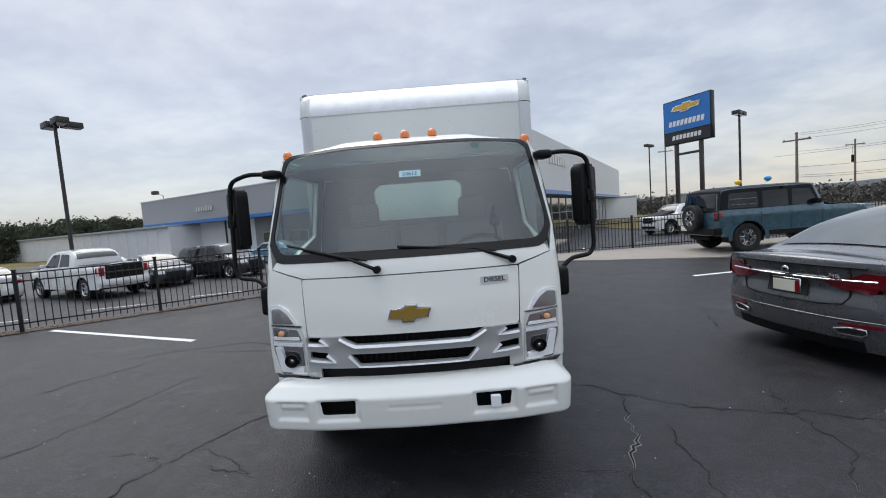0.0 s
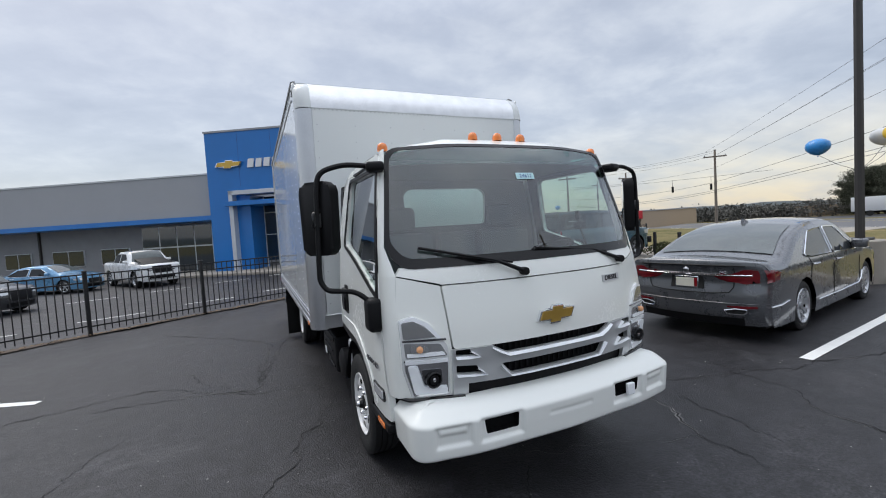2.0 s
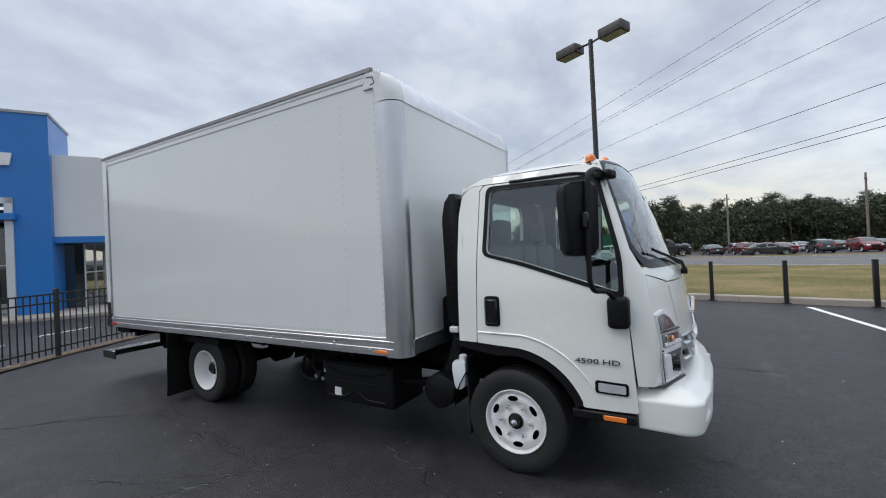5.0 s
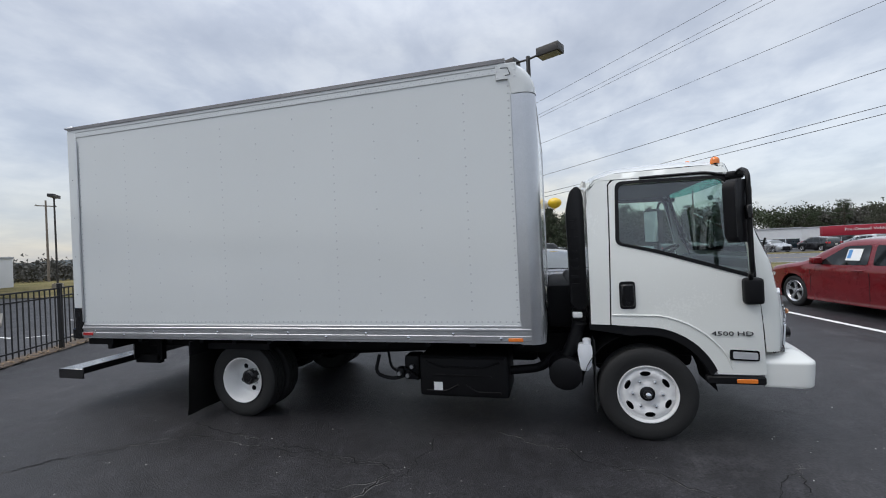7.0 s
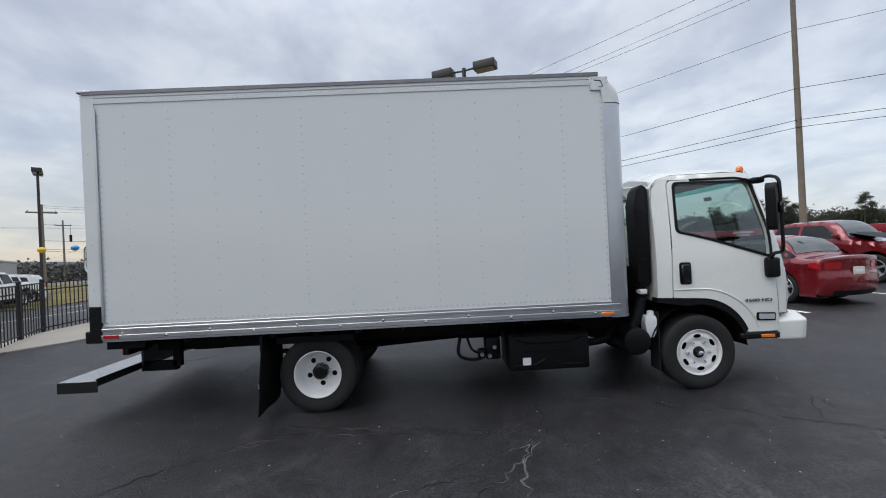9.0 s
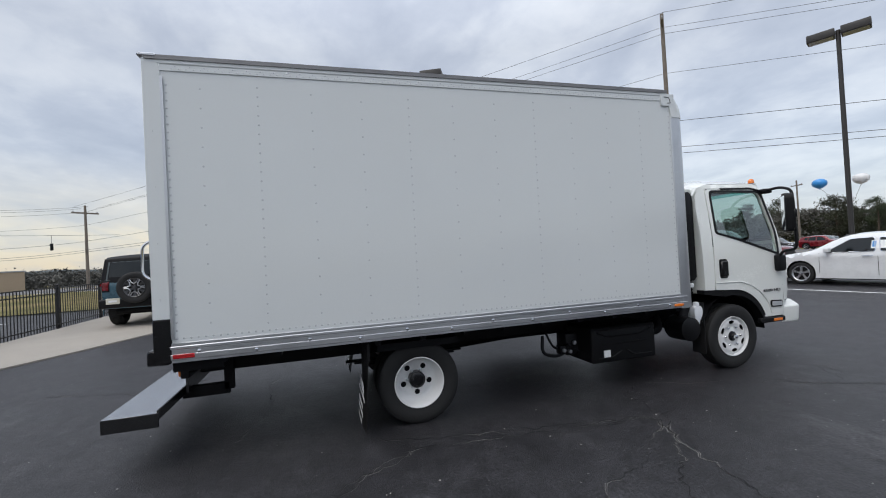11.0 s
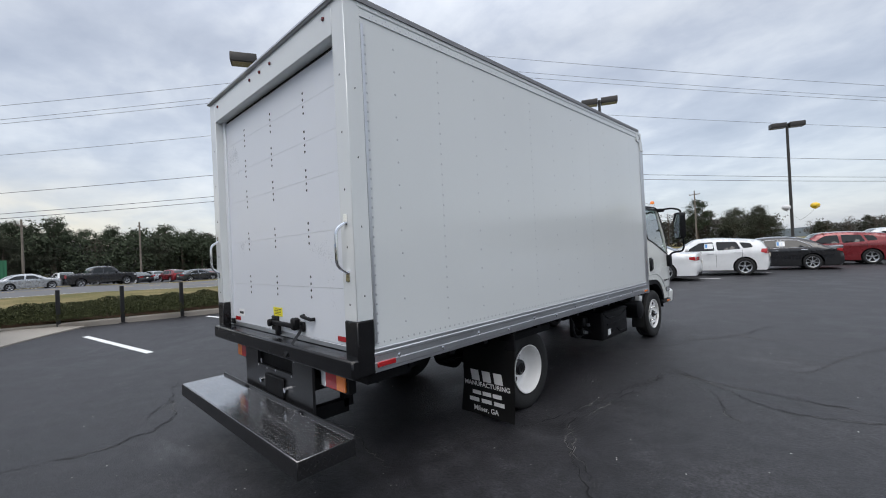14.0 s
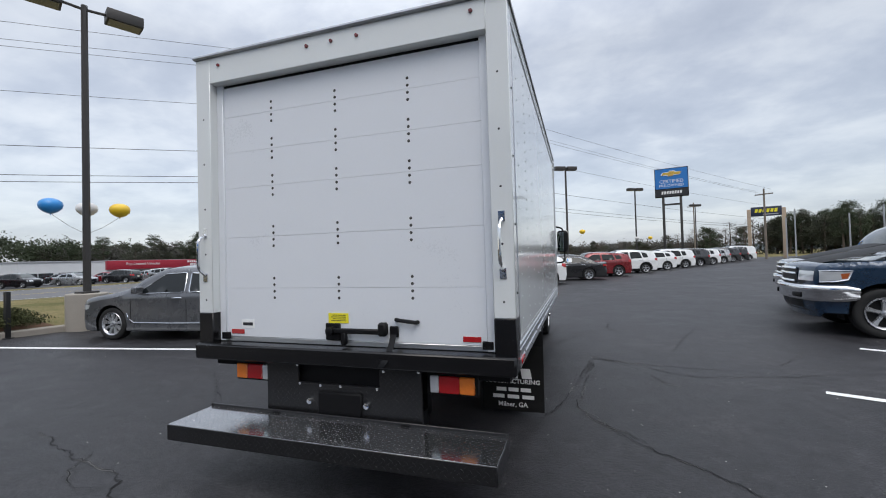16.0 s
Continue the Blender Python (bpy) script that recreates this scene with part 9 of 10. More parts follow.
# ---- the dealer's building ----
def build_dealer():
    ang = -29.0
    at = pose(-4.2, 30.0, -0.55, 0, 0, ang)          # x runs along the front to the right, -y faces the lot
    sh = thing("showroom", "low grey dealer showroom with blue entrance tower and dark glazing", "building", at=at)
    up = 0.55

    def b(name, x0, x1, y0, y1, z0, z1, mat, label="", bev=0.0, parent=None):
        return part(name, box(bmesh.new(), x0, x1, y0, y1, z0 + (up if z0 > 0 else 0), z1 + up, bev), mat, parent or sh, label)
    # entrance tower: frame round a deep opening
    px0, px1, pz, W, H = 1.4, 7.75, 4.95, 9.05, 8.85
    tw = b("entrance_tower", 0, px0, 0, 3.5, 0, H, M_BLUESIGN, "blue clad entrance tower")
    b("tower_pier", px1, W, 0, 3.5, 0, H, M_BLUESIGN)
    b("tower_top", px0, px1, 0, 3.5, pz, H, M_BLUESIGN)
    b("tower_coping", -0.05, W + 0.05, -0.05, 3.55, H, H + 0.12, M_GREYCLAD)
    for k in (1, 2, 3):
        b("cladding_joint", W * k / 4 - 0.01, W * k / 4 + 0.01, -0.006, 0.0, pz + 0.3, H, M_BLUEINK, parent=tw)
    fr = b("portal_frame", px0 - 0.02, px0 + 0.26, -0.10, 1.2, 0, pz + 0.02, M_MULLION, "pale metal portal frame", 0.01)
    b("portal_frame", px1 - 0.26, px1 + 0.02, -0.10, 1.2, 0, pz + 0.02, M_MULLION, "", 0.01)
    b("portal_frame", px0 - 0.02, px1 + 0.02, -0.10, 1.2, pz - 0.26, pz + 0.02, M_MULLION, "", 0.01)
    b("canopy", px0 - 0.15, px1 + 0.15, -0.35, 1.4, 3.95, 4.25, M_BLUESIGN, "blue entrance canopy", 0.01)
    b("portal_side", px0 + 0.26, px0 + 1.2, 0.4, 2.4, 0, pz - 0.26, M_BLUESIGN)
    b("portal_glass", px0 + 1.2, px1 - 0.26, 2.2, 2.25, 0.1, pz - 0.3, M_SHOPGLASS, "dark shopfront glass")
    xs = [px0 + 1.2, px0 + 2.25, px0 + 3.5, px0 + 4.75, px1 - 0.26]
    for x in xs:
        b("mullion", x - 0.035, x + 0.035, 2.12, 2.2, 0, pz - 0.3, M_MULLION)
    for z in (1.95, 3.5):
        b("transom", xs[0], xs[-1], 2.13, 2.2, z - 0.03, z + 0.03, M_MULLION)
    for k in range(2):
        x = px0 + 3.28 + 0.98 * k
        d = b("shop_door", x, x + 0.94, 2.08, 2.13, 0.02, 2.05, M_MULLION, "glazed aluminium shop door", 0.01)
        b("door_pane", x + 0.08, x + 0.86, 2.075, 2.085, 0.15, 1.95, M_SHOPGLASS, parent=d)
        p = b("poster", x + 0.12, x + 0.82, 2.066, 2.074, 0.98, 1.82, M_REDINK, "red printed poster", 0, d)
    emblem(sh, pose(1.62, -0.04, 7.25 + up - 0.55, 90), 1.85, 0.56, 0.12)
    letter_bars(sh, 5.35, -0.02, 7.25 + up - 0.55, 5.0, 0.56, 9, M_WHITEINK, 0.10)
    # grey wing to the left
    pz0, pz1 = 3.15, 6.25
    wing = b("wing_parapet", -38.8, 0, 0.6, 4.0, pz0 + 0.32, pz1, M_GREYCLAD, "grey panelled parapet")
    b("parapet_coping", -38.9, 0, 0.55, 4.1, pz1, pz1 + 0.1, M_MULLION)
    b("blue_band", -38.8, 0, 0.5, 4.0, pz0, pz0 + 0.32, M_BLUESIGN, "blue band under the parapet")
    b("wing_wall", -20, 0, 2.6, 30, -0.6, pz0, M_BLOCK, "grey rendered wall under the overhang")
    b("wing_wall", -38.8, -20, 2.6, 30, -0.6, pz0, M_WHITECLAD, "white rendered wall under the overhang")
    b("wing_roof", -38.8, 0, 4.0, 30, pz0, 5.6, M_GREYCLAD)
    letter_bars(wing, -25.4, 0.58, 5.15, 3.1, 0.5, 7, M_SILVER, 0.10)
    # windows in the wing: a large glazed bay, then small pairs
    def glazed(x0, x1, z0, z1, nx, nz):
        w = b("window", x0, x1, 2.5, 2.6, z0, z1, M_MULLION, "aluminium framed window")
        for i in range(nx):
            for j in range(nz):
                a, c = x0 + (x1 - x0) * i / nx, x0 + (x1 - x0) * (i + 1) / nx
                e, g = z0 + (z1 - z0) * j / nz, z0 + (z1 - z0) * (j + 1) / nz
                b("pane", a + 0.05, c - 0.05, 2.47, 2.5, e + 0.05, g - 0.05, M_SHOPGLASS, parent=w)
    glazed(-7.2, -0.3, -0.1, 3.0, 5, 2)
    glazed(-10.6, -8.3, 0.4, 1.6, 2, 1)
    glazed(-14.6, -12.0, 0.4, 1.6, 2, 1)
    glazed(-18.6, -16.4, 0.4, 1.6, 2, 1)
    for x in (-15.6, -25.0):
        b("downpipe", x - 0.06, x + 0.06, 2.45, 2.6, -0.5, pz0, M_POLE)
    # short wing to the right, and its flank running back
    b("right_parapet", W, 11.2, 0.4, 45, 3.2, 7.1, M_WHITECLAD, "pale panelled parapet")
    b("blue_band", W, 11.25, 0.35, 45.0, 2.9, 3.2, M_BLUESIGN)
    b("right_wall", W, 9.8, 2.0, 44, -0.6, 2.9, M_SHOPGLASS, "dark glazed wall under the overhang")
    for k in range(16):
        y = 2.0 + 2.7 * k
        b("mullion", 9.8, 9.86, y - 0.04, y + 0.04, -0.5, 2.9, M_MULLION)
    b("transom", 9.8, 9.86, 2.0, 44, 1.4, 1.46, M_MULLION)
    for k in range(7):
        part("name_block", box(bmesh.new(), 11.2, 11.28, 5.0 + 0.75 * k, 5.5 + 0.75 * k, 5.2 + up, 5.9 + up), M_SILVER, sh)
    # floodlight on the roof
    bm = tube(bmesh.new(), [(-36.2, 2.0, 6.3 + up), (-36.2, 2.0, 7.0 + up), (-36.5, 1.6, 7.2 + up)], 0.04, 6)
    box(bm, -37.2, -36.4, 1.1, 1.7, 7.15 + up, 7.6 + up, 0.08)
    part("roof_floodlight", bm, M_POLE, sh, "floodlight on the roof")
    # white workshop beyond
    ws = thing("workshop", "long white metal-sided workshop with a low roof", "building", at=pose(-4.2, 30.0, -1.1, 0, 0, ang))
    wl = part("wall", box(bmesh.new(), -88, -30, -1.0, 30, 0, 4.0), M_WHITECLAD, ws)
    for k in range(24):
        x = -88 + 58 * k / 24
        part("siding_rib", box(bmesh.new(), x - 0.05, x + 0.05, -1.06, -1.0, 0, 4.0), M_WHITECLAD, wl)
    part("eaves", box(bmesh.new(), -88.3, -30, -1.3, 30.3, 4.0, 4.25, 0.02), M_GREYCLAD, ws)
    # kerb walk along the front
    bm = box(bmesh.new(), -34, 13, -2.2, 2.6, 0.0, 0.17, 0.02)
    tagged(part("front_walk", bm, M_CONCRETE, None, "", 30, pose(-4.2, 30.0, -0.52, 0, 0, ang)), "concrete walk along the showroom", "pavement", kind="structure")


# ---- across the road ----
def shop(name, label, x, y, ang, w, d, h, wall, band, words=None, z=None):
    s = thing(name, label, "building", "buildings across the road", at=pose(x, y, (slope(x, y) if z is None else z) - 0.3, 0, 0, ang))
    part("wall", box(bmesh.new(), 0, w, 0.6, d, 0, h), wall, s)
    if band:
        fa = part("fascia", box(bmesh.new(), -0.2, w + 0.2, 0.0, 0.9, h * 0.62, h + 0.15, 0.02), band, s)
    part("roof", box(bmesh.new(), -0.1, w + 0.1, 0.5, d + 0.1, h, h + 0.2, 0.02), M_GREYCLAD, s)
    n = max(2, int(w / 4))
    for k in range(n):
        wi = part("window", box(bmesh.new(), w * k / n + 0.3, w * (k + 1) / n - 0.3, 0.52, 0.6, 0.5, h * 0.56), M_SHOPGLASS, s)
        part("window_frame", box(bmesh.new(), w * (k + 0.5) / n - 0.05, w * (k + 0.5) / n + 0.05, 0.48, 0.54, 0.5, h * 0.56), M_MULLION, wi)
    if words:
        writing("fascia_lettering", words, h * 0.17, M_WHITEINK, pose(w * 0.117, -0.02, h * 0.87, 90), fa, 0.02, 1.1)
        for k in range(2):
            letter_bars(fa, w * 0.33, -0.02, h * (0.94 - 0.16 * k), 3.2 - k, h * 0.10, 8 - 2 * k, M_WHITEINK)
    return s


def utility_pole(x, y, h, label="weathered wooden utility pole with cross-arm", turn=45.0):
    p = thing("utility_pole", label, "utility pole", "utility poles", at=pose(x, y, slope(x, y), 0, 0, turn))
    part("pole", tube(bmesh.new(), [(0, 0, -0.3), (0, 0, h * 0.5), (0, 0, h)], [0.17, 0.14, 0.11], 10), M_WOODPOLE, p)
    part("cross_arm", box(bmesh.new(), -0.06, 0.06, -1.2, 1.2, h - 0.9, h - 0.75, 0.01), M_WOODPOLE, p)
    for s in (-1, 1):
        part("insulator", lathe(bmesh.new(), [(h - 0.75, 0.04), (h - 0.68, 0.06), (h - 0.60, 0.03)], 8, "z", (0, s * 1.05, 0)), M_GREYCLAD, p)


def cable(a, b, sag, r=0.022):
    A, B = Vector(a), Vector(b)
    pts = [A.lerp(B, t) - Vector((0, 0, 4 * sag * t * (1 - t))) for t in np.linspace(0, 1, 25)]
    tagged(part("overhead_cable", tube(bmesh.new(), pts, r, 5), M_WIRE), "thin black overhead cable between poles", "cable", "overhead cables")


def build_poles():
    P = [(-28.0, -64.0, 10.4), (17.0, -16.2, 16.5), (49.0, 30.2, 9.0), (38.4, 43.8, 8.6)]
    for x, y, h in P:
        utility_pole(x, y, h)
    levels = [(16.1, -1.05), (16.1, 1.05), (15.2, 0.0), (12.6, 0.0), (9.4, 0.12), (7.7, 0.12), (7.3, 0.15)]
    for (xa, ya, ha), (xb, yb, hb) in zip(P, P[1:]):
        for z, off in levels:
            d = Vector((xb - xa, yb - ya, 0)).normalized()
            s = Vector((-d.y, d.x, 0)) * off
            cable((xa + s.x, ya + s.y, z * ha / 16.5 + slope(xa, ya)), (xb + s.x, yb + s.y, z * hb / 16.5 + slope(xb, yb)), 0.5, 0.016 if z < 10 else 0.012)
    for x, y, h in ((70, -20, 10), (75, 8, 9), (52, 46, 9), (64, 64, 10), (40, 74, 12), (30, 80, 9), (82, -6, 10), (45, -70, 11), (20, -92, 12), (-26, -95, 12)):
        utility_pole(x, y, h, "thin wooden pole across the road", 70.0)


def build_street_side():
    shop("used_car_shop", "low white showroom with a red fascia across the road", 68.5, -36.5, -98, 42, 14, 3.35, M_WHITECLAD, M_FASCIA, "Pre-Owned Vehicles")
    shop("white_shop", "low white shop beside the red fascia", 70.0, -26.2, -98, 8, 7, 3.4, M_WHITECLAD, None)
    shop("tan_shop", "tan roadside shop in the distance", 112, 64, -125, 15, 12, 2.7, M_TAN, None)
    shop("red_shop", "red roofed restaurant in the distance", 74, 66, -130, 14, 10, 3.6, M_TAN, M_REDINK)
    shop("grey_shop", "low grey shop in the distance", 44, 66, -140, 18, 10, 3.2, M_GREYCLAD, None)
    shop("white_shop", "low white shop in the distance", 26, 72, -160, 22, 10, 3.6, M_WHITECLAD, None)
    # green container with lettering blocks
    c = thing("shipping_container", "green ribbed shipping container across the road", "container", at=pose(70.6, 15.4, slope(71, 12), 0, 0, -80))
    bm = bmesh.new()
    n = 34
    prof = []
    for k in range(n):
        a = 6.1 * k / n
        prof += [(a, 0.0 if k % 2 else 0.05), (a + 6.1 / n * 0.7, 0.0 if k % 2 else 0.05)]
    prism(bm, prof + [(6.1, 2.4), (0, 2.4)], "z", 0.9, 3.5)
    body = part("body", bm, M_CONTAINER, c, "", 20)
    letter_bars(body, 1.7, -0.02, 2.35, 2.6, 0.85, 4, M_WHITEINK)
    part("frame", box(bmesh.new(), -0.05, 6.15, -0.05, 2.45, 0.78, 0.9, 0.02), M_CONTAINER, c)
    part("chassis", box(bmesh.new(), 0.3, 5.8, 0.5, 1.9, 0.5, 0.78), M_FRAME, c)
    for x in (1.2, 5.0):
        for y in (0.3, 2.1):
            part("wheel", lathe(bmesh.new(), [(-0.15, 0.45), (-0.15, 0.5), (0.15, 0.5), (0.15, 0.45)], 18, "y", (x, y, 0.5)), M_RUBBER, c)
    # white trailers across the road, one behind a lorry cab
    for lb, x, y, a, L, cab in (("white box trailer parked across the road", 86.3, 23.9, -75, 6.4, False), ("white box lorry parked across the road", 83.8, 31.4, -72, 6.0, True)):
        t = thing("box_trailer" if not cab else "box_lorry", lb, "trailer" if not cab else "lorry", at=pose(x, y, slope(x, y), 0, 0, a))
        part("body", box(bmesh.new(), 0, L, 0, 2.5, 0.75, 2.95, 0.05), M_WHITECLAD, t)
        part("chassis", box(bmesh.new(), 0.3, L + (1.6 if cab else 0), 0.6, 1.9, 0.5, 0.75), M_FRAME, t)
        if cab:
            cb = part("cab", prism(bmesh.new(), [(L + 0.15, 0.5), (L + 1.75, 0.5), (L + 1.75, 1.3), (L + 1.45, 2.25), (L + 0.15, 2.3)], "y", 0.15, 2.35), M_WHITECLAD, t, "white lorry cab")
            part("cab_window", box(bmesh.new(), L + 0.5, L + 1.35, 0.12, 0.15, 1.35, 2.0), M_SHOPGLASS, cb)
        for q in (1.1, 2.1) + ((L + 1.0,) if cab else (L - 1.0,)):
            part("wheel", lathe(bmesh.new(), [(-0.1, 0.36), (-0.1, 0.42), (2.6, 0.42), (2.6, 0.36)], 18, "y", (q, 0, 0.42)), M_RUBBER, t)
    # sign boards
    b = thing("billboard", "grey roadside billboard on a post", "billboard", at=pose(88.4, 19.3, slope(88, 19), 0, 0, -76))
    part("post", box(bmesh.new(), -0.2, 0.2, -0.2, 0.2, -0.2, 7.2), M_POLE, b)
    part("board", box(bmesh.new(), -3.6, 3.6, -0.3, 0.3, 7.2, 8.7, 0.03), M_GREYCLAD, b)
    part("board_face", box(bmesh.new(), -3.5, 3.5, -0.33, -0.3, 7.3, 8.6), M_BOARD, b)
    b = thing("billboard", "dark roadside board with yellow name blocks", "billboard", at=pose(-29.4, -67.4, -0.2, 0, 0, 163))
    for x in (-2.15, 2.15):
        part("post", box(bmesh.new(), x - 0.25, x + 0.25, -0.2, 0.2, 0, 7.9, 0.03), M_TAN, b)
    part("board", box(bmesh.new(), -1.9, 1.9, -0.2, 0.2, 6.75, 8.2, 0.03), M_NAVYBOARD, b)
    letter_bars(b, 0, -0.2, 7.6, 2.9, 0.55, 6, M_YELLOW)
    part("under_line", box(bmesh.new(), -0.4, 1.5, -0.22, -0.2, 6.95, 7.1), M_GREYCLAD, b)
    # pale bare posts along the lane in the south-west
    for x, y, h in ((-23.6, -46.3, 4.9), (-24.3, -46.0, 5.75), (-28.2, -44.2, 4.9), (-30.4, -43.1, 5.6)):
        p = thing("bare_post", "pale weathered post standing at the lot edge", "post", "bare posts", at=pose(x, y, slope(x, y)))
        part("shaft", tube(bmesh.new(), [(0, 0, -0.2), (0, 0, h * 0.5), (0, 0, h)], [0.075, 0.07, 0.065], 8), M_GREYCLAD, p)
        part("cap", lathe(bmesh.new(), [(h, 0.08), (h + 0.03, 0.08), (h + 0.06, 0.03), (h + 0.065, 0.001)], 8, "z"), M_POLE, p)
    # traffic lights over the far junction
    for k, (x, y) in enumerate(((60, 52), (64, 47), (68, 43), (56, 56))):
        t = thing("traffic_light", "black traffic light hung over the junction", "traffic light", "traffic lights", at=pose(x, y, 5.2, 0, 0, 45))
        part("case", box(bmesh.new(), -0.18, 0.18, -0.15, 0.15, 0, 1.0, 0.03), M_BLACK, t)
        part("hanger", box(bmesh.new(), -0.02, 0.02, -0.02, 0.02, 1.0, 2.2), M_WIRE, t)
    cable((50, 62, 7.2), (74, 37, 7.6), 0.2)


M_FASCIA = material("dark_red_fascia", (0.34, 0.016, 0.035), 0.5, vary=0.08, scale=0.6)
M_TAN = material("tan_render", (0.42, 0.33, 0.24), 0.85, vary=0.1)
M_CONTAINER = material("green_container_paint", (0.035, 0.17, 0.085), 0.5, vary=0.12, scale=0.8)
M_BOARD = material("faded_board", (0.34, 0.38, 0.38), 0.6, vary=0.08)
M_NAVYBOARD = material("navy_board", (0.02, 0.03, 0.06), 0.4, vary=0.08)


# ---- trees ----
def pine_mesh(rnd, h, crown_low, spread, leaf, n_limb=26, per=34):
    """Trunk with limbs, and a crown of many small needle tufts in clumps."""
    trunk = bmesh.new()
    lean = rnd.uniform(-0.4, 0.4)
    pts = [(lean * (t ** 1.5), 0.3 * math.sin(t * 3 + lean), h * t) for t in np.linspace(0, 0.97, 7)]
    tube(trunk, pts, [0.020 * h * (1 - 0.85 * t) + 0.02 for t in np.linspace(0, 1, 7)], 7)
    crown = []
    for k in range(n_limb):
        t = crown_low + (1 - crown_low) * (k + rnd.random()) / n_limb
        a = rnd.uniform(0, 6.283)
        reach = spread * (0.35 + 0.75 * math.sin(math.pi * min(1.0, (t - crown_low) / (1 - crown_low) * 0.8 + 0.2))) * rnd.uniform(0.5, 1.1)
        base = Vector((lean * t ** 1.5, 0, h * t * 0.97))
        tip = base + Vector((math.cos(a) * reach, math.sin(a) * reach, rnd.uniform(-0.1, 0.35) * reach))
        tube(trunk, [base, base.lerp(tip, 0.5) + Vector((0, 0, 0.1)), tip], [0.05, 0.035, 0.015], 4)
        for c in range(3):
            mid = base.lerp(tip, rnd.uniform(0.55, 1.1)) + Vector((rnd.gauss(0, 0.25), rnd.gauss(0, 0.25), rnd.gauss(0, 0.2))) * spread * 0.25
            rad = spread * rnd.uniform(0.16, 0.34)
            for _ in range(per // 3):
                v = Vector((rnd.gauss(0, 1), rnd.gauss(0, 1), rnd.gauss(0, 0.65)))
                p = mid + v * rad * 0.6
                crown.append((p, leaf * rnd.uniform(0.6, 1.5)))
    verts, faces = [], []
    for p, s in crown:
        n = Vector((rnd.gauss(0, 1), rnd.gauss(0, 1), rnd.gauss(0, 1))).normalized()
        u = n.orthogonal().normalized()
        v = n.cross(u)
        for q in range(2):
            c = p + Vector((rnd.gauss(0, 1), rnd.gauss(0, 1), rnd.gauss(0, 0.7))) * s * 0.8
            a, b = (u, v) if q else (v, n)
            i = len(verts)
            verts += [tuple(c + a * s * 0.75), tuple(c - a * s * 0.55 + b * s * 0.26), tuple(c - a * s * 0.6 - b * s * 0.26)]
            faces.append((i, i + 1, i + 2))
    me = bpy.data.meshes.new("crown")
    me.from_pydata(verts, [], faces)
    return trunk, me


def tree_kind(rnd, label, h, low, spread, leaf, mat, n_limb=26, per=34, category="tree"):
    tk, me = pine_mesh(rnd, h, low, spread, leaf, n_limb, per)
    t = thing("pine_tree" if mat is not M_TWIG else "bare_tree", label, category, "far trees", at=pose(0, 0, -50))
    part("trunk", tk, M_BARK, t)
    me.materials.append(mat)
    c = new("crown", me)
    c.parent = t
    return t


def build_trees():
    rnd = random.Random(21)
    kinds = [tree_kind(rnd, "tall pine with a ragged dark green crown", 11.5, 0.42, 2.5, 0.19, M_PINE, 30, 96), tree_kind(rnd, "slim pine with a high dark crown", 12.5, 0.52, 2.1, 0.18, M_PINE, 28, 90),
             tree_kind(rnd, "broad evergreen with a full crown", 9.5, 0.25, 3.1, 0.20, M_PINE2, 38, 108), tree_kind(rnd, "young pine with branches low down", 8.5, 0.18, 2.4, 0.18, M_PINE, 34, 96),
             tree_kind(rnd, "bare winter tree with grey twigs", 9.5, 0.3, 2.6, 0.10, M_TWIG, 34, 26), tree_kind(rnd, "bushy evergreen with mixed foliage", 7.5, 0.12, 3.0, 0.20, M_PINE2, 38, 108)]
    spots = []

    def belt(p0, p1, n, depth, hs, mix, base=None):
        for k in range(n):
            t = (k + rnd.uniform(-0.4, 0.4)) / n
            x, y = p0[0] + (p1[0] - p0[0]) * t, p0[1] + (p1[1] - p0[1]) * t
            d = Vector((p1[0] - p0[0], p1[1] - p0[1])).normalized()
            o = rnd.uniform(0, depth)
            x, y = x + d.y * o, y - d.x * o
            spots.append((x, y, rnd.uniform(*hs), rnd.choice(mix), base))
    # east, beyond the road; further bands are lower in the picture
    belt((118, -48), (104, 12), 44, 14, (0.80, 1.12), (0, 0, 1, 1, 2, 3, 4))
    belt((104, 12), (112, 26), 7, 12, (0.45, 0.6), (2, 3, 5, 4))
    belt((112, 26), (128, 46), 22, 12, (0.80, 1.0), (0, 2, 3, 5))
    belt((105.5, 29), (102.8, 39), 16, 6, (0.86, 0.98), (2, 3, 2, 5))
    # south-east and south
    belt((70, -92), (118, -48), 34, 16, (0.7, 0.95), (0, 1, 2, 3, 4, 5))
    belt((8, -140), (70, -92), 40, 18, (0.8, 1.15), (0, 2, 3, 5, 5, 4))
    belt((-34, -120), (8, -140), 28, 16, (0.5, 0.68), (2, 4, 5, 5, 4))
    belt((-95, -75), (-44, -113), 40, 16, (0.85, 1.1), (0, 2, 3, 0, 2))
    belt((-44, -113), (-30, -122), 12, 10, (0.75, 1.0), (4, 4, 4, 3))
    # north-west, behind the workshop
    belt((-115, 60), (-50, 100), 50, 18, (0.62, 0.76), (2, 5, 2, 2))
    belt((-50, 104), (20, 110), 30, 14, (0.5, 0.7), (2, 5, 3))
    for x, y, s, k, base in spots:
        m = pose(x, y, slope(x, y) - 0.1, 0, 0, rnd.uniform(0, 360)) @ Matrix.Diagonal((s * rnd.uniform(0.9, 1.2), s * rnd.uniform(0.9, 1.2), s, 1))
        made = copy_thing(kinds[k], m)
        made.matrix_basis = m
    for t in kinds:
        for o in (*t.children_recursive, t):
            bpy.data.objects.remove(o)


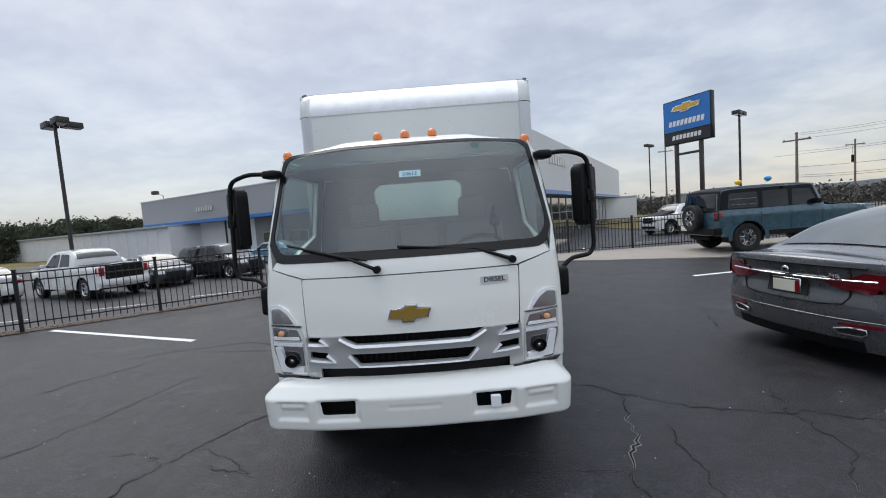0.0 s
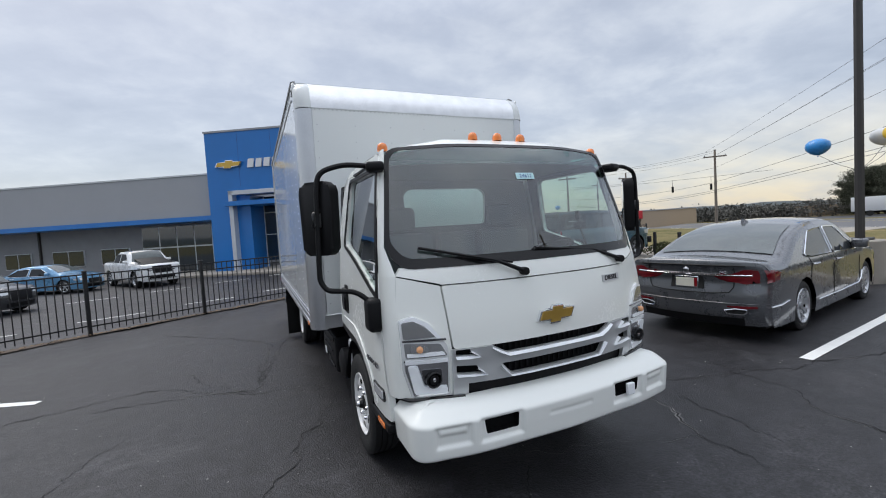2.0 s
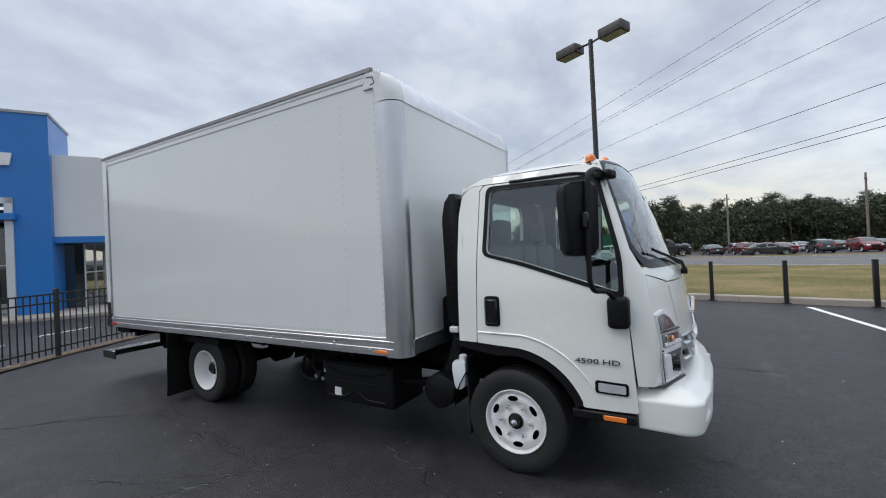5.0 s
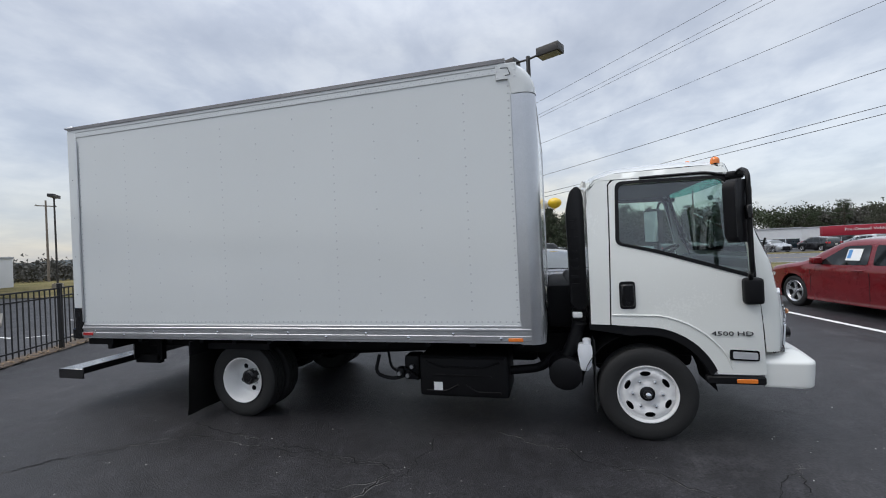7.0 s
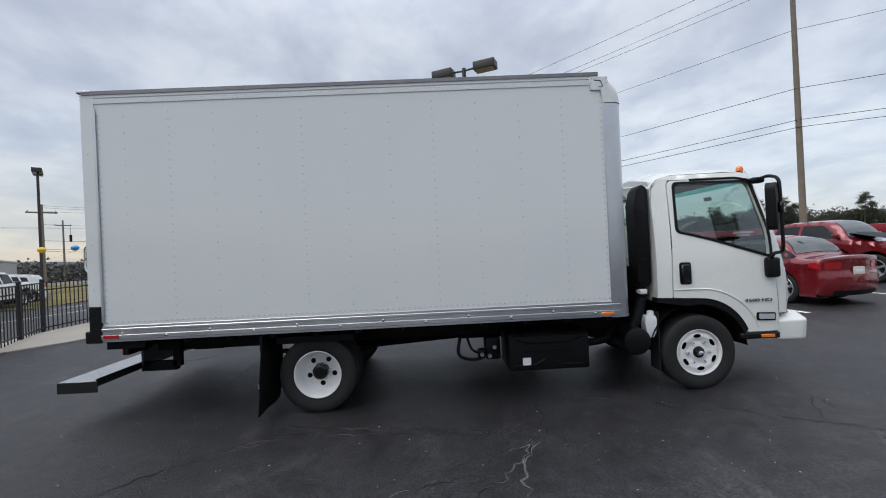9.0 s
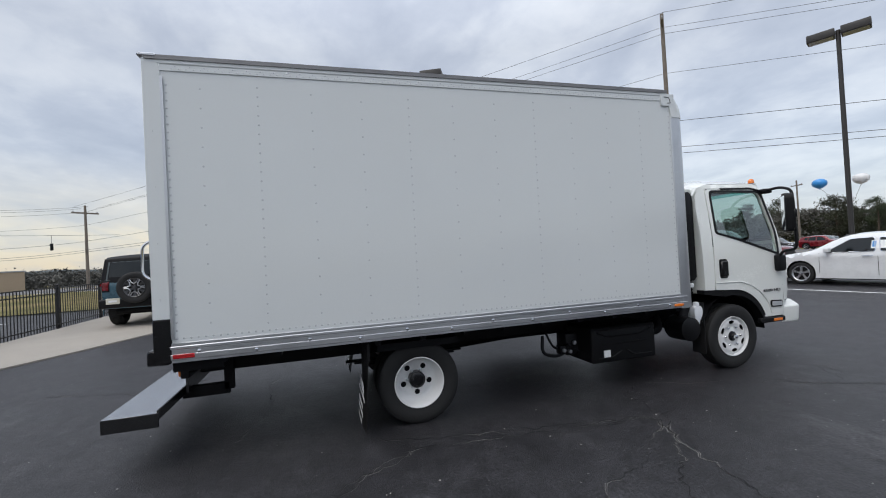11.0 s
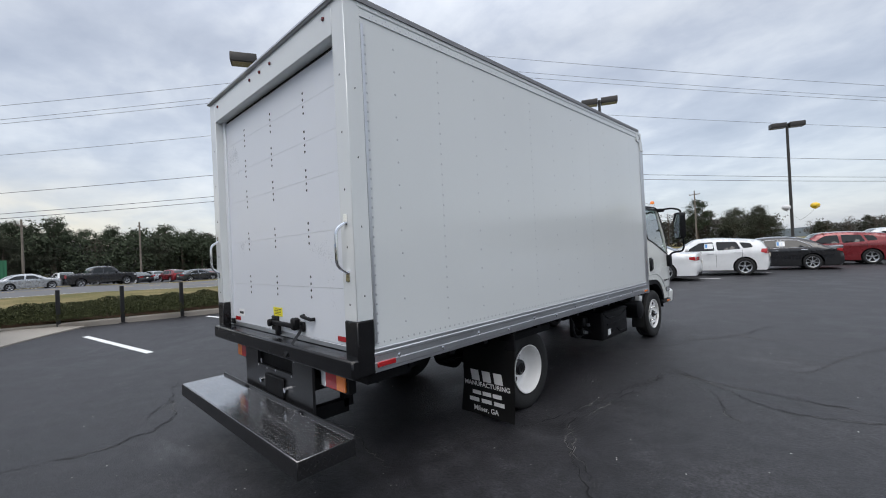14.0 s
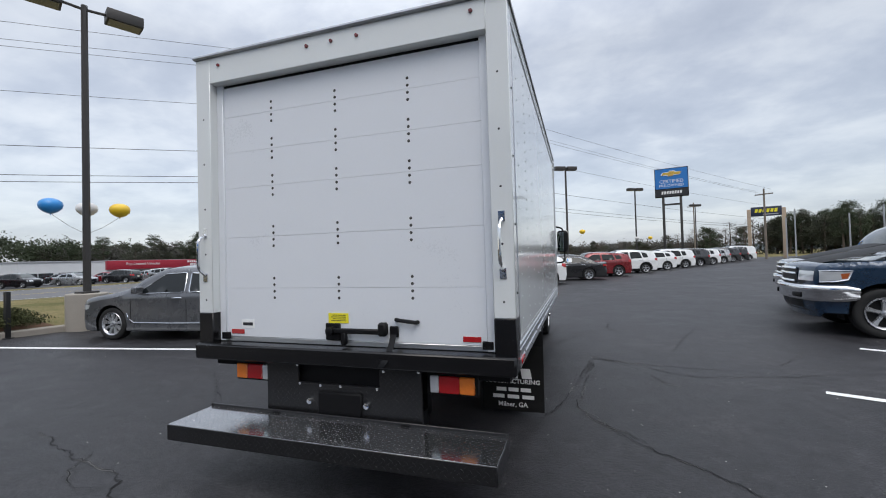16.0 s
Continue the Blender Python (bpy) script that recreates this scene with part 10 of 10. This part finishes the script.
def build_woods():
    """The joined mass of woodland behind the nearest trees."""
    rnd = random.Random(4)
    verts, faces = [], []

    def mass(p0, p1, n, depth, h0, h1):
        d = Vector((p1[0] - p0[0], p1[1] - p0[1])).normalized()
        for k in range(n):
            t = rnd.random()
            x, y = p0[0] + (p1[0] - p0[0]) * t, p0[1] + (p1[1] - p0[1]) * t
            o = rnd.uniform(4, depth)
            x, y = x + d.y * o, y - d.x * o
            top = h0 + (h1 - h0) * (0.5 + 0.5 * noise.noise((x * 0.11, y * 0.11, 3))) + 1.6 * noise.noise((x * 0.4, y * 0.4, 6))
            z = slope(x, y) + top * (1 - rnd.random() ** 2.0 * 0.95)
            for _ in range(15):
                c = Vector((x + rnd.gauss(0, 0.75), y + rnd.gauss(0, 0.75), z + rnd.gauss(0, 0.5)))
                nrm = Vector((rnd.gauss(0, 1), rnd.gauss(0, 1), rnd.gauss(0, 1))).normalized()
                u = nrm.orthogonal().normalized()
                v = nrm.cross(u)
                s = rnd.uniform(0.18, 0.45)
                i = len(verts)
                verts.extend((tuple(c + u * s), tuple(c - u * s * 0.6 + v * s * 0.6), tuple(c - u * s * 0.6 - v * s * 0.6)))
                faces.append((i, i + 1, i + 2))
    mass((120, -50), (106, 14), 2300, 20, 5.0, 9.0)
    mass((106, 14), (132, 50), 900, 16, 3.0, 5.0)
    mass((72, -95), (120, -50), 1900, 20, 5.0, 8.0)
    mass((8, -144), (72, -95), 2300, 22, 5.0, 9.5)
    mass((-36, -124), (8, -144), 1000, 18, 2.5, 4.5)
    mass((-100, -78), (-44, -118), 2000, 20, 5.0, 9.0)
    mass((-50, 108), (20, 114), 1300, 18, 3.0, 5.0)
    mass((20, 118), (140, 60), 3600, 30, 1.5, 2.7)
    near = len(faces)
    mass((-120, 62), (-50, 104), 3000, 22, 4.5, 6.8)
    mass((114, -78), (98, 6), 2300, 26, 4.0, 12.5)
    mass((-96, -82), (-44, -118), 1800, 20, 5.0, 10.0)
    me = bpy.data.meshes.new("far_woods")
    me.from_pydata(verts, [], faces)
    me.materials.append(M_FARWOOD)
    me.materials.append(M_PINE)
    for f in me.polygons[near:]:
        f.material_index = 1
    tagged(new("far_woods", me), "dense dark woodland along the skyline", "woods", kind="stuff")


def build_hills():
    """Low wooded hills round the horizon."""
    bm = bmesh.new()
    n = 180
    rows = []
    for j, (r, k) in enumerate(((420, 0.0), (520, 0.8), (640, 1.0), (900, 0.9))):
        row = []
        for i in range(n):
            a = 2 * math.pi * i / n
            x, y = math.cos(a) * r, math.sin(a) * r
            top = 9 + 7 * noise.noise((math.cos(a) * 2.2, math.sin(a) * 2.2, 4)) + 3.5 * noise.noise((math.cos(a) * 9, math.sin(a) * 9, 2)) + 1.6 * noise.noise((math.cos(a) * 45, math.sin(a) * 45, 8))
            row.append(bm.verts.new((x, y, -3 + max(2.0, top) * k * 1.25)))
        rows.append(row)
    for a, b in zip(rows, rows[1:]):
        for i in range(n):
            bm.faces.new((a[i], a[(i + 1) % n], b[(i + 1) % n], b[i]))
    tagged(part("far_hills", bm, M_HILL, angle=60), "low wooded hills on the horizon, coloured with distance haze", "hill", kind="structure")


def build_shrubs():
    rnd = random.Random(8)
    kinds = []
    for q in range(3):
        verts, faces = [], []
        for _ in range(2600):
            v = Vector((max(-0.6, min(0.6, rnd.gauss(0, 0.27))), max(-0.6, min(0.6, rnd.gauss(0, 0.30))), 0.0))
            v.z = rnd.random() ** 0.6 * 0.34 * math.exp(-(v.x ** 2 + v.y ** 2) / 0.35) + 0.01
            s = rnd.uniform(0.012, 0.028)
            n = Vector((rnd.gauss(0, 1), rnd.gauss(0, 1), rnd.gauss(0, 1))).normalized()
            u = n.orthogonal().normalized()
            w = n.cross(u)
            i = len(verts)
            verts += [tuple(v + u * s), tuple(v + w * s * 0.6), tuple(v - u * s), tuple(v - w * s * 0.6)]
            faces.append((i, i + 1, i + 2, i + 3))
        me = bpy.data.meshes.new("low_shrub")
        me.from_pydata(verts, [], faces)
        me.materials.append(M_SHRUB)
        kinds.append(me)
    k = 0
    for y in np.arange(3.4, 9.4, 0.5):
        for off in (0.45, 1.0, 1.6, 2.3):
            o = new("low_shrub", kinds[k % 3])
            o.matrix_basis = pose(kerb_x(y) + off + rnd.uniform(-0.1, 0.1), y + rnd.uniform(-0.15, 0.15), 0.20 + 0.06 * math.sin(off), 0, 0, rnd.uniform(0, 360)) @ Matrix.Diagonal((rnd.uniform(0.8, 1.25),) * 3 + (1,))
            tagged(o, "low evergreen shrub in the bed by the kerb", "shrub", "kerb shrubs")
            k += 1


sheet("planting_bed", None, lambda y: kerb_x(y) + 0.17, lambda y: kerb_x(y) + 3.4 + 0.25 * math.sin(y * 1.7), 2.9, 9.34, 0.5, lambda t, y: 0.15 + 0.16 * math.sin(math.pi * min(1.0, t + 0.05)), M_MULCH, "red-brown mulch bed beside the kerb", "planting bed", 0.05)
build_fence()
build_bollards()
build_lamps()
pylon(21.9, 35.2, -0.5, 4.35, 3.9, 7.25, -64, "tall blue and black dealer sign with a gold emblem", False)
pylon(-12.4, -46.3, -0.2, 3.55, 3.45, 8.2, 168, "tall blue used-car sign with a gold emblem", True)
build_dealer()
build_street_side()
build_poles()
build_trees()
build_woods()
build_hills()
build_shrubs()
